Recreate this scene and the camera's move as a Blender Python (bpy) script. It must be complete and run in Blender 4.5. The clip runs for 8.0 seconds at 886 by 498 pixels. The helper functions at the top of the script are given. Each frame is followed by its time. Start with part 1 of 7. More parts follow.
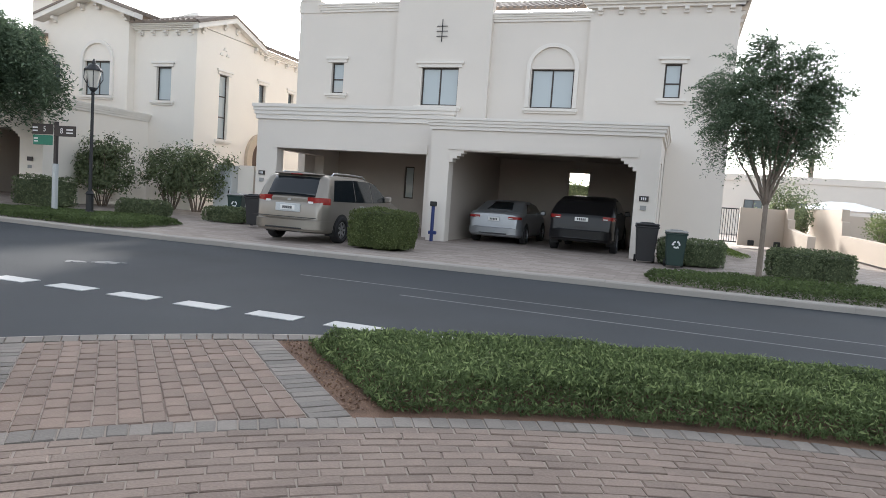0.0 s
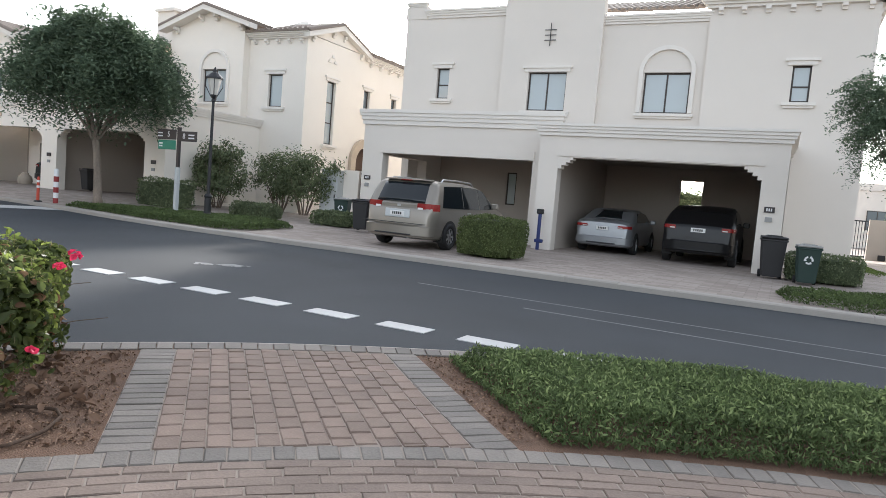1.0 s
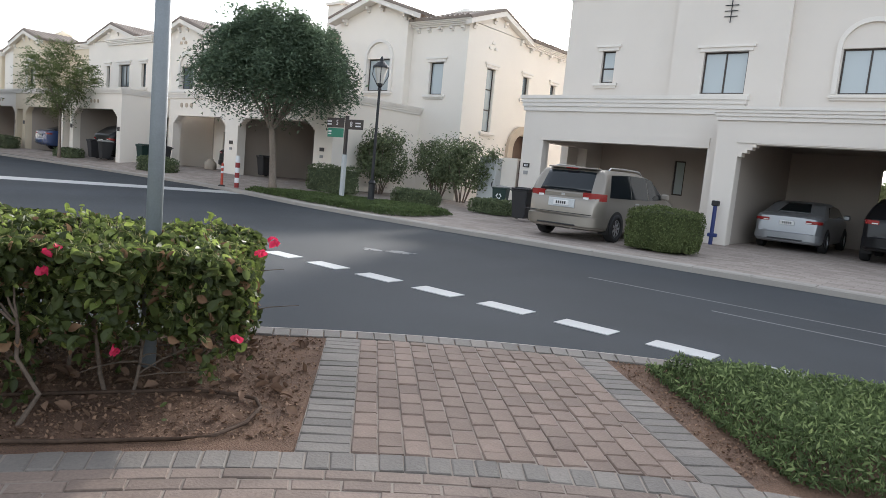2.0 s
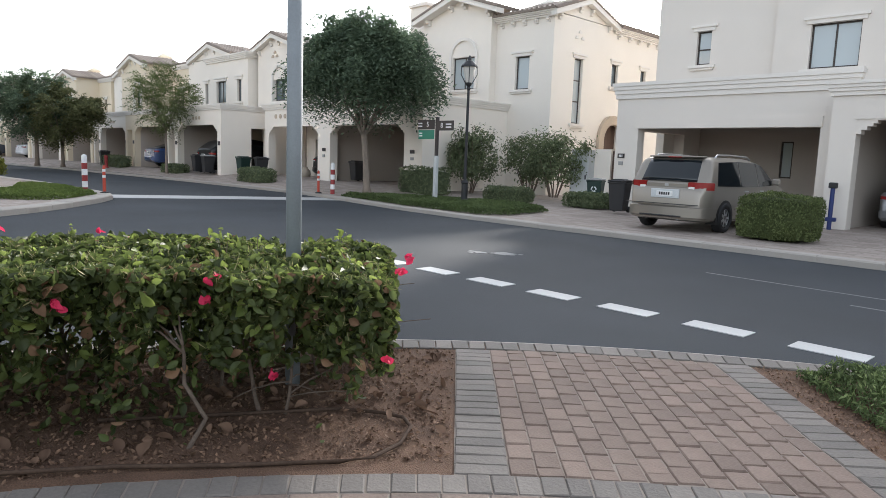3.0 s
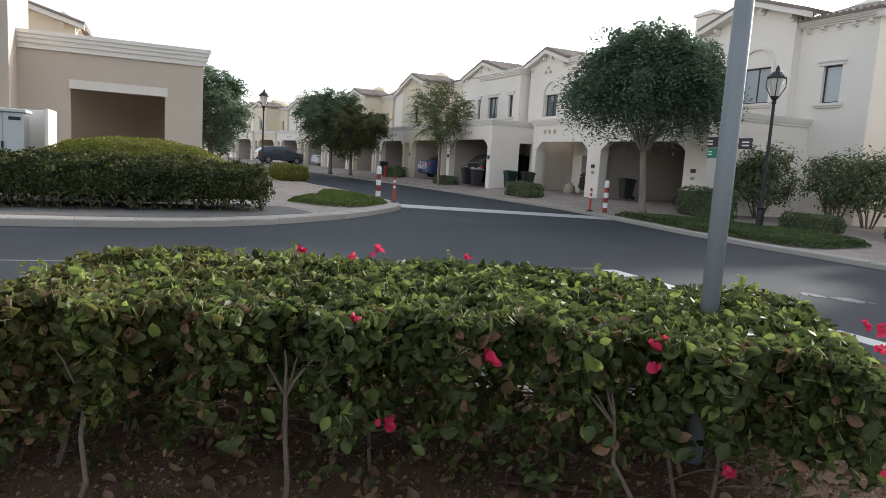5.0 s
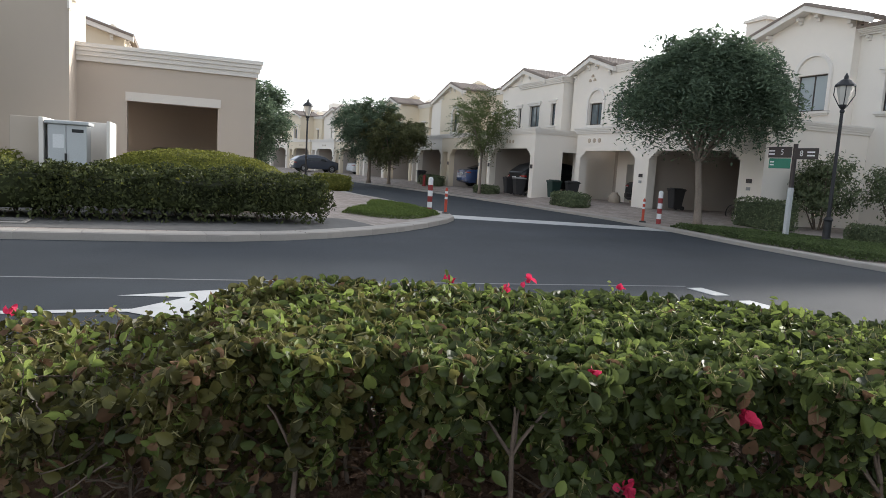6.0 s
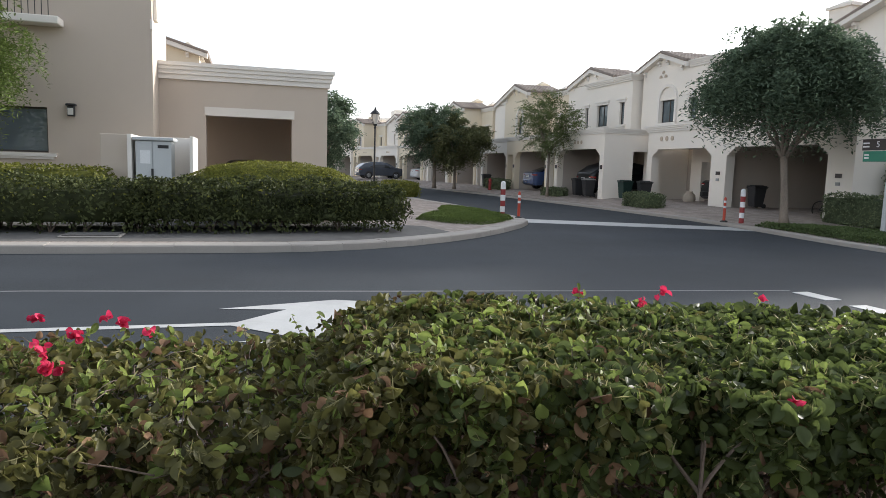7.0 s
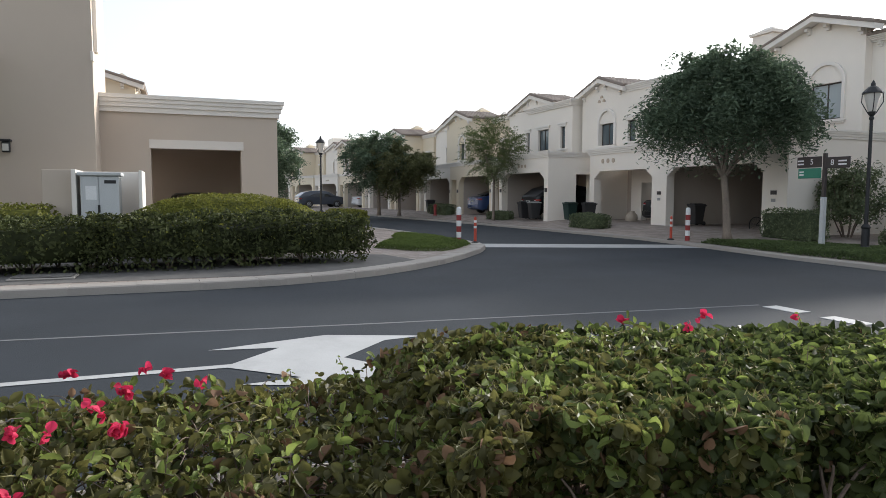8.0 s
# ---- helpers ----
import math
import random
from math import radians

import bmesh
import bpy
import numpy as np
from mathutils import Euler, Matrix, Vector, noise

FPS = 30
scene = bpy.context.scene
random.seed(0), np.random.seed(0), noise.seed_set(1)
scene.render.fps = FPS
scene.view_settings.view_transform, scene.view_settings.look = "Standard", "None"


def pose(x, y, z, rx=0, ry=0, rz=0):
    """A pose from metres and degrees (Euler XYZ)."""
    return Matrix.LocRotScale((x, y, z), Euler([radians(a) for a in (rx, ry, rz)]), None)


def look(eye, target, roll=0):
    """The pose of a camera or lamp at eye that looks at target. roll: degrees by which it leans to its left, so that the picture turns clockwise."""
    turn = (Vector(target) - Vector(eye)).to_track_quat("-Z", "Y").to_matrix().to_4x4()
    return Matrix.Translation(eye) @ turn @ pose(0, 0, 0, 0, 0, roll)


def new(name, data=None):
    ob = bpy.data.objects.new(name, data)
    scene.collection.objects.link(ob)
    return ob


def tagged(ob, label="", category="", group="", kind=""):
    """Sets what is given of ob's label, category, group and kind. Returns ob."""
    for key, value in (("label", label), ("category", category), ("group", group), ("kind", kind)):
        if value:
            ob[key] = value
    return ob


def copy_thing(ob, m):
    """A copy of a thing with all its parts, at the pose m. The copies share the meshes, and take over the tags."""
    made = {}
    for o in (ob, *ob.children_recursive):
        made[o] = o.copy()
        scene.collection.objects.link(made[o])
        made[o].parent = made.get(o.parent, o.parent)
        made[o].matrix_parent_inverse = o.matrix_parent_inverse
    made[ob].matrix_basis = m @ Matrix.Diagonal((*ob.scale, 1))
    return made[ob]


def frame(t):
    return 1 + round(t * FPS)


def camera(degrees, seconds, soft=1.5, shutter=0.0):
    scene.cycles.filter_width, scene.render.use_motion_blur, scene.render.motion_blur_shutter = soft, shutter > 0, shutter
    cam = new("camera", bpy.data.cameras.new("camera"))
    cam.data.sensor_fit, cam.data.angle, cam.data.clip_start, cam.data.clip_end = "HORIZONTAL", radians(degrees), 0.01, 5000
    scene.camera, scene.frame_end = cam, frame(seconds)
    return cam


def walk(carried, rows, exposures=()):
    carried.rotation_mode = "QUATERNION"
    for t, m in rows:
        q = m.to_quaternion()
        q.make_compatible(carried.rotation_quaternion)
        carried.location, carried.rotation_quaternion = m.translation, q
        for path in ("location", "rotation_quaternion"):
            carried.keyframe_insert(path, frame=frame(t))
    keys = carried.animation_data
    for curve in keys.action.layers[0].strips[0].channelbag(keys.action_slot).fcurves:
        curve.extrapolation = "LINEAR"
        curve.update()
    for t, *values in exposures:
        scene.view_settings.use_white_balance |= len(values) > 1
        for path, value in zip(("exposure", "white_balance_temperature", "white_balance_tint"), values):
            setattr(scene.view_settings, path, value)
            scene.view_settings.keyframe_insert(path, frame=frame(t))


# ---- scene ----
cam = camera(66.4, 8.0, 0.6)
PATH = [
    (0, (1.432, 1.758, 1.317), (0.785, 3.644, 1.167), 4.0),
    (0.5, (1.085, 1.841, 1.276), (0.386, 3.71, 1.147), 4.1),
    (1, (0.879, 1.85, 1.336), (-0.008, 3.635, 1.18), 4.8),
    (1.5, (0.6, 1.991, 1.332), (-0.483, 3.66, 1.126), 3.9),
    (1.7, (0.511, 2.01, 1.314), (-0.668, 3.608, 1.08), 5.0),
    (2.8, (0.178, 1.901, 1.34), (-1.18, 3.356, 1.139), 3.8),
    (3, (0.123, 1.866, 1.383), (-1.304, 3.243, 1.124), 2.1),
    (3.5, (-0.128, 1.849, 1.447), (-1.711, 3.056, 1.257), -1.1),
    (4, (-0.371, 1.704, 1.438), (-2.04, 2.783, 1.212), 3.3),
    (4.5, (-0.646, 1.554, 1.412), (-2.418, 2.463, 1.223), 1.3),
    (5, (-0.892, 1.47, 1.42), (-2.71, 2.263, 1.167), 3.6),
    (5.2, (-0.99, 1.37, 1.42), (-2.83, 2.133, 1.239), 2.5),
    (6.3, (-1.476, 0.778, 1.491), (-3.336, 1.465, 1.225), 4.3),
    (6.5, (-1.464, 0.786, 1.486), (-3.335, 1.439, 1.221), 4.6),
    (7, (-1.692, 0.551, 1.497), (-3.6, 1.1, 1.262), 1.8),
    (7.5, (-1.808, 0.338, 1.506), (-3.704, 0.928, 1.267), 3.3),
    (8, (-1.941, 0.011, 1.522), (-3.799, 0.735, 1.365), 0.2),
]
EXPOSURE = [(t, stops, 6180, 10) for t, stops in ((0, 1.55), (0.5, 1.47), (1, 1.66), (1.5, 1.6), (3, 1.62), (3.5, 1.45), (4.5, 1.22), (6.5, 1.2), (7.5, 1.2), (8, 1.0))]
walk(cam, [(t, look(eye, target, roll)) for t, eye, target, roll in PATH], EXPOSURE)

# ---- world and sun: low hazy sun behind the double house ----
SUN_DIR = Vector((-0.36, 0.93, 0.36)).normalized()
world = bpy.data.worlds.new("sky")
scene.world = world
world.use_nodes = True
wn = world.node_tree.nodes
wl = world.node_tree.links
sky = wn.new("ShaderNodeTexSky")
sky.sky_type = "NISHITA"
sky.sun_disc = False
sky.sun_elevation = math.asin(SUN_DIR.z)
sky.sun_rotation = math.atan2(SUN_DIR.x, SUN_DIR.y)
sky.air_density = 1.0
sky.dust_density = 2.5
sky.ozone_density = 1.0
wn["Background"].inputs["Strength"].default_value = 0.15
haze = wn.new("ShaderNodeHueSaturation")
haze.inputs["Saturation"].default_value = 0.30
wl.new(sky.outputs["Color"], haze.inputs["Color"])
wl.new(haze.outputs["Color"], wn["Background"].inputs["Color"])
sun_data = bpy.data.lights.new("sun", "SUN")
sun_data.energy = 2.0
sun_data.angle = radians(3)
sun_data.color = (1.0, 0.92, 0.82)
sun = new("sun", sun_data)
sun.matrix_world = look(SUN_DIR * 60, (0, 0, 0))


# ---- materials ----
def material(name, colour, rough=0.7, metal=0.0, spread=0.12, big=0.8, fine=40.0, bump=0.15, bump_scale=None, tint=None, per_object=0.0, per_island=0.0, spec=0.5, stretch=None, stain=0.0, sheer=0.0):
    """Node material: base colour varied at two scales, with fine relief."""
    m = bpy.data.materials.new(name)
    m.use_nodes = True
    n, l = m.node_tree.nodes, m.node_tree.links
    b = n["Principled BSDF"]
    b.inputs["Metallic"].default_value = metal
    b.inputs["Specular IOR Level"].default_value = spec
    co = n.new("ShaderNodeTexCoord")
    mp = n.new("ShaderNodeMapping")
    l.new(co.outputs["Object"], mp.inputs["Vector"])
    if stretch:
        mp.inputs["Scale"].default_value = stretch
    one = n.new("ShaderNodeTexNoise")
    one.inputs["Scale"].default_value = big
    one.inputs["Detail"].default_value = 6
    two = n.new("ShaderNodeTexNoise")
    two.inputs["Scale"].default_value = fine
    two.inputs["Detail"].default_value = 4
    for t in (one, two):
        l.new(mp.outputs["Vector"], t.inputs["Vector"])
    add = n.new("ShaderNodeMath")
    add.operation = "ADD"
    l.new(one.outputs["Fac"], add.inputs[0])
    l.new(two.outputs["Fac"], add.inputs[1])
    value = add.outputs[0]
    low = 0.6
    if per_object or per_island:
        src = n.new("ShaderNodeObjectInfo").outputs["Random"] if per_object else n.new("ShaderNodeNewGeometry").outputs["Random Per Island"]
        mad = n.new("ShaderNodeMath")
        mad.operation = "MULTIPLY_ADD"
        mad.inputs[1].default_value = per_object or per_island
        l.new(src, mad.inputs[0])
        l.new(value, mad.inputs[2])
        value = mad.outputs[0]
    ramp = n.new("ShaderNodeMapRange")
    ramp.inputs["From Min"].default_value = low
    ramp.inputs["From Max"].default_value = 1.4 + (per_object or per_island)
    l.new(value, ramp.inputs["Value"])
    mix = n.new("ShaderNodeMix")
    mix.data_type = "RGBA"
    dark = tuple(c * (1 - spread) for c in colour)
    light = tuple(min(1, c * (1 + spread)) for c in colour) if tint is None else tint
    mix.inputs["A"].default_value = (*dark, 1)
    mix.inputs["B"].default_value = (*light, 1)
    l.new(ramp.outputs["Result"], mix.inputs["Factor"])
    result = mix.outputs["Result"]
    if stain:
        spot = n.new("ShaderNodeTexNoise")
        spot.inputs["Scale"].default_value = big * 0.45
        spot.inputs["Detail"].default_value = 8
        spot.inputs["Roughness"].default_value = 0.7
        l.new(co.outputs["Object"], spot.inputs["Vector"])
        sr = n.new("ShaderNodeMapRange")
        sr.inputs["From Min"].default_value, sr.inputs["From Max"].default_value = 0.5, 0.75
        sr.inputs["To Max"].default_value = stain
        l.new(spot.outputs["Fac"], sr.inputs["Value"])
        dirt = n.new("ShaderNodeMix")
        dirt.data_type = "RGBA"
        dirt.inputs["B"].default_value = (*(c * 0.45 for c in colour), 1)
        l.new(sr.outputs["Result"], dirt.inputs["Factor"])
        l.new(result, dirt.inputs["A"])
        result = dirt.outputs["Result"]
    l.new(result, b.inputs["Base Color"])
    rr = n.new("ShaderNodeMapRange")
    rr.inputs["To Min"].default_value, rr.inputs["To Max"].default_value = max(0, rough - 0.08), min(1, rough + 0.08)
    l.new(two.outputs["Fac"], rr.inputs["Value"])
    l.new(rr.outputs["Result"], b.inputs["Roughness"])
    if bump:
        bp = n.new("ShaderNodeBump")
        bp.inputs["Strength"].default_value = bump
        bp.inputs["Distance"].default_value = 0.01
        src = two
        if bump_scale:
            src = n.new("ShaderNodeTexNoise")
            src.inputs["Scale"].default_value = bump_scale
            l.new(mp.outputs["Vector"], src.inputs["Vector"])
        l.new(src.outputs["Fac"], bp.inputs["Height"])
        l.new(bp.outputs["Normal"], b.inputs["Normal"])
    if sheer:
        tr = n.new("ShaderNodeBsdfTranslucent")
        l.new(result, tr.inputs["Color"])
        ms = n.new("ShaderNodeMixShader")
        ms.inputs[0].default_value = sheer
        l.new(b.outputs[0], ms.inputs[1])
        l.new(tr.outputs[0], ms.inputs[2])
        l.new(ms.outputs[0], n["Material Output"].inputs["Surface"])
    return m


def bricked(m, length, width):
    """Adds the joints and tones of small far-off paving blocks to a material."""
    n, l = m.node_tree.nodes, m.node_tree.links
    b = n["Principled BSDF"]
    t = n.new("ShaderNodeTexBrick")
    t.inputs["Scale"].default_value = 1.0
    t.inputs["Brick Width"].default_value, t.inputs["Row Height"].default_value = length, width
    t.inputs["Mortar Size"].default_value = 0.006
    t.inputs["Color1"].default_value = (1, 1, 1, 1)
    t.inputs["Color2"].default_value = (0.72, 0.7, 0.68, 1)
    t.inputs["Mortar"].default_value = (0.5, 0.48, 0.46, 1)
    co = n.new("ShaderNodeTexCoord")
    l.new(co.outputs["Object"], t.inputs["Vector"])
    mix = n.new("ShaderNodeMix")
    mix.data_type, mix.blend_type = "RGBA", "MULTIPLY"
    mix.inputs["Factor"].default_value = 1.0
    old = b.inputs["Base Color"].links[0].from_socket
    l.new(old, mix.inputs["A"])
    l.new(t.outputs["Color"], mix.inputs["B"])
    l.new(mix.outputs["Result"], b.inputs["Base Color"])
    return m


def glossy(name, colour, rough, metal=0.0, coat=0.0, spec=0.5):
    m = bpy.data.materials.new(name)
    m.use_nodes = True
    b = m.node_tree.nodes["Principled BSDF"]
    b.inputs["Base Color"].default_value = (*colour, 1)
    b.inputs["Roughness"].default_value = rough
    b.inputs["Metallic"].default_value = metal
    b.inputs["Coat Weight"].default_value = coat
    b.inputs["Specular IOR Level"].default_value = spec
    return m


ASPHALT = material("asphalt", (0.037, 0.043, 0.050), 0.85, spread=0.28, big=0.5, fine=120, bump=0.35, stain=0.25, spec=0.22)
SOIL_GROUND = material("dry_ground", (0.33, 0.27, 0.21), 0.95, big=0.1, fine=8)
KERB = material("kerb_concrete", (0.35, 0.322, 0.288), 0.85, spread=0.15, big=1.5, fine=60, stain=0.35, per_object=0.35)
PAVER = material("paver_red", (0.135, 0.095, 0.075), 0.85, spread=0.2, big=1.6, fine=70, bump=0.3, per_object=0.5, stain=0.45, tint=(0.278, 0.202, 0.16))
PAVER_MIX = material("paver_red_rest", (0.128, 0.094, 0.076), 0.85, spread=0.2, big=1.6, fine=70, bump=0.3, per_island=0.5, stain=0.45, tint=(0.266, 0.202, 0.164))
PAVER_GREY = material("paver_grey", (0.13, 0.118, 0.107), 0.85, spread=0.2, big=1.2, fine=60, bump=0.4, per_island=0.8, stain=0.4, tint=(0.24, 0.212, 0.185))
JOINT = material("joint_sand", (0.25, 0.212, 0.178), 0.95, fine=150)
DRIVE = material("driveway_paver", (0.36, 0.31, 0.275), 0.88, spread=0.14, big=0.7, fine=30, bump=0.3, per_island=0.4, stain=0.3)
bricked(DRIVE, 0.4, 0.2)
SOIL = material("planting_soil", (0.085, 0.046, 0.028), 0.98, spread=0.35, big=4, fine=110, bump=1.0, tint=(0.205, 0.118, 0.072))
CHIPS = material("soil_chips", (0.06, 0.034, 0.022), 0.95, spread=0.3, big=3, fine=55, bump=0.3, per_island=0.8, tint=(0.33, 0.20, 0.125))
PIPE = material("irrigation_pipe", (0.075, 0.05, 0.036), 0.9, spread=0.4, big=8, fine=60, spec=0.15)
WHITE_PAINT = material("road_paint", (0.45, 0.455, 0.45), 0.7, spread=0.1, big=2.5, fine=60, stain=0.35)
WORN_PAINT = material("old_road_paint", (0.17, 0.175, 0.18), 0.85, spread=0.25, big=4, fine=60)
STUCCO_A = material("stucco_cream", (0.73, 0.68, 0.615), 0.9, spread=0.04, big=0.5, fine=90, bump=0.12, stain=0.07)
STUCCO_B = material("stucco_warm", (0.82, 0.765, 0.685), 0.9, spread=0.04, big=0.5, fine=90, bump=0.12, stain=0.07)
STUCCO_SAND = material("stucco_sand", (0.74, 0.65, 0.50), 0.9, spread=0.04, big=0.5, fine=90, bump=0.12, stain=0.07)
STUCCO_BEIGE = material("stucco_beige", (0.54, 0.463, 0.385), 0.9, spread=0.04, big=0.5, fine=90, bump=0.12, stain=0.08)
TRIM = material("trim_cream", (0.78, 0.74, 0.68), 0.85, spread=0.04, big=0.8, fine=60, bump=0.06, stain=0.1)
ROOF_TILE = material("roof_tile", (0.20, 0.155, 0.125), 0.85, spread=0.25, big=0.9, fine=25, per_island=0.5, tint=(0.33, 0.28, 0.24))
DARK_FRAME = material("window_frame_brown", (0.045, 0.036, 0.03), 0.5, fine=80)
# pane colours have reflected sky painted in, more strongly in PANE_PALE
PANE = glossy("window_glass", (0.10, 0.125, 0.14), 0.04, 0.0, spec=1.0)
PANE_PALE = glossy("window_glass_pale", (0.37, 0.42, 0.435), 0.08, spec=0.9)
# house stucco, its colour darkened to stand for shade inside the carports
CARPORT_SHADED = material("carport_shaded_stucco", (0.46, 0.41, 0.36), 0.92, spread=0.06, fine=60)
DUSTY = material("dusty_concrete", (0.125, 0.12, 0.112), 0.9, spread=0.3, big=3, fine=50, stain=0.4)
CAR_GLASS = glossy("car_glass", (0.010, 0.014, 0.017), 0.05, spec=0.6)
RUBBER = material("tyre_rubber", (0.018, 0.018, 0.019), 0.8, fine=60)
ALLOY = glossy("alloy_rim", (0.55, 0.56, 0.57), 0.3, 0.85)
VAN_PAINT = material("champagne_paint", (0.29, 0.265, 0.23), 0.33, 0.6, spread=0.03, fine=200, bump=0.0)
SILVER_PAINT = material("silver_paint", (0.30, 0.31, 0.325), 0.3, 0.5, spread=0.03, fine=200, bump=0.0)
BLACK_PAINT = glossy("black_car_paint", (0.008, 0.008, 0.009), 0.3, coat=0.15, spec=0.3)
BLUE_PAINT = glossy("blue_car_paint", (0.03, 0.06, 0.16), 0.2, coat=0.6)
NAVY_PAINT = glossy("slate_car_paint", (0.05, 0.06, 0.08), 0.25, coat=0.5)
WHITE_CAR = glossy("white_car_paint", (0.7, 0.7, 0.7), 0.25, coat=0.5)
TAIL_RED = glossy("tail_light_red", (0.26, 0.014, 0.014), 0.2, coat=0.5)
PLATE = material("plate_white", (0.72, 0.72, 0.70), 0.5, fine=50)
PRINT_BLACK = material("print_black", (0.02, 0.02, 0.02), 0.6)
PLASTIC_BLACK = material("bin_black", (0.022, 0.022, 0.024), 0.5, fine=50, stain=0.2)
PLASTIC_GREEN = material("bin_green", (0.013, 0.036, 0.030), 0.5, fine=50)
PLASTIC_GREY = material("bin_lid_grey", (0.32, 0.32, 0.31), 0.55, fine=50)
PRINT_WHITE = material("print_white", (0.75, 0.76, 0.76), 0.6)
IRON = material("black_iron", (0.025, 0.026, 0.028), 0.5, 0.3, fine=60)
GALV = material("galvanised_steel", (0.23, 0.255, 0.27), 0.6, 0.2, spread=0.12, big=6, fine=90, bump=0.05)
LAMP_GLASS = glossy("lamp_glass", (0.62, 0.60, 0.55), 0.25)
SIGN_BROWN = material("sign_dark", (0.035, 0.028, 0.028), 0.45)
SIGN_GREEN = material("sign_green", (0.02, 0.20, 0.13), 0.45)
SIGN_GREY = material("sign_post_pale", (0.50, 0.52, 0.52), 0.6, stain=0.2)
SIGN_RED = material("sign_red", (0.50, 0.04, 0.03), 0.5)
BOLLARD_RED = material("bollard_red", (0.26, 0.03, 0.03), 0.6, fine=40, stain=0.2)
BOLLARD_ORANGE = material("delineator_orange", (0.46, 0.06, 0.03), 0.55, fine=40)
CABINET_GREY = material("cabinet_pale_grey", (0.52, 0.54, 0.54), 0.5, fine=40, stain=0.12)
BARK = material("bark", (0.22, 0.18, 0.145), 0.95, spread=0.3, big=4, fine=50, bump=0.8, stretch=(1, 1, 0.3))
STEM = material("hedge_stem", (0.13, 0.098, 0.074), 0.95, spread=0.35, big=6, fine=60, bump=0.6)
TERRACOTTA = material("clay_urn", (0.42, 0.36, 0.29), 0.85, fine=30)
BLUE_PIPE = glossy("blue_painted_post", (0.02, 0.035, 0.14), 0.4)
WOOD_GATE = material("gate_wood", (0.10, 0.062, 0.045), 0.7, spread=0.25, stretch=(8, 8, 0.6), fine=20)
STONE_TAN = material("arch_stone", (0.52, 0.43, 0.33), 0.9, fine=30, stain=0.15)


def leaf_material(name, colour, tint, sheer=0.3, rough=0.62, spec=0.2):
    return material(name, colour, rough, spread=0.35, big=1.6, fine=9, bump=0.0, tint=tint, per_island=0.9, sheer=sheer, spec=spec)


LEAF_HEDGE = leaf_material("hedge_leaf", (0.012, 0.019, 0.008), (0.145, 0.185, 0.055), 0.42, 0.5, 0.3)
LEAF_STALK = leaf_material("leaf_stalk", (0.13, 0.12, 0.05), (0.46, 0.42, 0.20), 0.3, 0.6, 0.2)
LEAF_OLIVE = leaf_material("olive_hedge_leaf", (0.018, 0.019, 0.008), (0.215, 0.205, 0.062), 0.42, 0.5, 0.3)
LEAF_YOUNG = leaf_material("young_hedge_leaf", (0.10, 0.15, 0.032), (0.33, 0.40, 0.105), 0.45, 0.55, 0.25)
LEAF_HEDGE_FAR = leaf_material("corner_hedge_leaf", (0.012, 0.018, 0.008), (0.125, 0.145, 0.052), 0.3)
LEAF_DRY = leaf_material("dry_leaf", (0.11, 0.058, 0.034), (0.30, 0.185, 0.105), 0.2, 0.8)
LEAF_COVER = leaf_material("ground_cover_leaf", (0.016, 0.032, 0.010), (0.21, 0.28, 0.115), 0.35)
LEAF_COVER_TIP = leaf_material("ground_cover_tip", (0.12, 0.17, 0.06), (0.34, 0.42, 0.18), 0.35)
LEAF_GRASS = leaf_material("corner_grass_leaf", (0.07, 0.11, 0.026), (0.21, 0.28, 0.075), 0.3, 0.65)
LEAF_VERGE = leaf_material("verge_leaf", (0.035, 0.06, 0.022), (0.17, 0.225, 0.085), 0.3, 0.65)
LEAF_BOX = leaf_material("box_bush_leaf", (0.06, 0.085, 0.03), (0.22, 0.265, 0.105), 0.35, 0.65)
LEAF_BROWNISH = leaf_material("olive_tree_leaf", (0.085, 0.10, 0.045), (0.25, 0.26, 0.12), 0.4)
LEAF_FALLEN = leaf_material("fallen_leaf", (0.10, 0.058, 0.04), (0.29, 0.185, 0.125), 0.1, 0.8)
LEAF_TREE = leaf_material("tree_leaf", (0.055, 0.092, 0.062), (0.235, 0.31, 0.195), 0.42)
LEAF_PALE = leaf_material("pale_tree_leaf", (0.085, 0.12, 0.045), (0.25, 0.30, 0.12), 0.4)
LEAF_SHRUB = leaf_material("shrub_leaf", (0.07, 0.10, 0.055), (0.28, 0.33, 0.18), 0.4)
LEAF_CLIPPED = leaf_material("clipped_leaf", (0.08, 0.10, 0.02), (0.31, 0.31, 0.065), 0.35, 0.65)
FLOWER = leaf_material("bract_pink", (0.52, 0.015, 0.07), (0.82, 0.06, 0.15), 0.35)


# ---- mesh helpers ----
def put(name, bm, mat, parent=None, label="", smooth=False):
    me = bpy.data.meshes.new(name)
    bmesh.ops.recalc_face_normals(bm, faces=bm.faces)
    bm.to_mesh(me)
    bm.free()
    me.materials.append(mat)
    if smooth:
        me.shade_smooth()
    ob = new(name, me)
    if parent:
        ob.parent = parent
    if label:
        ob["label"] = label
    return ob


def part(name, bm, mat, parent, label="", smooth=False):
    return put(name, bm, mat, parent, label, smooth)


def thing(name, label, category, group="", kind="", at=(0, 0, 0), turn=0):
    ob = new(name)
    ob.matrix_world = pose(*at, 0, 0, turn)
    return tagged(ob, label, category, group, kind)


def raw(name, verts, faces, mat, parent=None, smooth=False):
    me = bpy.data.meshes.new(name)
    me.from_pydata(verts, [], faces)
    me.materials.append(mat)
    if smooth:
        me.shade_smooth()
    ob = new(name, me)
    if parent:
        ob.parent = parent
    return ob


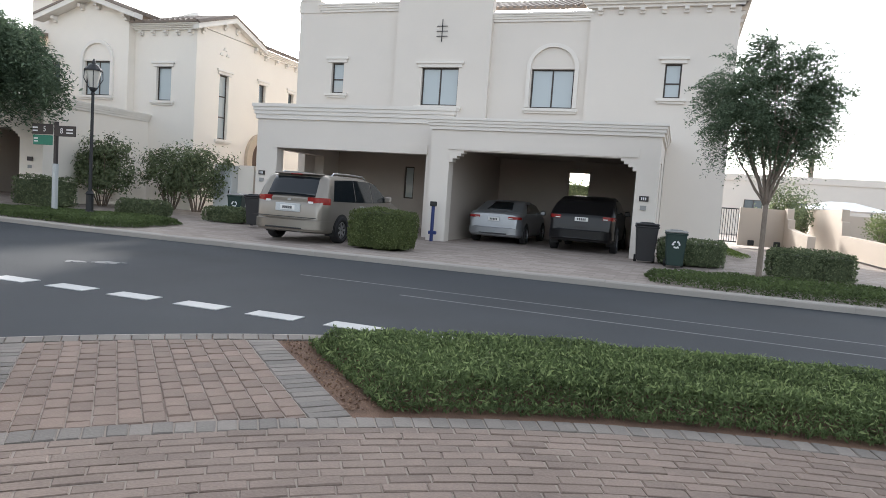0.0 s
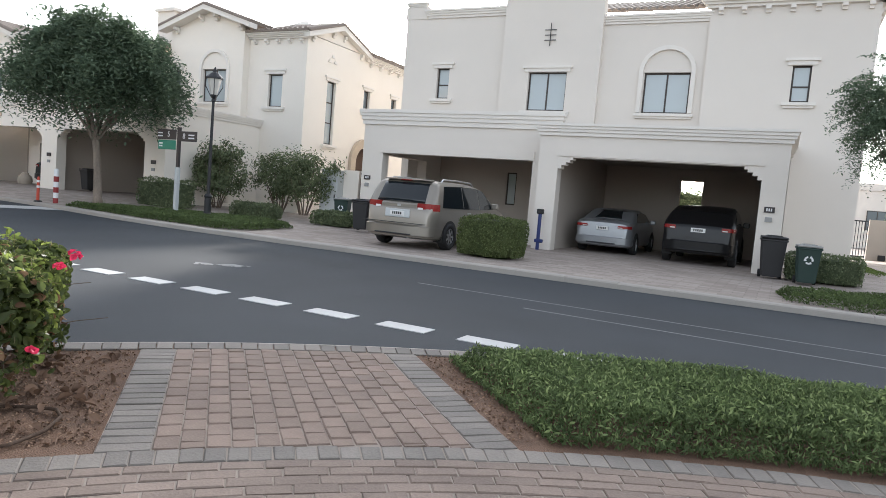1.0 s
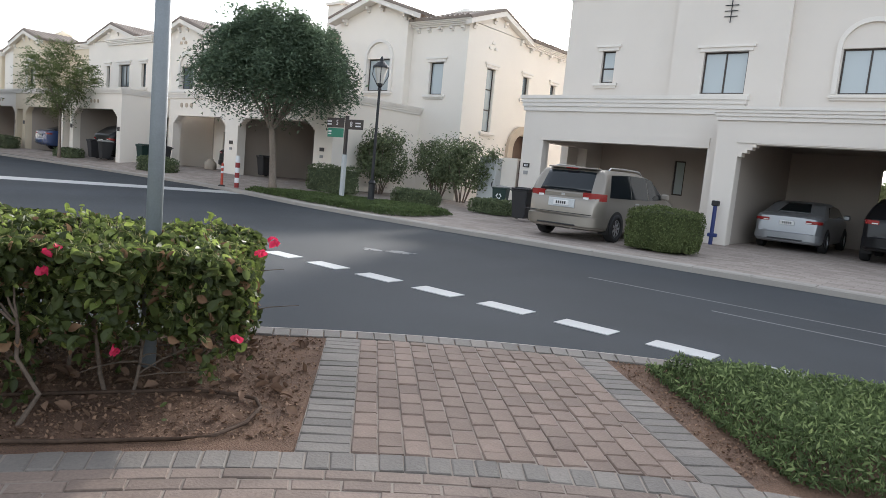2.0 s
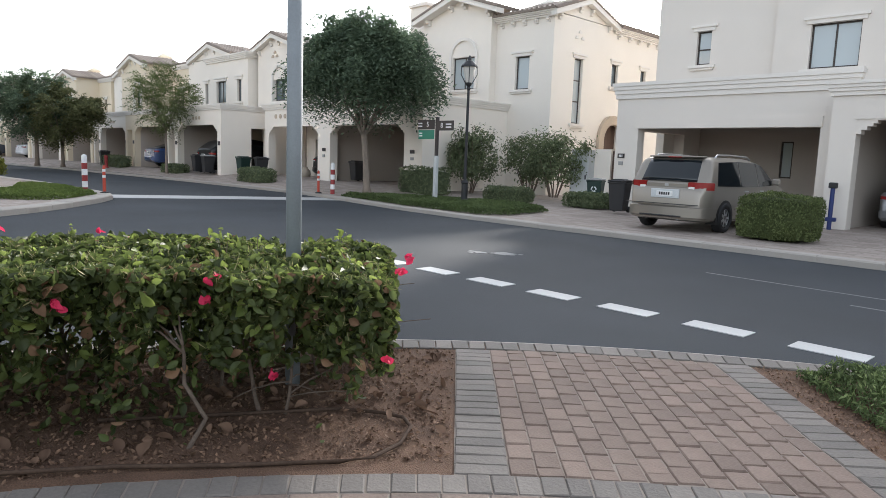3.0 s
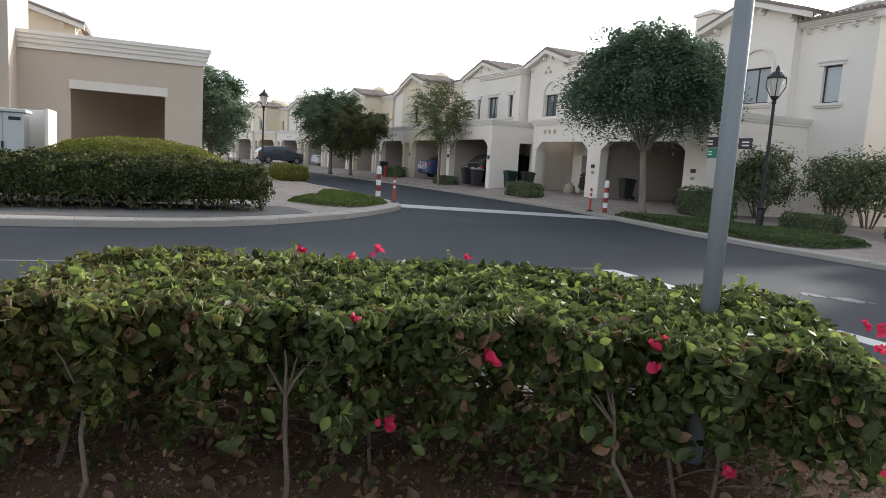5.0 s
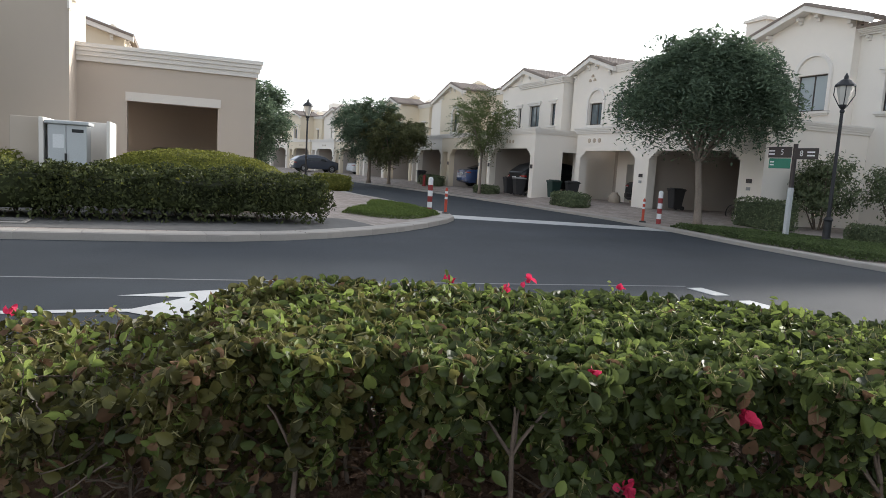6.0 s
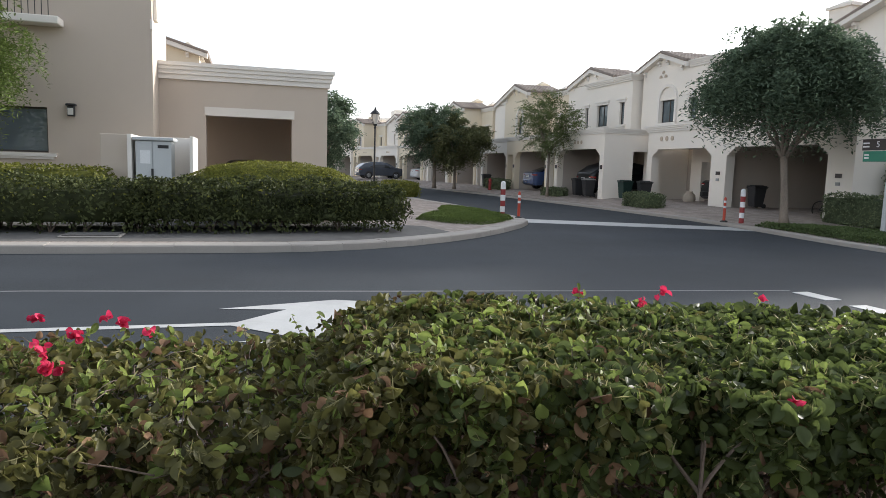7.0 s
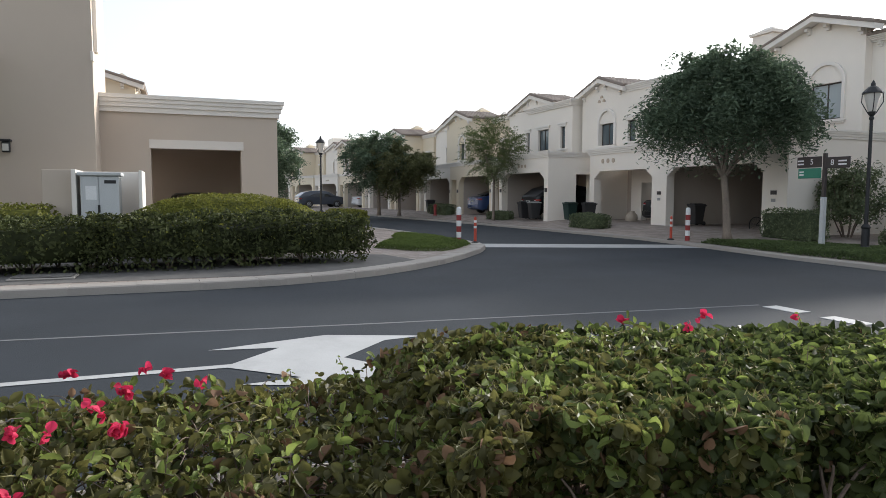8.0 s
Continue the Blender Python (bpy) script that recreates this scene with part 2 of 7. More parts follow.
def box(bm, x0, x1, y0, y1, z0, z1, bevel=0.0):
    v = [bm.verts.new(p) for p in ((x0, y0, z0), (x1, y0, z0), (x1, y1, z0), (x0, y1, z0), (x0, y0, z1), (x1, y0, z1), (x1, y1, z1), (x0, y1, z1))]
    f = [bm.faces.new([v[i] for i in q]) for q in ((3, 2, 1, 0), (4, 5, 6, 7), (0, 1, 5, 4), (1, 2, 6, 5), (2, 3, 7, 6), (3, 0, 4, 7))]
    if bevel:
        edges = {e for q in f for e in q.edges}
        bmesh.ops.bevel(bm, geom=list(edges), offset=bevel, segments=1, affect="EDGES")
    return bm


def boxed(x0, x1, y0, y1, z0, z1, bevel=0.0):
    return box(bmesh.new(), x0, x1, y0, y1, z0, z1, bevel)


def prism(bm, outline, low, high, axis="z"):
    """An outline of 2D points drawn out along an axis."""
    def at(p, h):
        return {"z": (p[0], p[1], h), "y": (p[0], h, p[1]), "x": (h, p[0], p[1])}[axis]
    a = [bm.verts.new(at(p, low)) for p in outline]
    b = [bm.verts.new(at(p, high)) for p in outline]
    bm.faces.new(a)
    bm.faces.new(b[::-1])
    n = len(outline)
    for i in range(n):
        bm.faces.new((a[i], a[(i + 1) % n], b[(i + 1) % n], b[i]))
    return bm


def tube(bm, points, radii, sides=8, cap=True):
    """A tapered round limb through points."""
    rings = []
    points = [Vector(p) for p in points]
    for i, p in enumerate(points):
        way = (points[min(i + 1, len(points) - 1)] - points[max(i - 1, 0)]).normalized()
        side = way.cross(Vector((0.31, 0.95, 0.05))).normalized()
        up = way.cross(side)
        rings.append([bm.verts.new(p + (side * math.cos(a) + up * math.sin(a)) * radii[i]) for a in (2 * math.pi * k / sides for k in range(sides))])
    for r, s in zip(rings, rings[1:]):
        for k in range(sides):
            bm.faces.new((r[k], r[(k + 1) % sides], s[(k + 1) % sides], s[k]))
    if cap:
        bm.faces.new(rings[0][::-1])
        bm.faces.new(rings[-1])
    return bm


def lathe(bm, profile, sides=12, centre=(0, 0)):
    """A turned form: profile rows of radius and height."""
    rings = [[bm.verts.new((centre[0] + r * math.cos(a), centre[1] + r * math.sin(a), z)) for a in (2 * math.pi * k / sides for k in range(sides))] for r, z in profile]
    for r, s in zip(rings, rings[1:]):
        for k in range(sides):
            bm.faces.new((r[k], r[(k + 1) % sides], s[(k + 1) % sides], s[k]))
    bm.faces.new(rings[0][::-1])
    bm.faces.new(rings[-1])
    return bm


def wall(bm, along, at, depth, u0, u1, z0, z1, holes=()):
    """A wall with openings: along 'x' it stands at y = at and is depth thick towards +y; along 'y' at x = at towards +x."""
    us = sorted({u0, u1, *(h[0] for h in holes), *(h[1] for h in holes)})
    zs = sorted({z0, z1, *(h[2] for h in holes), *(h[3] for h in holes)})
    us = [u for u in us if u0 <= u <= u1]
    zs = [z for z in zs if z0 <= z <= z1]

    def solid(i, j):
        if not (0 <= i < len(us) - 1 and 0 <= j < len(zs) - 1):
            return False
        u, z = (us[i] + us[i + 1]) / 2, (zs[j] + zs[j + 1]) / 2
        return not any(h[0] < u < h[1] and h[2] < z < h[3] for h in holes)
    made = {}

    def v(i, j, k):
        key = (i, j, k)
        if key not in made:
            w = at + (depth if k else 0)
            made[key] = bm.verts.new((us[i], w, zs[j]) if along == "x" else (w, us[i], zs[j]))
        return made[key]
    for i in range(len(us) - 1):
        for j in range(len(zs) - 1):
            if not solid(i, j):
                continue
            bm.faces.new((v(i, j, 0), v(i + 1, j, 0), v(i + 1, j + 1, 0), v(i, j + 1, 0)))
            bm.faces.new((v(i, j, 1), v(i, j + 1, 1), v(i + 1, j + 1, 1), v(i + 1, j, 1)))
            for di, dj, a, b in ((-1, 0, (i, j), (i, j + 1)), (1, 0, (i + 1, j), (i + 1, j + 1)), (0, -1, (i, j), (i + 1, j)), (0, 1, (i, j + 1), (i + 1, j + 1))):
                if not solid(i + di, j + dj):
                    bm.faces.new((v(*a, 0), v(*b, 0), v(*b, 1), v(*a, 1)))
    return bm


rng = np.random.default_rng(7)


def leaves(name, pos, nrm, size, mat, parent=None, fold=0.25, slim=0.55, spread=0.8, droop=0.0, jitter=0.35, oval=False):
    """Many small folded leaves as one mesh: pos and nrm are arrays of places and of the ways that the leaves face."""
    n = len(pos)
    nrm = nrm + rng.normal(0, spread, (n, 3))
    nrm /= np.linalg.norm(nrm, axis=1)[:, None] + 1e-9
    way = rng.normal(0, 1, (n, 3))
    way[:, 2] -= droop
    way -= (way * nrm).sum(1)[:, None] * nrm
    way /= np.linalg.norm(way, axis=1)[:, None] + 1e-9
    side = np.cross(nrm, way)
    s = (size * (1 + rng.uniform(-jitter, jitter, n)))[:, None]
    w = s * slim * 0.5
    base = pos - way * s * 0.5
    tip = pos + way * s * 0.5 - nrm * s * 0.12
    if oval:
        rows = [base]
        for t, k in ((-0.38, 0.52), (-0.16, 0.94), (0.1, 0.92), (0.32, 0.52)):
            rows.append(pos + way * s * t - side * w * k + nrm * w * fold * k)
        rows.append(tip)
        for t, k in ((0.32, 0.52), (0.1, 0.92), (-0.16, 0.94), (-0.38, 0.52)):
            rows.append(pos + way * s * t + side * w * k + nrm * w * fold * k)
        shape, k = [0, 1, 2, 3, 4, 5, 0, 5, 6, 7, 8, 9], 6
    else:
        left = pos - way * s * 0.06 + side * w + nrm * w * fold
        right = pos - way * s * 0.06 - side * w + nrm * w * fold
        rows = [base, right, tip, left]
        shape, k = [0, 1, 2, 0, 2, 3], 3
    c = len(rows)
    verts = np.stack(rows, 1).reshape(-1, 3)
    me = bpy.data.meshes.new(name)
    me.vertices.add(c * n)
    me.vertices.foreach_set("co", verts.ravel().astype(np.float32))
    loops = (np.arange(n)[:, None] * c + np.array(shape)).ravel()
    me.loops.add(len(loops))
    me.loops.foreach_set("vertex_index", loops.astype(np.int32))
    me.polygons.add(2 * n)
    me.polygons.foreach_set("loop_start", np.arange(0, 2 * k * n, k, dtype=np.int32))
    me.polygons.foreach_set("loop_total", np.full(2 * n, k, dtype=np.int32))
    me.update()
    me.validate()
    me.materials.append(mat)
    ob = new(name, me)
    ob["kind"] = "stuff"
    if parent:
        ob.parent = parent
    return ob


# ---- ground, road, kerbs ----
KERB_C, KERB_R = Vector((3.26, -0.51)), 9.03
WALK_C, WALK_R = Vector((3.70, -1.09)), 7.47


def arc(c, r, a0, a1, n):
    return [(c[0] + r * math.cos(radians(a0 + (a1 - a0) * i / n)), c[1] + r * math.sin(radians(a0 + (a1 - a0) * i / n))) for i in range(n + 1)]


def sheet(name, outline, z, mat, label, category):
    bm = bmesh.new()
    bm.faces.new([bm.verts.new((*p, z)) for p in outline])
    bmesh.ops.triangulate(bm, faces=bm.faces)
    return tagged(put(name, bm, mat), label, category, kind="structure")


sheet("ground", [(-900, -900), (900, -900), (900, 900), (-900, 900)], -0.06, SOIL_GROUND, "flat dry sandy ground reaching the horizon", "ground")
sheet("road", [(-160, -70), (70, -70), (70, 17), (-160, 17)], -0.02, ASPHALT, "dark grey asphalt road junction with worn lines", "road")

near_edge = [(KERB_C.x - KERB_R, -70), *arc(KERB_C, KERB_R, 180, 90, 48), (70, KERB_C.y + KERB_R)]


def plot(name, outline, z, mat, label, low=-0.08):
    bm = prism(bmesh.new(), outline, low, z)
    bmesh.ops.triangulate(bm, faces=[f for f in bm.faces if len(f.verts) > 4])
    return tagged(put(name, bm, mat), label, "pavement", kind="structure")


plot("pavement_corner", [*near_edge, (70, -70)], 0.0, SOIL, "bare brown planting soil of the street corner")


def offset_line(points, d):
    """The line moved d to its left."""
    out = []
    for i, p in enumerate(points):
        a, b = Vector(points[max(i - 1, 0)]), Vector(points[min(i + 1, len(points) - 1)])
        w = (b - a).normalized()
        out.append((p[0] - w.y * d, p[1] + w.x * d))
    return out


def band(name, points, width, z0, z1, mat, label, category="kerb", parent=None):
    """A strip of rectangular section along a line, to the left of it."""
    bm = bmesh.new()
    inner = offset_line(points, width)
    lip = offset_line(points, 0.03)
    rows = [[bm.verts.new((*p, z)) for p in line] for line, z in ((points, z0), (points, z1 - 0.025), (lip, z1), (inner, z1), (inner, z0))]
    for r, s in zip(rows, rows[1:]):
        for i in range(len(points) - 1):
            bm.faces.new((r[i], r[i + 1], s[i + 1], s[i]))
    return tagged(put(name, bm, mat, parent), label, category, kind="structure")


# far side of the main road and of the side street
far_line = [(70, 13.65), (20, 13.65), (0, 13.65), (-9, 13.68), (-12, 13.75), (-14.5, 14.0), (-17, 14.45), (-19.5, 14.95), (-22, 15.2), (-30, 15.1), (-38, 14.7), (-50, 13.6), (-70, 10.5), (-110, 0)]
bm = bmesh.new()
backs = [(70, 90), (20, 90), (0, 90), (-9, 90), (-12, 90), (-14.5, 90), (-17, 90), (-19.5, 90), (-22, 90), (-30, 90), (-45, 90), (-70, 80), (-100, 60), (-150, 40)]


def rise(x, d):
    """Height of the far plots: they climb a little from the kerb towards the houses."""
    top = 0.06 + 0.28 * min(1, max(0, (-14 - x) / 10)) + 0.2 * min(1, max(0, (x - 1.5) / 3))
    return 0.06 + (top - 0.06) * min(1, max(0, d / (5 if x > -16 else 2.6)))


grid = []
for p, q in zip(far_line, backs):
    row = []
    for d in (0.25, 1.4, 2.6, 5, 8, 14, 30, 80):
        w = (Vector(q) - Vector(p)).normalized() * d
        row.append(bm.verts.new((p[0] + w.x, p[1] + w.y, rise(p[0] + w.x, d))))
    grid.append(row)
for r, s in zip(grid, grid[1:]):
    for i in range(len(r) - 1):
        bm.faces.new((r[i], r[i + 1], s[i + 1], s[i]))
tagged(put("pavement_far", bm, DRIVE), "brown block-paved drives in front of the houses", "pavement", kind="structure")
kerb_far = band("kerb_far", far_line[::-1], 0.26, -0.06, 0.075, KERB, "low pale concrete kerb along the far side")

# corner plot with the beige house
c_line = [(-13.6, -70), (-13.52, -2.0), (-13.52, 0.4), (-13.66, 1.6), (-13.98, 2.6), (-14.5, 3.6), (-15.2, 4.55), (-16.1, 5.55), (-17.1, 6.45), (-18.6, 7.6), (-19.7, 8.25), (-20.7, 8.5), (-21.6, 8.55), (-26, 8.5), (-34, 8.0), (-44, 6.6), (-62, 2.6), (-105, -10)]
plot("pavement_house_corner", [*offset_line(c_line, 0.2), (-150, -70)], 0.10, DRIVE, "brown block paving round the beige corner house")
kerb_corner = band("kerb_corner", c_line, 0.4, -0.06, 0.105, KERB, "pale raised concrete kerb round the junction corner")

# brown soil strip under the corner hedge
plot("pavement_bed", [(-14.2, -30), (-14.2, 1.2), (-14.5, 2.6), (-15.1, 3.8), (-16.0, 4.9), (-17.6, 4.6), (-18.6, 2.5), (-18.6, -30)], 0.105, DUSTY, "soil strip under the corner hedge", 0.05)

# ---- road markings ----
def marking(name, outlines, label, mat=None, z=-0.014):
    bm = bmesh.new()
    for o in outlines:
        bm.faces.new([bm.verts.new((*p, z)) for p in o])
    bmesh.ops.triangulate(bm, faces=bm.faces)
    return tagged(put(name, bm, mat or WHITE_PAINT), label, "road marking", kind="structure")


def stroke(a, b, w):
    a, b = Vector(a), Vector(b)
    n = (b - a).normalized().orthogonal() * w / 2
    return [tuple(a - n), tuple(b - n), tuple(b + n), tuple(a + n)]


dash = tagged(put("give_way_dash", prism(bmesh.new(), [(0, -0.13), (0.56, -0.13), (0.56, 0.13), (0, 0.13)], -0.019, -0.012), WHITE_PAINT), "white painted give-way dash on asphalt", "road marking", "give-way dashes")
dash.matrix_world = pose(-9.08, 7.74, 0)
for k in range(1, 11):
    copy_thing(dash, pose(-9.08 + 0.912 * k, 7.74 + 0.004 * k, 0))
marking("stop_line", [[(-21.95, 8.6), (-20.4, 8.48), (-17.95, 14.6), (-19.35, 14.85)]], "broad white stop line across the side street")
marking("centre_line", [[(-8.58, -40), (-8.43, -40), (-8.17, 0.38), (-8.29, 0.42)]], "solid white centre line of the branch road")
marking("speed_hump_arrow", [[(-8.94, 0.24), (-9.28, 1.48), (-8.87, 2.5), (-8.8, 2.02), (-8.19, 1.44), (-7.7, 1.74), (-7.1, 1.5), (-7.34, 1.0), (-7.56, 0.44), (-7.62, 0.95), (-8.17, 0.38), (-8.29, 0.42), (-8.82, 0.92)]], "white painted arrow shape on the asphalt")
marking("worn_line", [stroke((-10.3, -30), (-10.2, -1.9), 0.06), stroke((-10.2, -1.9), (-9.75, 2.2), 0.06), stroke((-9.75, 2.2), (-9.22, 7.7), 0.06), stroke((-4, 10.9), (6, 10.6), 0.05), stroke((-2, 10.1), (8, 9.6), 0.05)], "thin worn old line on the asphalt", WORN_PAINT, -0.016)
patch_bm = bmesh.new()
for k in range(16):
    c, r_ = Vector((-6.93, 9.66)) + Vector((0.86, 0.5)) * random.gauss(0, 0.2) + Vector((-0.5, 0.86)) * random.gauss(0, 0.07), random.uniform(0.025, 0.085)
    ring_ = [(c.x + r_ * (1.5 + random.uniform(-0.4, 0.4)) * math.cos(a), c.y + r_ * (1 + random.uniform(-0.35, 0.35)) * math.sin(a)) for a in np.linspace(0, 2 * math.pi, 12)[:-1]]
    prism(patch_bm, ring_, -0.03, -0.0155 + 0.0002 * k)
tagged(put("road_patch", patch_bm, WORN_PAINT), "pale crumbled specks worn into the asphalt", "road patch", kind="stuff")


# ---- houses ----
def facebox(bm, face, u0, u1, w0, w1, z0, z1, bevel=0.0):
    """A box on a wall face: w is measured outwards. face: ('x', y) looks to -y, ('y', x) looks to +x, ('n', y) looks to +y."""
    along, at = face
    if along == "x":
        return box(bm, u0, u1, at - w1, at - w0, z0, z1, bevel)
    if along == "n":
        return box(bm, u0, u1, at + w0, at + w1, z0, z1, bevel)
    return box(bm, at + w0, at + w1, u0, u1, z0, z1, bevel)


def cornice(parent, face, u0, u1, top, tall=0.34, out=0.16, name="cornice"):
    bm = bmesh.new()
    steps = ((0.0, 0.30, 0.35), (0.30, 0.55, 0.6), (0.55, 0.78, 0.8), (0.78, 1.0, 1.0))
    for a, b, w in steps:
        facebox(bm, face, u0 - out * w, u1 + out * w, -0.1, out * w, top - tall + tall * a, top - tall + tall * b)
    return part(name, bm, TRIM, parent)


def window(parent, face, u0, u1, z0, z1, lights=2, cross=(), head=True, sill=True, glass=None, arch=False, inset=0.12):
    """A window: dark frame with panes, and plaster head and sill. It stands in a hole of the wall."""
    f = 0.05
    bm = bmesh.new()
    facebox(bm, face, u0, u1, -inset - 0.05, -inset, z1 - f, z1)
    facebox(bm, face, u0, u1, -inset - 0.05, -inset, z0, z0 + f)
    facebox(bm, face, u0, u0 + f, -inset - 0.05, -inset, z0 + f, z1 - f)
    facebox(bm, face, u1 - f, u1, -inset - 0.05, -inset, z0 + f, z1 - f)
    for k in range(1, lights):
        c = u0 + (u1 - u0) * k / lights
        facebox(bm, face, c - f / 2, c + f / 2, -inset - 0.05, -inset, z0 + f, z1 - f)
    for c in cross:
        facebox(bm, face, u0 + f, u1 - f, -inset - 0.045, -inset - 0.005, c - f / 2, c + f / 2)
    win = part("window", bm, DARK_FRAME, parent)
    for k in range(lights):
        a, b = u0 + (u1 - u0) * k / lights + f / 2, u0 + (u1 - u0) * (k + 1) / lights - f / 2
        part("pane", facebox(bmesh.new(), face, a, b, -inset - 0.035, -inset - 0.022, z0 + f, z1 - f), glass or PANE, win)
    if head:
        bm = facebox(bmesh.new(), face, u0 - 0.13, u1 + 0.13, -0.02, 0.05, z1, z1 + 0.12)
        facebox(bm, face, u0 - 0.2, u1 + 0.2, -0.02, 0.09, z1 + 0.12, z1 + 0.2)
        part("head_moulding", bm, TRIM, win)
    if sill:
        bm = facebox(bmesh.new(), face, u0 - 0.2, u1 + 0.2, -0.02, 0.12, z0 - 0.11, z0 - 0.02)
        facebox(bm, face, u0 - 0.15, u1 + 0.15, -0.02, 0.07, z0 - 0.18, z0 - 0.11)
        part("sill", bm, TRIM, win)
    if arch:
        r0, c = (u1 - u0) / 2 + 0.02, (u0 + u1) / 2
        rise_ = r0 * 0.92
        for r_in, r_out, w in ((r0, r0 + 0.13, 0.09),):
            ring = [(c + r_out * math.cos(a), z1 + 0.03 + (rise_ + r_out - r0) * math.sin(a)) for a in np.linspace(0, math.pi, 17)]
            ring += [(c + r_in * math.cos(a), z1 + 0.03 + rise_ * math.sin(a)) for a in np.linspace(math.pi, 0, 17)]
            bm = bmesh.new()
            along, at = face
            if along == "x":
                prism(bm, ring, at - w, at + 0.02, "y")
            else:
                prism(bm, ring, at - 0.02, at + w, "x")
            for side in (-1, 1):
                e0, e1 = sorted((c + side * r0, c + side * (r0 + 0.13)))
                facebox(bm, face, e0, e1, -0.02, w, z0, z1 + 0.03)
            part("arch_moulding", bm, TRIM, win)
    return win


def bracket(parent, face, u, z, way, mat):
    """Stepped corner bracket under a carport beam."""
    bm = bmesh.new()
    for k, (w, h) in enumerate(((0.42, 0.07), (0.34, 0.07), (0.22, 0.08), (0.1, 0.1))):
        top = z - sum((0.07, 0.07, 0.08, 0.1)[:k])
        a, b = sorted((u, u + way * w))
        facebox(bm, face, a, b, -0.3, -0.004, top - h, top)
    return part("bracket", bm, mat, parent)


def tiled_slope(parent, corners, mat=None, name="roof", rib=0.24):
    """A roof slope with barrel-tile ribs: corners are eave a, eave b, ridge b, ridge a."""
    a, b, c, d = [Vector(p) for p in corners]
    bm = bmesh.new()
    nrm = (b - a).cross(d - a).normalized()
    if nrm.z < 0:
        nrm = -nrm
    lo = [bm.verts.new(p) for p in (a, b, c, d)]
    hi = [bm.verts.new(p + nrm * 0.07) for p in (a, b, c, d)]
    bm.faces.new(lo)
    bm.faces.new(hi[::-1])
    for i in range(4):
        bm.faces.new((lo[i], lo[(i + 1) % 4], hi[(i + 1) % 4], hi[i]))
    slab = part(name, bm, mat or ROOF_TILE, parent)
    bm = bmesh.new()
    n = max(2, int((b - a).length / rib))
    along = (b - a).normalized()
    for i in range(n):
        t = (i + 0.5) / n
        p, q = a.lerp(b, t) + nrm * 0.07, d.lerp(c, t) + nrm * 0.07
        r = rib * 0.36
        e = [[bm.verts.new(o + along * x + nrm * z) for x, z in ((-r, 0), (-r * 0.6, r * 0.75), (r * 0.6, r * 0.75), (r, 0))] for o in (p, q)]
        for k in range(3):
            bm.faces.new((e[0][k], e[0][k + 1], e[1][k + 1], e[1][k]))
        bm.faces.new(e[0][::-1])
    tiles = part("barrel_tiles", bm, mat or ROOF_TILE, slab)
    tiles["kind"] = "stuff"
    return slab


def corbel(parent, face, u, z, out, drop):
    """A stepped plaster corbel under an eave."""
    side = [(-0.02, 0), (out, 0), (out, -drop * 0.5), (out * 0.5, -drop * 0.62), (out * 0.45, -drop), (-0.02, -drop)]
    along, at = face
    if along in "xn":
        bm = prism(bmesh.new(), [(at - w if along == "x" else at + w, z + h) for w, h in side], u - 0.07, u + 0.07, "x")
    else:
        bm = prism(bmesh.new(), [(at + w, z + h) for w, h in side], u - 0.07, u + 0.07, "y")
    return part("corbel", bm, TRIM, parent)


def gable(parent, along, at, depth, u0, u1, eave, peak, wallmat, over=0.35, corbels=True):
    """A gable end with its two tiled slopes. along 'x': the gable faces -y at y = at; along 'y': it faces +x at x = at."""
    mid = (u0 + u1) / 2
    tri = [(u0, eave), (u1, eave), (mid, peak)]
    if along == "x":
        part("gable_wall", prism(bmesh.new(), tri, at, at + 0.3, "y"), wallmat, parent)
    else:
        part("gable_wall", prism(bmesh.new(), tri, at - 0.3, at, "x"), wallmat, parent)
    slope = (peak - eave) / (mid - u0)
    lift = 0.10

    def p3(u, w, z):
        return (u, at - w, z) if along == "x" else (at + w, u, z)
    for s, e in ((-1, u0), (1, u1)):
        ue, ze = e + s * over, eave - over * slope + lift
        tiled_slope(parent, [p3(ue, over, ze), p3(ue, -depth, ze), p3(mid, -depth, peak + lift), p3(mid, over, peak + lift)])
        # pale rake board below the tiles
        rake = [(ue, ze - 0.2), (ue, ze), (mid, peak + lift), (mid, peak + lift - 0.2)]
        bm = prism(bmesh.new(), rake, at - over + 0.03 if along == "x" else at + 0.02, at - 0.004 if along == "x" else at + over - 0.03, "y" if along == "x" else "x")
        part("rake_board", bm, TRIM, parent)
        if corbels:
            for t in (0.12, 0.8):
                u = e + (mid - e) * t
                corbel(parent, (along, at), u, eave + (peak - eave) * t - 0.12, (over - 0.12) * 0.7, 0.24)


def eave_corbels(parent, face, u0, u1, z, step=0.75):
    n = max(1, round((u1 - u0) / step))
    for k in range(n + 1):
        u = u0 + (u1 - u0) * k / n
        corbel(parent, face, u, z, 0.17, 0.17)


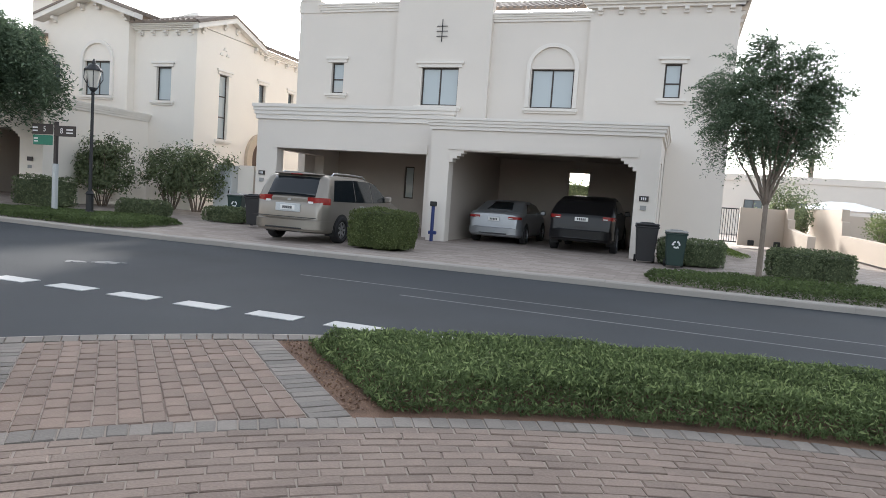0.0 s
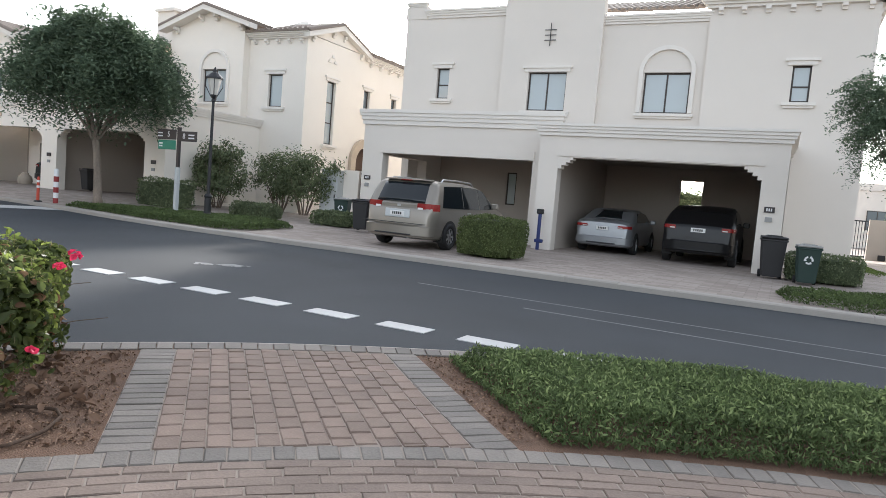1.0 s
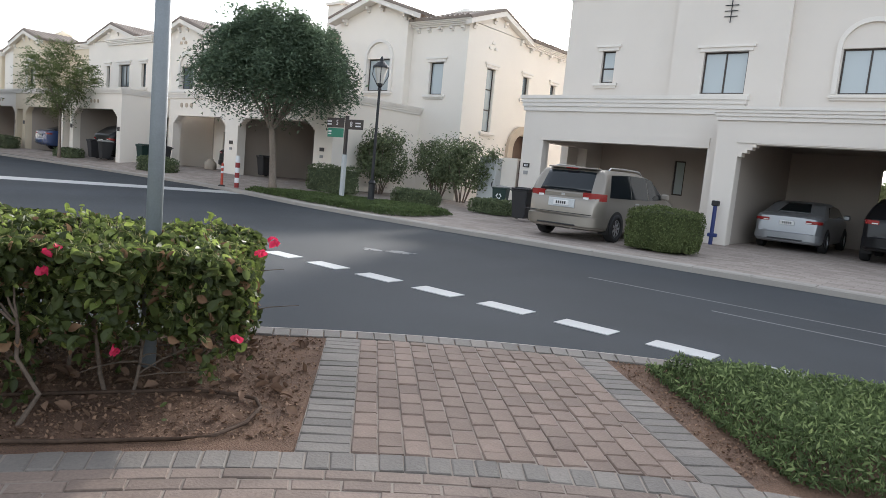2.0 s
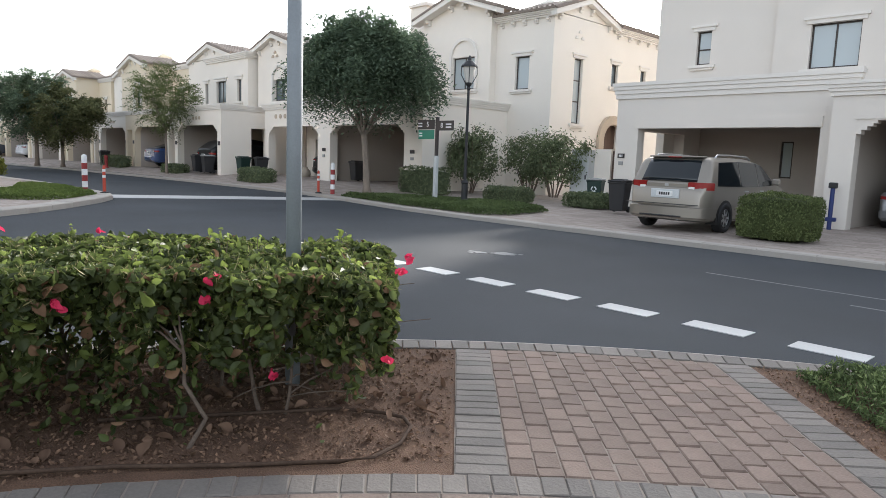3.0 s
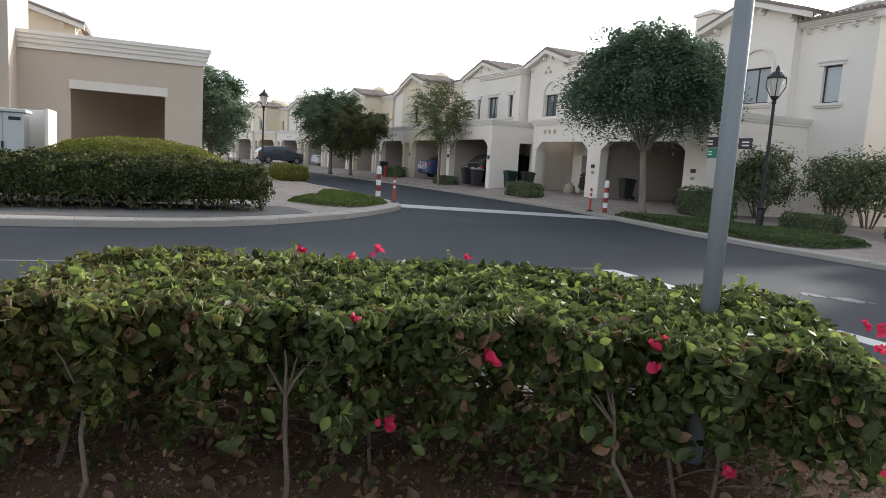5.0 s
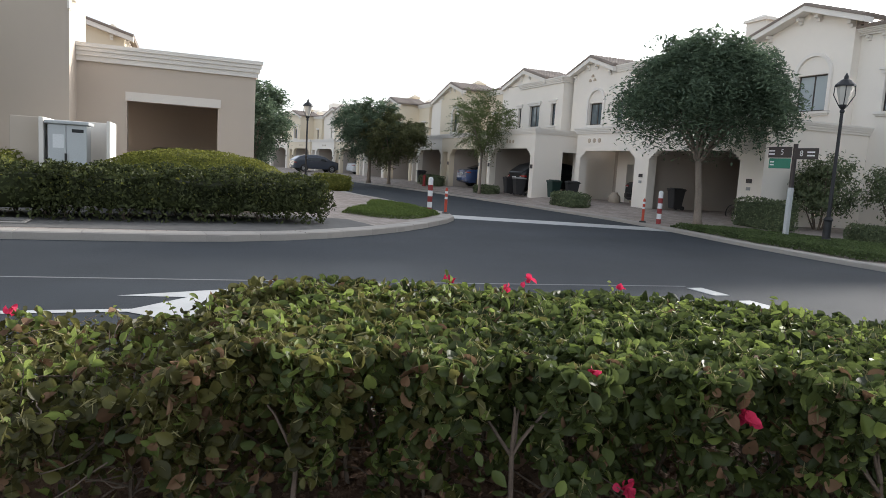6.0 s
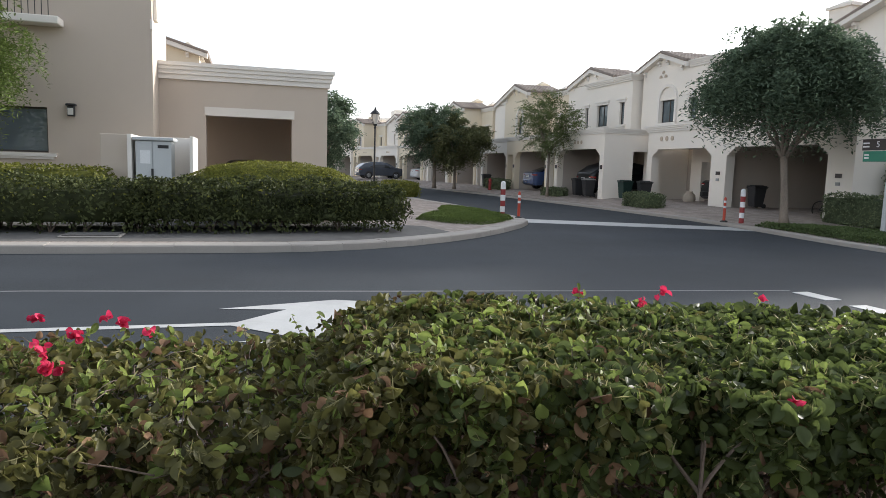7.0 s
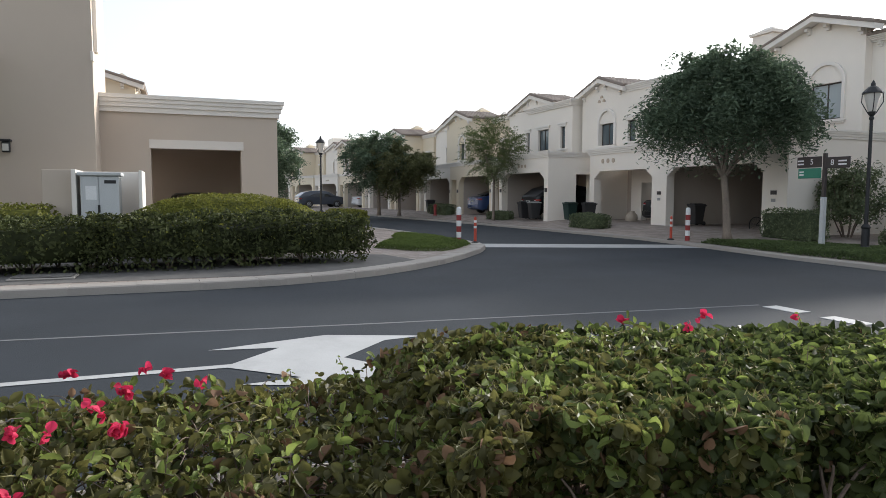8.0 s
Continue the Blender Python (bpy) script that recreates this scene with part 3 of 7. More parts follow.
def chimney(parent, x, y, z0, z1, mat, s=0.5):
    bm = boxed(x - s, x + s, y - s * 0.7, y + s * 0.7, z0, z1)
    box(bm, x - s - 0.1, x + s + 0.1, y - s * 0.7 - 0.1, y + s * 0.7 + 0.1, z1, z1 + 0.12)
    base = [bm.verts.new((x + i * (s + 0.04), y + j * (s * 0.7 + 0.04), z1 + 0.121)) for i, j in ((-1, -1), (1, -1), (1, 1), (-1, 1))]
    ridge = [bm.verts.new((x + i * s * 0.3, y, z1 + 0.36)) for i in (-1, 1)]
    bm.faces.new((base[0], base[1], ridge[1], ridge[0]))
    bm.faces.new((base[1], base[2], ridge[1]))
    bm.faces.new((base[2], base[3], ridge[0], ridge[1]))
    bm.faces.new((base[3], base[0], ridge[0]))
    return part("chimney", bm, mat, parent)


# -- the double house opposite --
A = thing("double_house", "cream stucco semi-detached house with two open carports", "house")
F1, F2, U = ("x", 21.5), ("x", 20.3), ("x", 24.3)
part("carport_wall", wall(bmesh.new(), "x", 21.5, 0.4, -12.25, -5.55, 0, 3.9, [(-11.45, -6.1, -1, 2.62)]), STUCCO_A, A)
part("carport_wall", wall(bmesh.new(), "x", 20.3, 0.4, -5.5, 0.85, 0, 3.5, [(-4.93, 0.28, -1, 2.69)]), STUCCO_A, A)
part("carport_side_wall", wall(bmesh.new(), "y", 0.55, 0.298, 20.7, 26.6, 0, 3.5, [(21.3, 22.3, 0.02, 2.7)]), STUCCO_A, A)
part("carport_side_wall", wall(bmesh.new(), "y", -12.25, 0.4, 21.9, 26.6, 0, 3.9, [(22.5, 25.4, 0.9, 2.62)]), STUCCO_A, A)
part("carport_party_wall", wall(bmesh.new(), "y", -5.5, 0.45, 20.7, 26.6, 0, 3.49), CARPORT_SHADED, A)
part("carport_back_wall", wall(bmesh.new(), "x", 26.6, 0.3, -12.25, 0.85, 0, 3.9, [(-2.46, -1.72, 1.55, 2.55), (-8.9, -8.5, 1.2, 2.45)]), CARPORT_SHADED, A)
# added lining that darkens the side wall's inner face as shade would
part("shaded_lining", boxed(0.49, 0.546, 20.72, 21.28, 0, 2.94), CARPORT_SHADED, A)
part("shaded_lining", boxed(0.49, 0.546, 22.32, 26.58, 0, 2.94), CARPORT_SHADED, A)
part("carport_roof", boxed(-12.24, -5.2, 21.52, 26.6, 3.0, 3.5), CARPORT_SHADED, A)
part("carport_roof", boxed(-5.04, 0.84, 20.7, 26.6, 2.95, 3.2), CARPORT_SHADED, A)
cornice(A, F1, -12.25, -5.35, 4.06, 0.5)
cornice(A, F2, -5.5, 0.85, 3.62, 0.34)
cornice(A, ("y", 0.85), 20.3, 24.3, 3.62, 0.335, 0.155)
part("lintel_band", facebox(bmesh.new(), F1, -11.56, -6.06, -0.05, 0.03, 2.62, 2.90), STUCCO_A, A)
part("lintel_band", facebox(bmesh.new(), F2, -4.98, 0.33, -0.05, 0.03, 2.72, 2.94), STUCCO_A, A)
bracket(A, F2, -4.93, 2.69, 1, STUCCO_A)
bracket(A, F2, 0.28, 2.69, -1, STUCCO_A)
AW = [(-11.12, -10.62, 4.9, 6.0), (-7.47, -6.12, 4.5, 5.8), (-3.62, -2.2, 4.52, 5.8), (0.62, 1.12, 4.9, 5.96)]
part("upper_wall", wall(bmesh.new(), "x", 24.3, 0.35, -12.55, -8.5, 3.4, 7.8, AW[:1]), STUCCO_A, A)
part("upper_wall", wall(bmesh.new(), "x", 24.1, 0.35, -8.5, -5.05, 3.4, 8.35, AW[1:2]), STUCCO_A, A)
part("upper_wall", wall(bmesh.new(), "x", 24.3, 0.35, -5.05, -1.8, 3.2, 7.4, AW[2:3]), STUCCO_A, A)
part("upper_wall", wall(bmesh.new(), "x", 24.18, 0.35, -1.8, 2.65, 3.21, 7.7, AW[3:]), STUCCO_A, A)
part("lower_wall", wall(bmesh.new(), "x", 24.18, 0.35, 0.86, 2.65, 0, 3.21), STUCCO_A, A)
part("upper_side_wall", wall(bmesh.new(), "y", 2.35, 0.298, 24.53, 34, 0, 7.7), STUCCO_A, A)
part("upper_side_wall", wall(bmesh.new(), "y", -12.55, 0.3, 24.65, 34, 0, 7.8), STUCCO_A, A)
part("back_wall", wall(bmesh.new(), "x", 34, 0.3, -12.55, 2.65, 0, 7.7, [(-5.2, -1.6, 0.5, 3.0)]), STUCCO_A, A)
part("pier", boxed(-12.6, -11.7, 24.28, 25.3, 7.8, 8.25), STUCCO_A, A)
cornice(A, U, -12.5, -11.8, 8.4, 0.16, 0.1)
cornice(A, U, -11.6, -8.6, 8.1, 0.3)
cornice(A, ("x", 24.1), -8.45, -5.1, 8.6, 0.3)
cornice(A, U, -5.0, -1.85, 7.62, 0.28)
cornice(A, ("x", 24.18), -1.8, 2.65, 7.98, 0.3, 0.3)
eave_corbels(A, ("x", 24.18), -1.5, 2.4, 7.66, 0.7)
cornice(A, ("y", 2.65), 24.2, 34, 7.98, 0.3, 0.295)
eave_corbels(A, ("y", 2.65), 24.8, 33.5, 7.66, 0.9)
tiled_slope(A, [(-2.1, 23.9, 8.0), (2.95, 23.9, 8.0), (2.95, 29, 9.6), (-2.1, 29, 9.6)])
tiled_slope(A, [(-12.3, 24.9, 7.9), (-2.1, 24.9, 7.9), (-2.1, 29, 9.3), (-12.3, 29, 9.3)])
part("roof_deck", boxed(-12.2, 2.3, 24.7, 33.9, 7.25, 7.4), STUCCO_A, A)
window(A, U, *AW[0], lights=1, cross=(5.4,), glass=PANE_PALE)
window(A, ("x", 24.1), *AW[1], lights=2, glass=PANE_PALE)
window(A, U, *AW[2], lights=2, glass=PANE_PALE, head=False, arch=True)
window(A, ("x", 24.18), *AW[3], lights=1, cross=(5.35,), glass=PANE_PALE)
window(A, ("x", 26.6), -8.9, -8.5, 1.2, 2.45, lights=1, head=False, sill=False, glass=PANE_PALE, inset=0.05)
# iron wall ornament
bm = tube(bmesh.new(), [(-6.8, 24.06, 6.66), (-6.8, 24.06, 7.42)], [0.015, 0.015], 6)
for z in (6.85, 7.02, 7.19):
    tube(bm, [(-7.0, 24.06, z), (-6.6, 24.06, z)], [0.013, 0.013], 6)
part("iron_ornament", bm, IRON, A)
for x, z, y in ((-12.0, 1.75, 21.5), (0.53, 1.66, 20.3)):
    p = part("number_plaque", boxed(x - 0.12, x + 0.12, y - 0.03, y - 0.002, z - 0.07, z + 0.07), SIGN_BROWN, A)
    bm = bmesh.new()
    for k in range(3):
        box(bm, x - 0.07 + 0.05 * k, x - 0.04 + 0.05 * k, y - 0.035, y - 0.03, z - 0.035, z + 0.035)
    part("bars", bm, PRINT_WHITE, p)
    part("doorbell", boxed(x - 0.08, x + 0.08, y - 0.04, y - 0.002, z - 0.3, z - 0.18, 0.008), PLASTIC_GREY, A)
part("meter_hatch", boxed(1.55, 2.3, 24.165, 24.178, 0.85, 1.45), STUCCO_A, A)

# -- the house beyond it, across the drive --
B = thing("gabled_house", "cream stucco house with tiled gables and carport", "house", at=(0, 0, 0.1))
BW1, BW2 = (-22.0, -20.6, 4.4, 5.78), (-18.65, -17.92, 4.3, 5.62)
BF, BG, BS = ("x", 23.4), ("x", 23.75), ("y", -16.75)
part("front_wall", wall(bmesh.new(), "x", 23.4, 0.35, -24.0, -19.75, 0, 7.6, [BW1, (-23.72, -23.3, 4.6, 5.75)]), STUCCO_B, B)
part("front_wall", wall(bmesh.new(), "x", 23.75, 0.35, -19.75, -16.75, 0, 7.2, [BW2]), STUCCO_B, B)
BT = [(25.2, 25.8, 3.0, 5.62), (27.95, 28.45, 4.75, 5.7), (30.35, 30.8, 5.0, 5.7)]
part("side_wall", wall(bmesh.new(), "y", -17.05, 0.3, 24.1, 38, 0, 7.2, [*BT, (27.5, 28.9, -1, 3.1)]), STUCCO_B, B)
part("side_wall", wall(bmesh.new(), "y", -24.0, 0.3, 23.75, 38, 0, 7.4), STUCCO_B, B)
part("back_wall", wall(bmesh.new(), "x", 38, 0.3, -24, -16.75, 0, 7.2), STUCCO_B, B)
gable(B, "x", 23.4, 3.4, -23.8, -19.6, 7.6, 8.27, STUCCO_B, 0.5)
gable(B, "y", -16.75, 2.7, 23.8, 27.75, 7.23, 7.9, STUCCO_B, 0.32)
tiled_slope(B, [(-19.75, 23.4, 7.25), (-16.5, 23.4, 7.25), (-18.5, 25.9, 7.62), (-19.75, 25.9, 7.62)])
tiled_slope(B, [(-16.35, 28.0, 7.2), (-16.35, 38.3, 7.2), (-20, 38.3, 8.4), (-20, 28.0, 8.4)])
cornice(B, BG, -19.75, -16.8, 7.25, 0.22, 0.3)
eave_corbels(B, BG, -19.4, -17.0, 7.0, 0.6)
cornice(B, BS, 28.0, 38, 7.2, 0.22, 0.3)
eave_corbels(B, BS, 28.3, 37.5, 6.96, 0.8)
chimney(B, -25.1, 24.4, 6.5, 8.5, STUCCO_B, 0.56)
chimney(B, -18.8, 26.0, 7.3, 8.0, STUCCO_B, 0.42)
window(B, BF, *BW1, lights=2, head=False, arch=True, glass=PANE_PALE)
window(B, BF, -23.72, -23.3, 4.6, 5.75, lights=1)
window(B, BG, *BW2, lights=1, glass=PANE_PALE)
window(B, BS, *BT[0], lights=1, cross=(3.9, 4.75), glass=PANE_PALE)
window(B, BS, *BT[1], lights=1)
window(B, BS, *BT[2], lights=1)
bm = bmesh.new()
for y, z in ((25.45, 6.6), (25.25, 6.38), (25.65, 6.38)):
    prism(bm, [(y + 0.1 * math.cos(a), z + 0.13 * math.sin(a)) for a in np.linspace(0, math.pi, 7)], -16.76, -16.7, "x")
part("gable_vent", bm, TRIM, B)
# entrance arch on the side
ring = [(28.2 + 1.1 * math.cos(a), 2.4 + 1.1 * math.sin(a)) for a in np.linspace(0, math.pi, 19)]
ring += [(28.2 + 0.72 * math.cos(a), 2.4 + 0.72 * math.sin(a)) for a in np.linspace(math.pi, 0, 19)]
bm = prism(bmesh.new(), ring, -16.77, -16.6, "x")
box(bm, -16.77, -16.6, 27.1, 27.48, 0, 2.4)
box(bm, -16.77, -16.6, 28.92, 29.3, 0, 2.4)
part("entrance_arch", bm, STONE_TAN, B)
part("entrance_door", boxed(-17.04, -17.0, 27.5, 28.9, 0, 3.1), WOOD_GATE, B)
# carport of this house and its neighbour's, one front
CF = ("x", 19.0)
part("carport_wall", wall(bmesh.new(), "x", 19.0, 0.4, -30.7, -18.95, -0.1, 3.5, [(-30.3, -25.95, -1, 2.62), (-25.0, -20.0, -1, 2.62)]), STUCCO_B, B)
part("carport_side_wall", wall(bmesh.new(), "y", -19.25, 0.3, 19.4, 23.75, -0.1, 3.5, [(21.4, 22.5, 0.2, 2.3)]), STUCCO_B, B)
# inner faces below take the stucco with shade in its colour
part("carport_back_wall", wall(bmesh.new(), "x", 24.9, 0.3, -31.0, -19.3, -0.1, 3.4), CARPORT_SHADED, B)
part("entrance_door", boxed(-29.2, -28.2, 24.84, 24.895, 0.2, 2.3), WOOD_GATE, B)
part("carport_party_wall", wall(bmesh.new(), "y", -25.6, 0.25, 19.4, 24.9, -0.1, 3.2), CARPORT_SHADED, B)
part("carport_roof", boxed(-30.7, -19.3, 19.4, 24.9, 2.8, 3.1), CARPORT_SHADED, B)
cornice(B, CF, -30.7, -18.95, 3.72, 0.3)
cornice(B, ("y", -18.95), 19.0, 23.75, 3.72, 0.295, 0.155)
for u, way in ((-30.3, 1), (-25.95, -1), (-25.0, 1), (-20.0, -1)):
    bracket(B, CF, u, 2.62, way, STUCCO_B)
for x in (-19.5, -25.45):
    p = part("number_plaque", boxed(x - 0.12, x + 0.12, 18.97, 18.998, 1.5, 1.64), SIGN_BROWN, B)
    part("doorbell", boxed(x - 0.08, x + 0.08, 18.965, 18.998, 1.25, 1.36), PLASTIC_GREY, B)
# upper storey of the neighbour half, flush over its carport
NB = thing("neighbour_house", "cream stucco townhouse with small tiled gable", "house", "townhouse row", at=(0, 0, 0.1))
NW = [(-30.4, -29.22, 3.88, 4.92), (-28.2, -27.65, 3.95, 4.9)]
NF = ("x", 19.35)
part("front_wall", wall(bmesh.new(), "x", 19.35, 0.3, -32.0, -24.0, 3.5, 6.45, NW), STUCCO_B, NB)
part("side_wall", wall(bmesh.new(), "y", -24.3, 0.3, 19.65, 23.4, 3.5, 6.35), STUCCO_B, NB)
part("side_wall", wall(bmesh.new(), "y", -32.0, 0.3, 19.65, 36, -0.1, 6.35), STUCCO_B, NB)
gable(NB, "x", 19.35, 3.0, -32.0, -28.6, 6.45, 7.0, STUCCO_B, 0.32)
cornice(NB, NF, -28.5, -24.05, 6.5, 0.3, 0.15)
window(NB, NF, *NW[0], lights=2, head=False, arch=True)
window(NB, NF, *NW[1], lights=1)
tiled_slope(NB, [(-28.5, 19.9, 6.4), (-24.0, 19.9, 6.4), (-24.0, 25, 6.95), (-28.5, 25, 6.95)])
bm = bmesh.new()
for x, z in ((-30.3, 6.18), (-30.5, 5.98), (-30.1, 5.98)):
    prism(bm, [(x + 0.1 * math.cos(a), z + 0.13 * math.sin(a)) for a in np.linspace(0, math.pi, 7)], 19.3, 19.36, "y")
part("gable_vent", bm, STONE_TAN, NB)
for k in range(3):
    u = -29.6 + 0.42 * k
    part("wall_roundel", prism(bmesh.new(), [(u + 0.11 * math.cos(a), 3.1 + 0.11 * math.sin(a)) for a in np.linspace(0, 2 * math.pi, 11)[:-1]], 18.97, 19.02, "y"), STONE_TAN, NB)
# inner arch of the porch
bm = wall(bmesh.new(), "x", 21.2, 0.3, -30.3, -27.85, 0, 2.8, [(-29.5, -28.35, -1, 2.1)])
part("porch_wall", bm, STUCCO_B, NB)


# -- row along the side street: one pattern with its storey over the carport --
def row_house(label, forward, tone):
    """Front of the carport at local y = 0, width 6.6, right end at local x = 0; the storey above stands back."""
    h = thing("townhouse", label, "house", "townhouse row")
    cf = ("x", 0.0)
    part("carport_wall", wall(bmesh.new(), "x", 0.0, 0.35, -6.6, 0.0, -0.5, 3.05, [(-5.1, -0.4, -1, 2.3), (-6.35, -5.5, -1, 2.15)]), tone, h)
    part("carport_side_wall", wall(bmesh.new(), "y", -0.3, 0.3, 0.35, 3.2, -0.5, 3.05, [(1.6, 2.8, -1, 2.2)]), tone, h)
    # party wall, back wall and soffit carry interior shade in their colour
    part("carport_party_wall", wall(bmesh.new(), "y", -5.3, 0.2, 0.35, 6, -0.5, 2.6), CARPORT_SHADED, h)
    part("carport_back_wall", wall(bmesh.new(), "x", 5.0, 0.3, -6.6, 0, -0.5, 2.9, [(-6.2, -5.4, 0.0, 2.0)]), CARPORT_SHADED, h)
    part("carport_roof", boxed(-6.6, -0.3, 0.65, 5.0, 2.55, 2.8), CARPORT_SHADED, h)
    cornice(h, cf, -6.6, 0.0, 3.28, 0.26, 0.12)
    cornice(h, ("y", 0.0), 0.0, 3.2, 3.28, 0.255, 0.115)
    for u, way in ((-5.1, 1), (-0.4, -1)):
        bracket(h, cf, u, 2.3, way, tone)
    for k in range(3):
        u = -3.1 + 0.36 * k
        part("wall_roundel", prism(bmesh.new(), [(u + 0.09 * math.cos(a), 2.66 + 0.09 * math.sin(a)) for a in np.linspace(0, 2 * math.pi, 11)[:-1]], -0.03, 0.02, "y"), STONE_TAN, h)
    for x in (-0.2, -5.28):
        part("number_plaque", boxed(x - 0.1, x + 0.1, -0.03, -0.002, 1.3, 1.5), SIGN_BROWN, h)
    part("side_wall", wall(bmesh.new(), "y", -1.5 if forward else -1.22, 0.3, 2.2, 12, 2.8, 5.9), tone, h)
    if forward:
        gf, hole = 0.3, (-5.65, -4.75, 3.45, 4.5)
        part("front_wall", wall(bmesh.new(), "x", gf, 0.3, -8.0, -3.9, 3.05, 6.0, [hole]), tone, h)
        part("bay_side_wall", wall(bmesh.new(), "y", -4.2, 0.3, 0.6, 1.9, 3.05, 6.0), tone, h)
        part("bay_side_wall", wall(bmesh.new(), "y", -8.0, 0.3, 0.6, 1.9, 3.05, 6.0), tone, h)
        window(h, ("x", gf), *hole, lights=2, head=False, arch=True)
        gable(h, "x", gf, 2.4, -7.9, -3.95, 5.95, 6.5, tone, 0.28)
        slit = (-2.8, -2.35, 3.5, 4.5)
        part("front_wall", wall(bmesh.new(), "x", 1.9, 0.3, -3.9, -1.5, 2.8, 5.9, [slit]), tone, h)
        window(h, ("x", 1.9), *slit, lights=1)
        cornice(h, ("x", 1.9), -3.85, -1.3, 6.0, 0.26, 0.16)
        tiled_slope(h, [(-3.85, 1.8, 6.0), (-1.3, 1.8, 6.0), (-1.3, 5, 6.5), (-3.85, 5, 6.5)])
        chimney(h, -8.6, 3.2, 5.7, 7.0, tone, 0.42)
    else:
        holes = [(-5.82, -5.46, 3.6, 4.72), (-4.45, -3.32, 3.62, 4.75), (-2.08, -1.62, 3.62, 4.75)]
        part("front_wall", wall(bmesh.new(), "x", 1.9, 0.3, -8.0, -0.92, 2.8, 6.0, holes), tone, h)
        for hole, k in zip(holes, (1, 2, 1)):
            window(h, ("x", 1.9), *hole, lights=k)
        gable(h, "x", 1.95, 2.2, -7.65, -2.85, 6.05, 6.72, tone, 0.26)
        cornice(h, ("x", 1.9), -5.6, -0.92, 6.05, 0.3, 0.2)
        cornice(h, ("y", -0.92), 1.85, 6, 6.05, 0.295, 0.195)
        chimney(h, -2.6, 5.2, 5.7, 6.9, tone, 0.36)
    part("flat_roof", boxed(-8.0, -1.8, 2.2, 12, 5.6, 5.8), tone, h)
    return h


rowA = row_house("cream stucco townhouse with gable over its carport", False, STUCCO_B)
rowB = row_house("sandy stucco townhouse with gable over its carport", True, STUCCO_SAND)
ROW = [(-31.3, 17.0, 0), (-37.9, 17.1, 0), (-44.5, 17.2, 0), (-51.1, 17.1, 2), (-57.7, 16.8, 4), (-64.2, 16.2, 7), (-70.7, 15.2, 10), (-77.1, 13.9, 12), (-83.5, 12.3, 14)]
rowA.matrix_world = pose(ROW[0][0], ROW[0][1], 0.42, 0, 0, ROW[0][2])
rowB.matrix_world = pose(ROW[1][0], ROW[1][1], 0.42, 0, 0, ROW[1][2])
for i, (x, y, a) in enumerate(ROW[2:]):
    copy_thing(rowB if i % 2 else rowA, pose(x, y, 0.42, 0, 0, a))

# -- beige corner house --
C = thing("beige_house", "beige stucco corner house with a garage opening", "house", at=(0, 0, 0.1))
CC, CT = ("y", -23.9), ("y", -22.6)
part("garage_wall", wall(bmesh.new(), "y", -24.3, 0.4, -2.05, 2.95, 0, 4.1, [(-0.72, 1.85, -1, 2.79)]), STUCCO_BEIGE, C)
part("garage_side_wall", wall(bmesh.new(), "x", 2.55, 0.4, -31, -24.3, 0, 4.1, []), STUCCO_BEIGE, C)
part("garage_back_wall", wall(bmesh.new(), "y", -31, 0.3, -2.05, 2.55, 0, 3.6), STUCCO_BEIGE, C)
part("garage_roof", boxed(-30.7, -24.3, -2.05, 2.55, 3.2, 3.5), STUCCO_BEIGE, C)
cornice(C, CC, -2.05, 2.95, 4.32, 0.5, 0.2)
cornice(C, ("n", 2.95), -31, -23.95, 4.32, 0.495, 0.195)
part("lintel_band", facebox(bmesh.new(), CC, -0.76, 1.92, -0.05, 0.04, 2.79, 3.05), STUCCO_A, C)
cw = [(-8.4, -4.72, 1.5, 2.72), (-9, -4.9, 5.5, 7.0)]
part("main_wall", wall(bmesh.new(), "y", -22.95, 0.35, -16, -2.05, 0, 9.5, cw), STUCCO_BEIGE, C)
part("main_side_wall", wall(bmesh.new(), "x", -2.4, 0.35, -25.6, -22.95, 0, 9.5, []), STUCCO_BEIGE, C)
part("main_back_wall", wall(bmesh.new(), "x", -16.0, 0.35, -25.6, -22.95, 0, 9.5, []), STUCCO_BEIGE, C)
part("main_rear_wall", wall(bmesh.new(), "y", -25.95, 0.35, -16, -2.05, 0, 9.5, []), STUCCO_BEIGE, C)
part("main_roof", boxed(-25.95, -22.6, -16, -2.05, 9.5, 9.7), STUCCO_BEIGE, C)
window(C, CT, *cw[0], lights=3, head=False)
window(C, CT, *cw[1], lights=3, head=False, sill=False)
part("balcony_slab", facebox(bmesh.new(), CT, -9.2, -4.25, -0.02, 0.55, 4.85, 5.05, 0.02), TRIM, C)
rail = part("balcony_rail", facebox(bmesh.new(), CT, -9.1, -4.45, 0.44, 0.48, 5.75, 5.79), IRON, C)
bm = bmesh.new()
for k in range(30):
    y = -9.0 + k * 0.155
    facebox(bm, CT, y, y + 0.018, 0.45, 0.47, 5.05, 5.75)
part("balusters", bm, IRON, rail)
lampw = part("wall_lantern", facebox(bmesh.new(), CT, -4.2, -4.02, 0.05, 0.2, 2.5, 2.78, 0.02), IRON, C)
part("lantern_glass", facebox(bmesh.new(), CT, -4.18, -4.04, 0.2, 0.204, 2.54, 2.72), LAMP_GLASS, lampw)
part("lantern_cap", facebox(bmesh.new(), CT, -4.23, -3.99, 0.0, 0.22, 2.78, 2.84, 0.015), IRON, lampw)
bm = boxed(-22.95, -22.55, -2.09, -2.03, 5.0, 5.25)
box(bm, -23.3, -22.9, -2.05, -1.95, 5.3, 9.3)
part("side_window_trim", bm, TRIM, C)
CB = thing("rear_house", "sandy stucco house with a tiled gable behind the garage", "house", at=(-40, -4.75, 0))
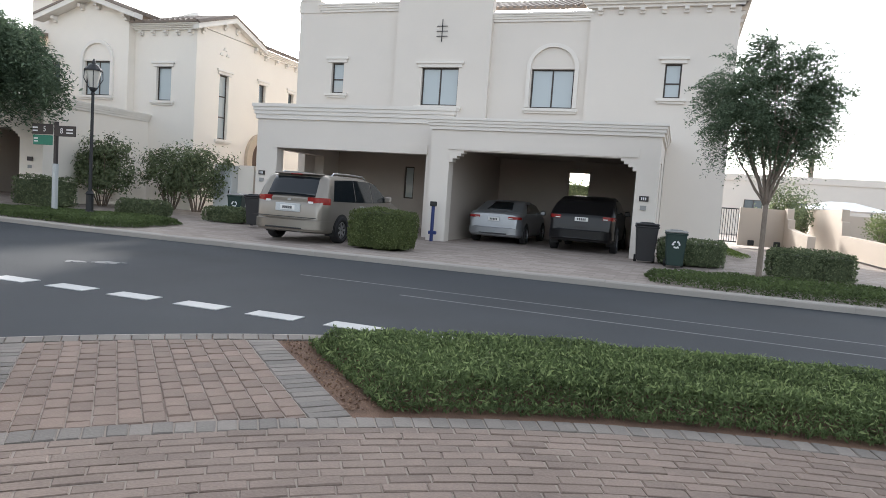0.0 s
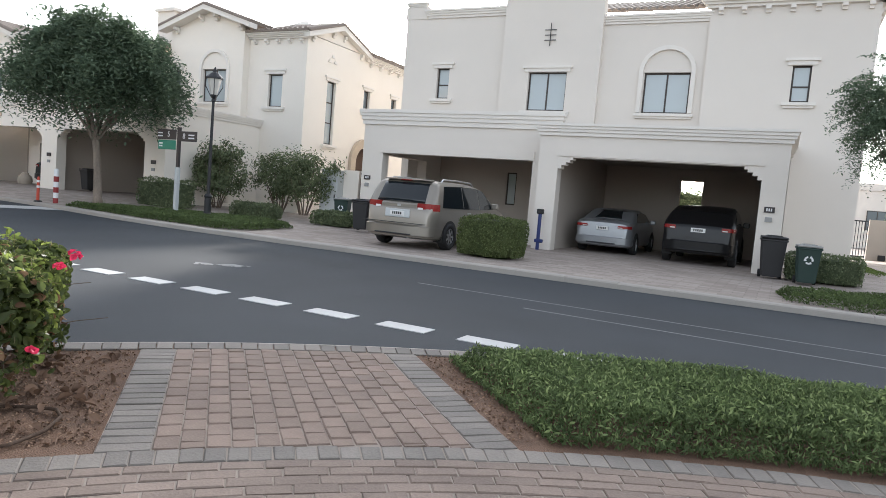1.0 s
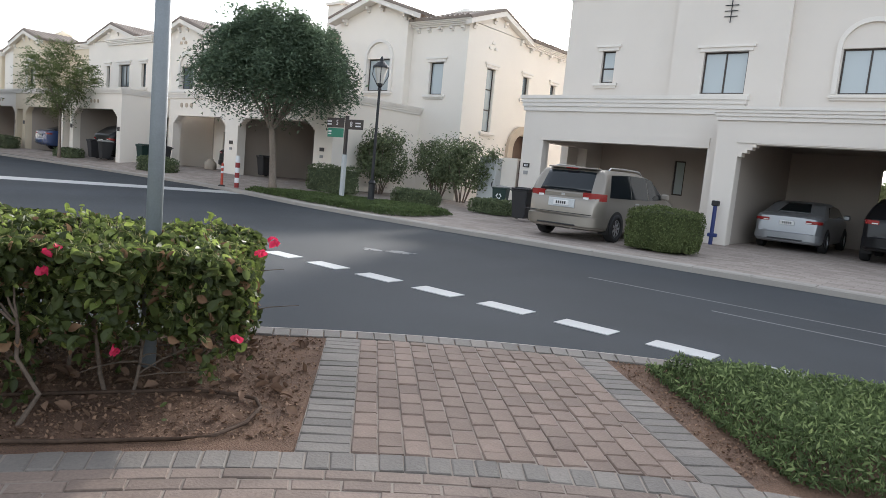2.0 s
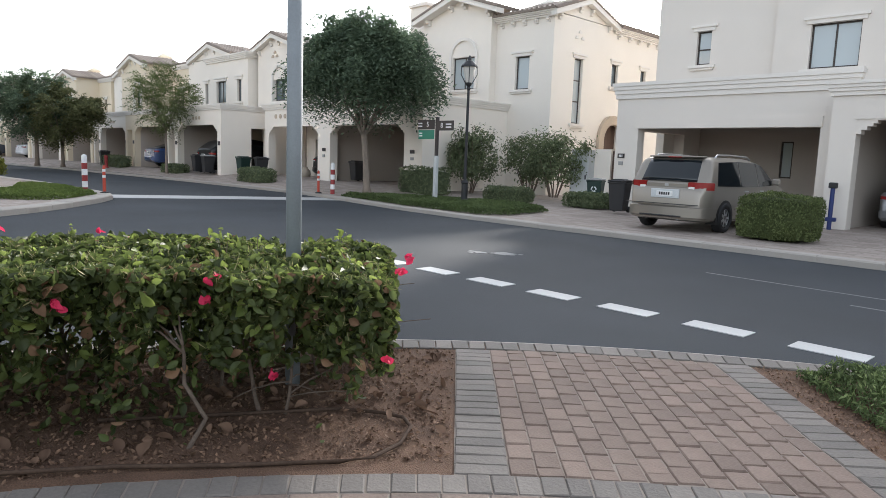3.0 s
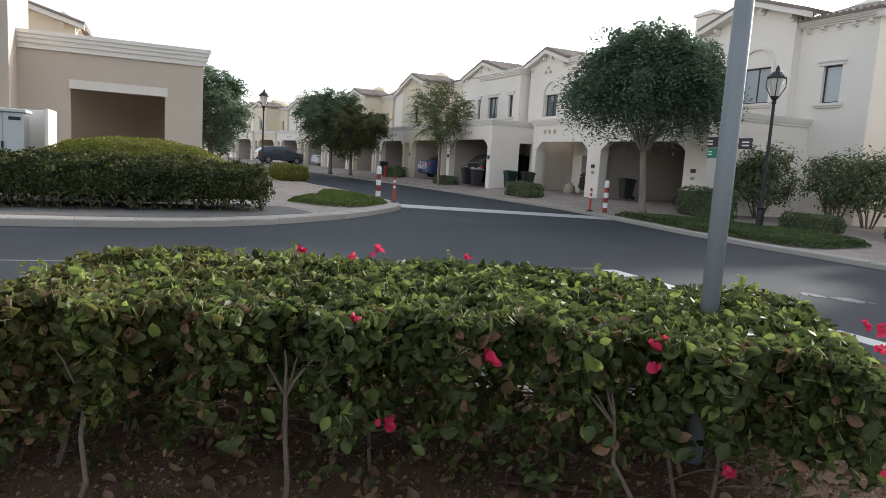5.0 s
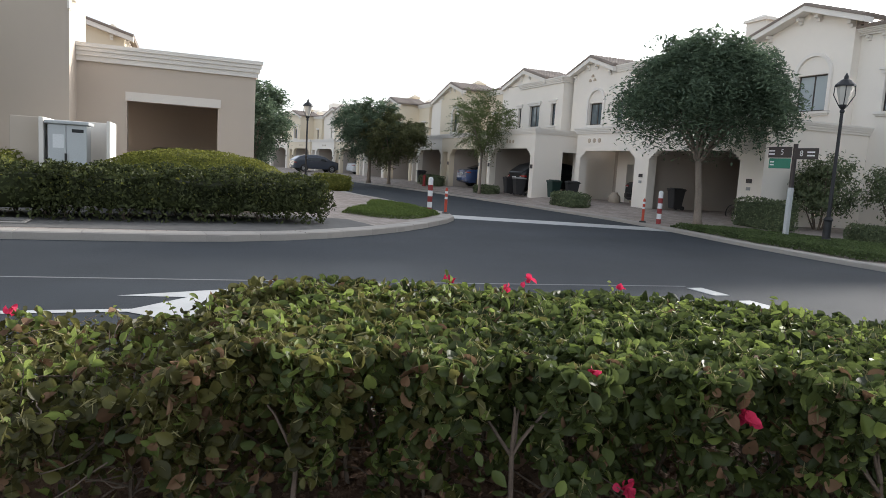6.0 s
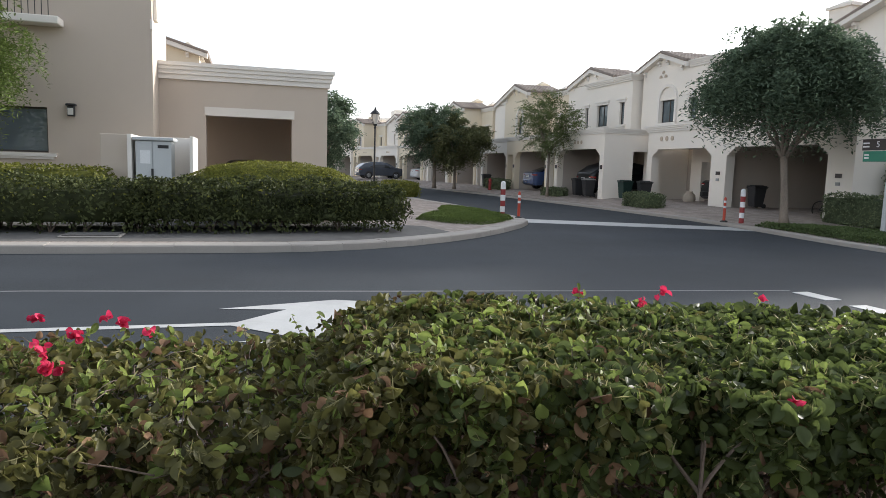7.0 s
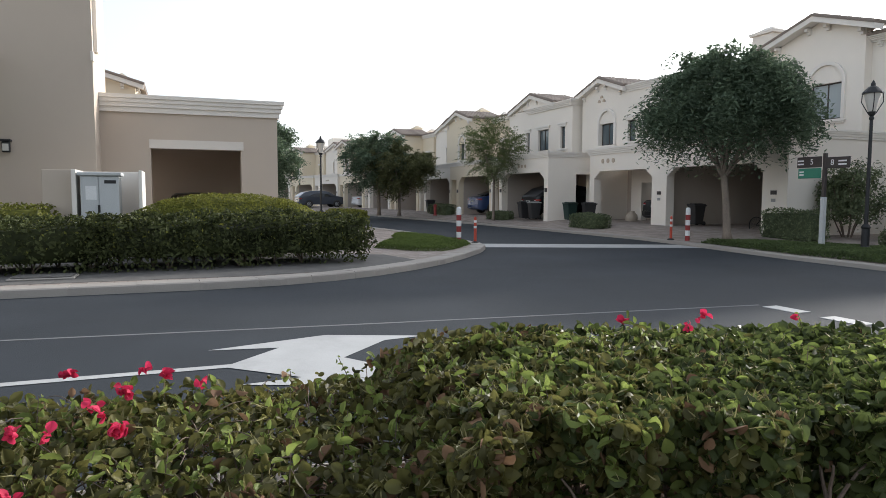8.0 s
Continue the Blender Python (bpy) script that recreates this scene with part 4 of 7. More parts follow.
part("body", boxed(-6, 3, -6, 3, 0, 6.6), STUCCO_SAND, CB)
gable(CB, "y", 3.0, 6, -6, 3, 6.6, 7.9, STUCCO_SAND, 0.38)
eave_corbels(CB, ("n", 3.0), -5, 2.6, 6.5, 0.8)
chimney(CB, 1.2, 2.35, 6.6, 7.05, STUCCO_SAND, 0.36)


# ---- planting ----
def lumpy(name, x0, x1, y0, y1, z0, z1, mat, parent, amp=0.06, round_=0.25, steps=10):
    """The dense twiggy inside of a clipped hedge."""
    bm = bmesh.new()
    bmesh.ops.create_cube(bm, size=2)
    bmesh.ops.subdivide_edges(bm, edges=bm.edges, cuts=steps, use_grid_fill=True)
    for v in bm.verts:
        p = v.co.copy()
        q = p.normalized() * (1.12 - 0.12 * round_)
        p = p.lerp(q, round_)
        w = Vector(((p.x + 1) / 2 * (x1 - x0) + x0, (p.y + 1) / 2 * (y1 - y0) + y0, (p.z + 1) / 2 * (z1 - z0) + z0))
        w += Vector((noise.noise(w * 3), noise.noise(w * 3 + Vector((7, 0, 0))), noise.noise(w * 3 + Vector((0, 9, 0))))) * amp
        w.z = max(w.z, z0)
        v.co = w
    return part(name, bm, mat, parent, smooth=True)


def clipped_hedge(name, label, x0, x1, y0, y1, z0, z1, n, size=0.06, mat=None, round_=0.25, amp=0.05, category="hedge", group="", turn=0, legs=0.0):
    mat = mat or LEAF_CLIPPED
    c = Vector(((x0 + x1) / 2, (y0 + y1) / 2))
    h = thing(name, label, category, group, at=(c.x, c.y, z0), turn=turn)
    hx, hy, hz = (x1 - x0) / 2, (y1 - y0) / 2, z1 - z0
    inset = size * 0.6 + amp * 0.6
    core = lumpy("inner_growth", -hx + inset, hx - inset, -hy + inset, hy - inset, legs, hz - inset, mat, h, amp, round_)
    areas = np.array([4 * hx * hy, 2 * hx * hz, 2 * hx * hz, 2 * hy * hz, 2 * hy * hz])
    face = rng.choice(5, n, p=areas / areas.sum())
    u, v = rng.uniform(-1, 1, n), rng.uniform(-1, 1, n)
    p = np.zeros((n, 3))
    axes = [(0, 1, 2, 1), (0, 2, 1, -1), (0, 2, 1, 1), (1, 2, 0, -1), (1, 2, 0, 1)]
    for k, (a, b, d, s) in enumerate(axes):
        m = face == k
        p[m, a], p[m, b], p[m, d] = u[m], v[m], s
    q = p / np.linalg.norm(p, axis=1)[:, None] * (1.12 - 0.12 * round_)
    nr = p + 0
    for k, (a, b, d, s) in enumerate(axes):
        m = face == k
        nr[m] = 0
        nr[m, d] = s
    p = p * (1 - round_) + q * round_
    p = p * np.array([hx, hy, hz / 2]) + np.array([0, 0, hz / 2])
    off = np.array([noise.noise(Vector(w) * 2.5 + Vector((c.x, c.y, 0))) for w in p])
    p += nr * (off * amp * 1.6 + rng.normal(0, size * 0.35, n))[:, None]
    p[:, 2] = np.maximum(p[:, 2], 0.02)
    if legs:
        keep = (p[:, 2] > legs + 0.25 * off) | (rng.uniform(0, 1, n) < 0.3)
        p, nr = p[keep], nr[keep]
        bm = bmesh.new()
        for k in range(int(hy * 2 / 0.28)):
            y = -hy + 0.2 + 0.28 * k * (2 * hy - 0.4) / (2 * hy)
            x = random.uniform(-0.75, 0.75) * hx
            for _ in range(3):
                branch_to(bm, (x, y, -0.02), (x + random.gauss(0, 0.15), y + random.gauss(0, 0.18), legs + 0.3), 0.016, 0.008, 0.02, 5, 3)
        part("stem_growth", bm, STEM, h)["kind"] = "stuff"
    fresh = (rng.uniform(0, 1, len(p)) < (0.07 if legs else 0.0)) & (p[:, 2] > hz * 0.45)
    leaves("foliage", p[~fresh], nr[~fresh], size, mat, h, spread=0.85, jitter=0.5)
    if legs:
        leaves("young_foliage", p[fresh], nr[fresh], size * 0.8, LEAF_CLIPPED, h, spread=0.85)
    return h


def branch_to(bm, a, b, r0, r1, bend, sides=6, seg=5):
    a, b = Vector(a), Vector(b)
    pts, rad = [], []
    for i in range(seg + 1):
        t = i / seg
        p = a.lerp(b, t) + Vector((0, 0, bend * math.sin(math.pi * t)))
        p += Vector((random.uniform(-1, 1), random.uniform(-1, 1), 0)) * (0.03 * (b - a).length * math.sin(math.pi * t))
        pts.append(p)
        rad.append(r0 + (r1 - r0) * t)
    tube(bm, pts, rad, sides)


def tree(name, label, base, fork, crown, radii, fronds, leaf, mat, trunk_r=0.09, limbs=9, droop=0.5, frond=0.5, per=14, hollow=0.5, lean=(0, 0), slim=0.32, flat=0.0, group="", gather=14):
    """A tree: trunk, forking limbs, and a crown of feathered fronds. Heights are over the base."""
    t = thing(name, label, "tree", group, at=base)
    bm = bmesh.new()
    top = Vector((lean[0], lean[1], fork))
    tube(bm, [(0, 0, -0.1), (lean[0] * 0.1, lean[1] * 0.1, 0.12), (lean[0] * 0.4, lean[1] * 0.4, fork * 0.5), top], [trunk_r * 1.5, trunk_r * 1.1, trunk_r * 0.9, trunk_r * 0.85], 10)
    part("trunk", bm, BARK, t, smooth=True)
    c, r = Vector(crown), Vector(radii)
    bm = bmesh.new()
    tips = []
    for k in range(limbs):
        a = 2 * math.pi * (k + random.uniform(-0.3, 0.3)) / limbs
        e = random.uniform(0.45, 0.8)
        end = c + Vector((math.cos(a) * r.x * e, math.sin(a) * r.y * e, random.uniform(-0.5, 0.35) * r.z))
        mid = top.lerp(end, 0.5) + Vector((0, 0, random.uniform(-0.1, 0.12)))
        branch_to(bm, top - Vector((0, 0, 0.12)), mid, trunk_r * 0.55, trunk_r * 0.33, 0.03)
        branch_to(bm, mid, end, trunk_r * 0.33, trunk_r * 0.12, 0.06)
        for _ in range(4):
            s = mid.lerp(end, random.uniform(0.1, 0.95))
            d = Vector((random.gauss(0, 1), random.gauss(0, 1), random.gauss(0.35, 0.6))).normalized()
            tip = s + Vector((d.x * r.x, d.y * r.y, d.z * r.z)) * random.uniform(0.3, 0.5)
            q = Vector(((tip.x - c.x) / r.x, (tip.y - c.y) / r.y, (tip.z - c.z) / r.z))
            if q.length > 0.92:
                q = q.normalized() * 0.92
                tip = c + Vector((q.x * r.x, q.y * r.y, q.z * r.z))
            branch_to(bm, s, tip, trunk_r * 0.18, trunk_r * 0.05, 0.04, 5, 3)
    part("branching", bm, BARK, t, smooth=True)
    # fronds: rows of leaflets, gathered in clumps
    m = max(20, fronds // gather)
    d = rng.normal(0, 1, (m, 3))
    d /= np.linalg.norm(d, axis=1)[:, None]
    if flat:
        d[:, 2] = np.where(d[:, 2] < 0, d[:, 2] * (1 - flat), d[:, 2])
    d *= (hollow + (1 - hollow) * rng.uniform(0, 1, m) ** 0.6)[:, None] * rng.uniform(0.82, 1.06, m)[:, None]
    clump = np.array(c) + d * np.array(r)
    pick = rng.integers(0, m, fronds)
    start = clump[pick] + rng.normal(0, 1, (fronds, 3)) * np.array(r) * 0.07
    out = d[pick] + rng.normal(0, 0.34, (fronds, 3))
    out[:, 2] += 0.1
    out /= np.linalg.norm(out, axis=1)[:, None]
    k = np.linspace(0, 1, per)[None, :, None]
    line = start[:, None, :] + out[:, None, :] * k * frond
    line[:, :, 2] -= droop * frond * (k[..., 0] ** 2)
    side = np.cross(out, np.array([0, 0, 1.0])) + 1e-6
    side /= np.linalg.norm(side, axis=1)[:, None]
    sgn = np.where(np.arange(per) % 2, 1.0, -1.0)[None, :, None]
    pos = line + side[:, None, :] * sgn * leaf * 0.5
    pos = pos.reshape(-1, 3) + rng.normal(0, leaf * 0.2, (fronds * per, 3))
    nr = np.tile(np.array([[0, 0, 1.0]]), (len(pos), 1))
    leaves("crown", pos, nr, leaf, mat, t, slim=slim, spread=0.55)
    return t


def shrub(name, label, x, y, z, rx, ry, h, n, size, mat, stems=7, category="shrub", group=""):
    s = thing(name, label, category, group, at=(x, y, z))
    bm = bmesh.new()
    for k in range(stems):
        a = 2 * math.pi * k / stems
        branch_to(bm, (math.cos(a) * rx * 0.12, math.sin(a) * ry * 0.12, 0), (math.cos(a) * rx * 0.6, math.sin(a) * ry * 0.6, h * random.uniform(0.5, 0.8)), 0.025, 0.008, 0.05)
    part("stem_growth", bm, STEM, s)["kind"] = "stuff"
    m = 60
    d = rng.normal(0, 1, (m, 3))
    d /= np.linalg.norm(d, axis=1)[:, None]
    d *= rng.uniform(0.35, 0.95, m)[:, None]
    cl = np.array([0, 0, h * 0.58]) + d * np.array([rx, ry, h * 0.42])
    pick = rng.integers(0, m, n)
    out = rng.normal(0, 1, (n, 3))
    pos = cl[pick] + out * np.array([rx, ry, h * 0.5]) * 0.13
    pos[:, 2] = np.maximum(pos[:, 2], 0.05)
    nr = out * 0.5 + d[pick] + np.array([0, 0, 0.5])
    leaves("foliage", pos, nr, size, mat, s, slim=0.5)
    return s


def carpet(name, label, outline, z, tall, n, size, mat, slim=0.4, category="ground cover", upright=False):
    """Low ground cover filling an outline: ONE stuff object of upright small leaves over a dark mat."""
    pts = np.array(outline)
    lo, hi = pts.min(0), pts.max(0)
    got = []
    total = 0
    while total < n:
        q = rng.uniform(lo, hi, (n * 2, 2))
        inside = np.zeros(len(q), bool)
        j = len(pts) - 1
        for i in range(len(pts)):
            a, b = pts[i], pts[j]
            cond = ((a[1] > q[:, 1]) != (b[1] > q[:, 1])) & (q[:, 0] < (b[0] - a[0]) * (q[:, 1] - a[1]) / (b[1] - a[1] + 1e-12) + a[0])
            inside ^= cond
            j = i
        got.append(q[inside])
        total += inside.sum()
    q = np.concatenate(got)[:n]
    # distance to the rim lowers the height
    edge = np.full(n, 9.0)
    for i in range(len(pts)):
        a, b = pts[i], pts[(i + 1) % len(pts)]
        t = np.clip(((q - a) @ (b - a)) / ((b - a) @ (b - a) + 1e-9), 0, 1)
        edge = np.minimum(edge, np.linalg.norm(q - (a + t[:, None] * (b - a)), axis=1))
    bumps = np.array([noise.noise(Vector((p[0] * 2.2, p[1] * 2.2, 0))) for p in q])
    top = tall * np.clip(edge / (tall * 0.9), 0.3, 1) * (1 + 0.22 * bumps)
    zz = z + top * (1 - 0.75 * rng.uniform(0, 1, n) ** 2.2)
    pos = np.c_[q, zz]
    nr = np.tile(np.array([[0, 0, 0.7]]), (n, 1)) + rng.normal(0, 0.4, (n, 3))
    if upright:
        nr = rng.normal(0, 1, (n, 3)) * np.array([1, 1, 0.5]) + np.array([0, 0, 0.35])
    ob = leaves(name, pos, nr, size, mat, slim=slim, spread=0.3 if upright else 0.6, droop=-0.7 if upright else 0, jitter=0.5)
    tagged(ob, label, category, kind="stuff")
    return ob


def polar(c, r, a):
    return (c[0] + r * math.cos(radians(a)), c[1] + r * math.sin(radians(a)))


# ---- the near corner ----
# flowering hedge along the kerb
hedge = thing("bougainvillea_hedge", "leafy green bougainvillea hedge with pink bracts along the kerb", "hedge")
H0, H1 = 141.5, 203.0


def hedge_top(a):
    """Height of the hedge by its angle round the corner."""
    n1 = np.array([noise.noise(Vector((v * 0.16, 0.3, 0))) for v in np.atleast_1d(a)])
    drop = 1 / (1 + np.exp(-(a - 169.9) / 0.45))
    return 0.81 + 0.05 * n1 - 0.2 * drop - 0.1 * np.exp(-(a - H0) / 0.8)


N = 90000
a = H0 + (H1 - H0) * rng.uniform(0, 1, N)
thin = (a > 170.2) & (rng.uniform(0, 1, N) < 0.74)
a = a[~thin]
n = len(a)
kind = rng.choice(5, n, p=[0.50, 0.22, 0.10, 0.14, 0.04])
a[kind == 4] = H0 + np.abs(rng.normal(0, 0.5, (kind == 4).sum()))
inner = 7.2 + 0.1 * np.sin(a * 1.7)
r = inner + (8.82 - inner) * rng.uniform(0, 1, n)
top = hedge_top(a)
ragged = np.array([noise.noise(Vector((x * 0.7, 4.0, 0))) for x in a])
lowz = np.where(a < 160, 0.36, 0.26) + 0.14 * ragged
z = lowz + (top - lowz) * rng.uniform(0, 1, n)
m0 = kind == 0
rough = np.array([noise.noise(Vector((x * 0.55, y * 5, 0))) for x, y in zip(a, r)])
edge = np.minimum((r - inner) / 0.3, (8.82 - r) / 0.3).clip(0, 1)
z[m0] = (top + 0.07 * rough - 0.16 * (1 - edge) ** 2 - np.abs(rng.normal(0, 0.045, n)))[m0]
m1 = kind == 1
z[m1] = (top - (top - lowz) * rng.uniform(0, 1, n) ** 1.9)[m1]
r[m1] = (inner + np.abs(rng.normal(0, 0.07, n)) + 0.14 * rough)[m1]
m2 = kind == 2
r[m2] = 8.82 - np.abs(rng.normal(0, 0.06, n))[m2]
m4 = kind == 4
# gaps in the lower growth
gap = np.array([noise.noise(Vector((x * 1.1, zz * 5, y * 2))) for x, y, zz in zip(a, r, z)])
stay = ~((z < top - 0.2) & (gap > 0.1)) | (kind == 0)
a, r, z, kind, top, m0, m1, m2, m4 = (q[stay] for q in (a, r, z, kind, top, m0, m1, m2, m4))
n = len(a)
ang = np.radians(a)
pos = np.c_[KERB_C.x + r * np.cos(ang), KERB_C.y + r * np.sin(ang), z]
radial = np.c_[np.cos(ang), np.sin(ang), 0 * ang]
nr = np.zeros((n, 3))
nr[m0] = (0, 0, 1.0)
nr[m1] = (-radial * 0.8 + np.array([0, 0, 0.5]))[m1]
nr[m2] = radial[m2]
nr[m4] = (0.6, 0.5, 0.4)
pick = rng.uniform(0, 1, n) + np.where(m0, 0.04, -0.03) - np.where(a > 168, 0.045, 0) + np.array([0.11 * noise.noise(Vector((x * 0.9, y * 4, zz * 3))) for x, y, zz in zip(a, r, z)])
olive = a + rng.normal(0, 3.5, n) > 163.5
for part_name, mat_, sel, size_ in (("foliage", LEAF_HEDGE, (pick > 0.035) & (pick < 0.86) & ~olive, 0.054), ("olive_foliage", LEAF_OLIVE, (pick > 0.035) & (pick < 0.86) & olive, 0.05), ("young_foliage", LEAF_YOUNG, pick >= 0.86, 0.052), ("dry_foliage", LEAF_DRY, pick <= 0.035, 0.055)):
    leaves(part_name, pos[sel], nr[sel], size_, mat_, hedge, slim=0.68, spread=1.15, droop=0.5, oval=True, jitter=0.6, fold=0.5)
shell_ = np.flatnonzero(m0 | m1)
some = rng.choice(shell_, 15000)
leaves("stalk_growth", pos[some] + np.array([0, 0, 0.01]), rng.normal(0, 1, (15000, 3)), 0.055, LEAF_STALK, hedge, slim=0.09, spread=0.5, droop=0.8, jitter=0.6)
# sparse low growth down to the soil, thicker towards the kerb
m = 36000
la = rng.uniform(H0, H1, m)
lr = 8.8 - 1.75 * rng.uniform(0, 1, m) ** 1.7
lz = 0.02 + 0.5 * rng.uniform(0, 1, m)
thick = np.array([noise.noise(Vector((x * 0.8, y * 2.5, zz * 2.5))) for x, y, zz in zip(la, lr, lz)])
sel = thick + 0.5 * (lr - 8.1) + 0.35 * ((la > 149) & (lr < 7.5)) > rng.uniform(-0.15, 0.35, m)
la, lr, lz = la[sel], lr[sel], lz[sel]
low = np.c_[KERB_C.x + lr * np.cos(np.radians(la)), KERB_C.y + lr * np.sin(np.radians(la)), lz]
dead = rng.uniform(0, 1, len(low)) < 0.2
leaves("low_foliage", low[~dead], rng.normal(0, 0.6, ((~dead).sum(), 3)), 0.05, LEAF_HEDGE, hedge, slim=0.55, spread=0.8, droop=0.6, oval=True, jitter=0.6)
leaves("withered_foliage", low[dead], rng.normal(0, 0.6, (dead.sum(), 3)), 0.042, LEAF_DRY, hedge, slim=0.5, spread=0.8, droop=0.8, jitter=0.6, oval=True, fold=0.6)
# sprigs standing out of the top
sp = []
twigs = bmesh.new()
for k in range(190):
    aa = random.uniform(H0 + 1, 196)
    rr = random.uniform(7.4, 8.8)
    b0 = Vector((*polar(KERB_C, rr, aa), float(hedge_top(np.array([aa]))[0]) - 0.05))
    way = Vector((random.gauss(0, 0.4), random.gauss(0, 0.4), 1)).normalized()
    ln = random.uniform(0.05, 0.15)
    tube(twigs, [b0 - way * 0.12, b0 + way * ln], [0.003, 0.0015], 4)
    for i in range(7):
        sp.append(tuple(b0 + way * ln * i / 6 + Vector((random.gauss(0, 0.015), random.gauss(0, 0.015), 0))))
for k in range(420):
    aa = random.uniform(170, 200)
    rr = random.uniform(7.15, 8.75)
    s = Vector((*polar(KERB_C, rr, aa), random.uniform(0.3, 0.56)))
    d = Vector((random.gauss(0, 1), random.gauss(0, 1), random.gauss(0.2, 0.5))).normalized()
    end = s + d * random.uniform(0.15, 0.4)
    end.z = min(end.z, float(hedge_top(np.array([aa]))[0]) + 0.01)
    branch_to(twigs, s, end, 0.0035, 0.0015, random.uniform(-0.05, 0.07), 4, 5)
part("twig_growth", twigs, STEM, hedge, "thin pale bare twigs")["kind"] = "stuff"
sp = np.array(sp)
leaves("sprig_leaves", sp, np.tile([[0, 0, 0.6]], (len(sp), 1)), 0.045, LEAF_YOUNG, hedge, slim=0.58, spread=0.9, oval=True, droop=0.4, fold=0.5, jitter=0.5)
bm = bmesh.new()
for k in range(48):
    aa = H0 + 1 + (H1 - H0 - 2) * (k + random.uniform(-0.3, 0.3)) / 48
    rr = random.uniform(7.45, 8.5)
    foot = Vector((*polar(KERB_C, rr, aa), -0.02))
    head = Vector((*polar(KERB_C, rr + random.uniform(-0.25, 0.2), aa + random.uniform(-1, 1)), random.uniform(0.4, 0.52)))
    branch_to(bm, foot, head, random.uniform(0.008, 0.016), 0.006, 0.02, 6, 5)
    for _ in range(9):
        s = foot.lerp(head, random.uniform(0.2, 0.9))
        end = s + Vector((random.gauss(0, 0.17), random.gauss(0, 0.17), random.uniform(-0.05, 0.24)))
        end.z = min(end.z, 0.56)
        branch_to(bm, s, end, 0.006, 0.002, 0.02, 4, 3)
for x, y, up in ((-2.87, 3.12, 0.46), (-3.07, 3.62, 0.38), (-3.42, 1.96, 0.5), (-3.66, 1.2, 0.45)):
    foot = Vector((x, y, -0.03))
    fork = foot + Vector((random.gauss(-0.06, 0.05), random.gauss(0, 0.06), up))
    knee = foot.lerp(fork, 0.35) + Vector((random.gauss(0, 0.045), random.gauss(0, 0.05), 0))
    tube(bm, [foot, knee, foot.lerp(fork, 0.7), fork], [0.013, 0.011, 0.01, 0.009], 8)
    for _ in range(4):
        branch_to(bm, fork, fork + Vector((random.gauss(-0.08, 0.08), random.gauss(0, 0.09), random.uniform(0.1, 0.2))), 0.008, 0.004, 0.02, 5, 4)
part("stem_growth", bm, STEM, hedge, "twisted brown woody stems")["kind"] = "stuff"
# bract clusters: on the top, on the face, and on the long shoots of the thin stretch
blooms = [(-5.1, 2.34, 0.82, 10), (-4.88, 2.6, 0.8, 8), (-4.98, 2.8, 0.84, 8), (-4.86, 3.38, 0.82, 4), (-4.4, 1.58, 0.8, 6), (-3.36, 2.19, 0.8, 6), (-2.87, 3.25, 0.79, 6), (-2.95, 4.56, 0.8, 5), (-2.64, 4.22, 0.78, 6), (-2.78, 4.4, 0.82, 4)]
blooms += [(-3.11, 2.66, 0.7, 13), (-2.81, 3.21, 0.71, 5), (-2.65, 3.45, 0.35, 7), (-2.33, 3.9, 0.41, 5), (-3.28, 2.33, 0.4, 12)]
blooms += [(-5.51, -0.5, 0.68, 12), (-5.45, -0.15, 0.69, 7), (-5.33, -0.06, 0.68, 10), (-4.96, -0.34, 0.67, 8), (-4.86, -0.29, 0.66, 6), (-5.1, -0.22, 0.68, 16), (-4.6, -0.22, 0.67, 18), (-4.66, -0.56, 0.68, 9), (-4.62, -0.45, 0.67, 7), (-5.15, 0.09, 0.67, 5), (-4.75, -0.2, 0.62, 6), (-4.13, -0.47, 0.66, 10)]
for x, y, z_, cnt in blooms:
    p = np.array([[x, y, z_]]) + rng.normal(0, 1, (cnt, 3)) * np.array([0.013, 0.013, 0.011])
    f = leaves("flower", p, rng.normal(0, 1, (cnt, 3)), 0.038, FLOWER, hedge, slim=0.85, spread=0.5, oval=True, fold=0.5)
    del f["kind"]

# fallen leaves on the bed
q = []
while len(q) < 760:
    aa, rr = random.uniform(138.5, 200), random.uniform(6.95, 8.75)
    x, y = polar(KERB_C, rr, aa)
    if math.hypot(x - WALK_C.x, y - WALK_C.y) > WALK_R + 0.03 and (x + y) * 0.7071 < 1.40:
        q.append((x, y, 0.012 + random.random() * 0.015))
q = np.array(q)
tagged(leaves("fallen_leaves", q, np.tile([[0, 0, 2.0]], (len(q), 1)), 0.062, LEAF_FALLEN, slim=0.7, spread=1.3, jitter=0.6, oval=True, fold=0.5), "brown dry fallen leaves on the soil", "leaf litter", kind="stuff")
chips = []
while len(chips) < 26000:
    aa, rr = random.uniform(70, 200), random.uniform(6.9, 8.8)
    x, y = polar(KERB_C, rr, aa)
    s = (x + y) * 0.7071
    if math.hypot(x - WALK_C.x, y - WALK_C.y) > WALK_R + 0.02 and (s < 1.42 or 3.56 < s < 4.1):
        chips.append((x, y, 0.006))
chips = np.array(chips)
tagged(leaves("soil_crumbs", chips, np.tile([[0, 0, 1.0]], (len(chips), 1)), 0.02, CHIPS, slim=0.6, spread=0.5, jitter=0.6), "loose crumbs and chips of brown soil", "soil", kind="stuff")
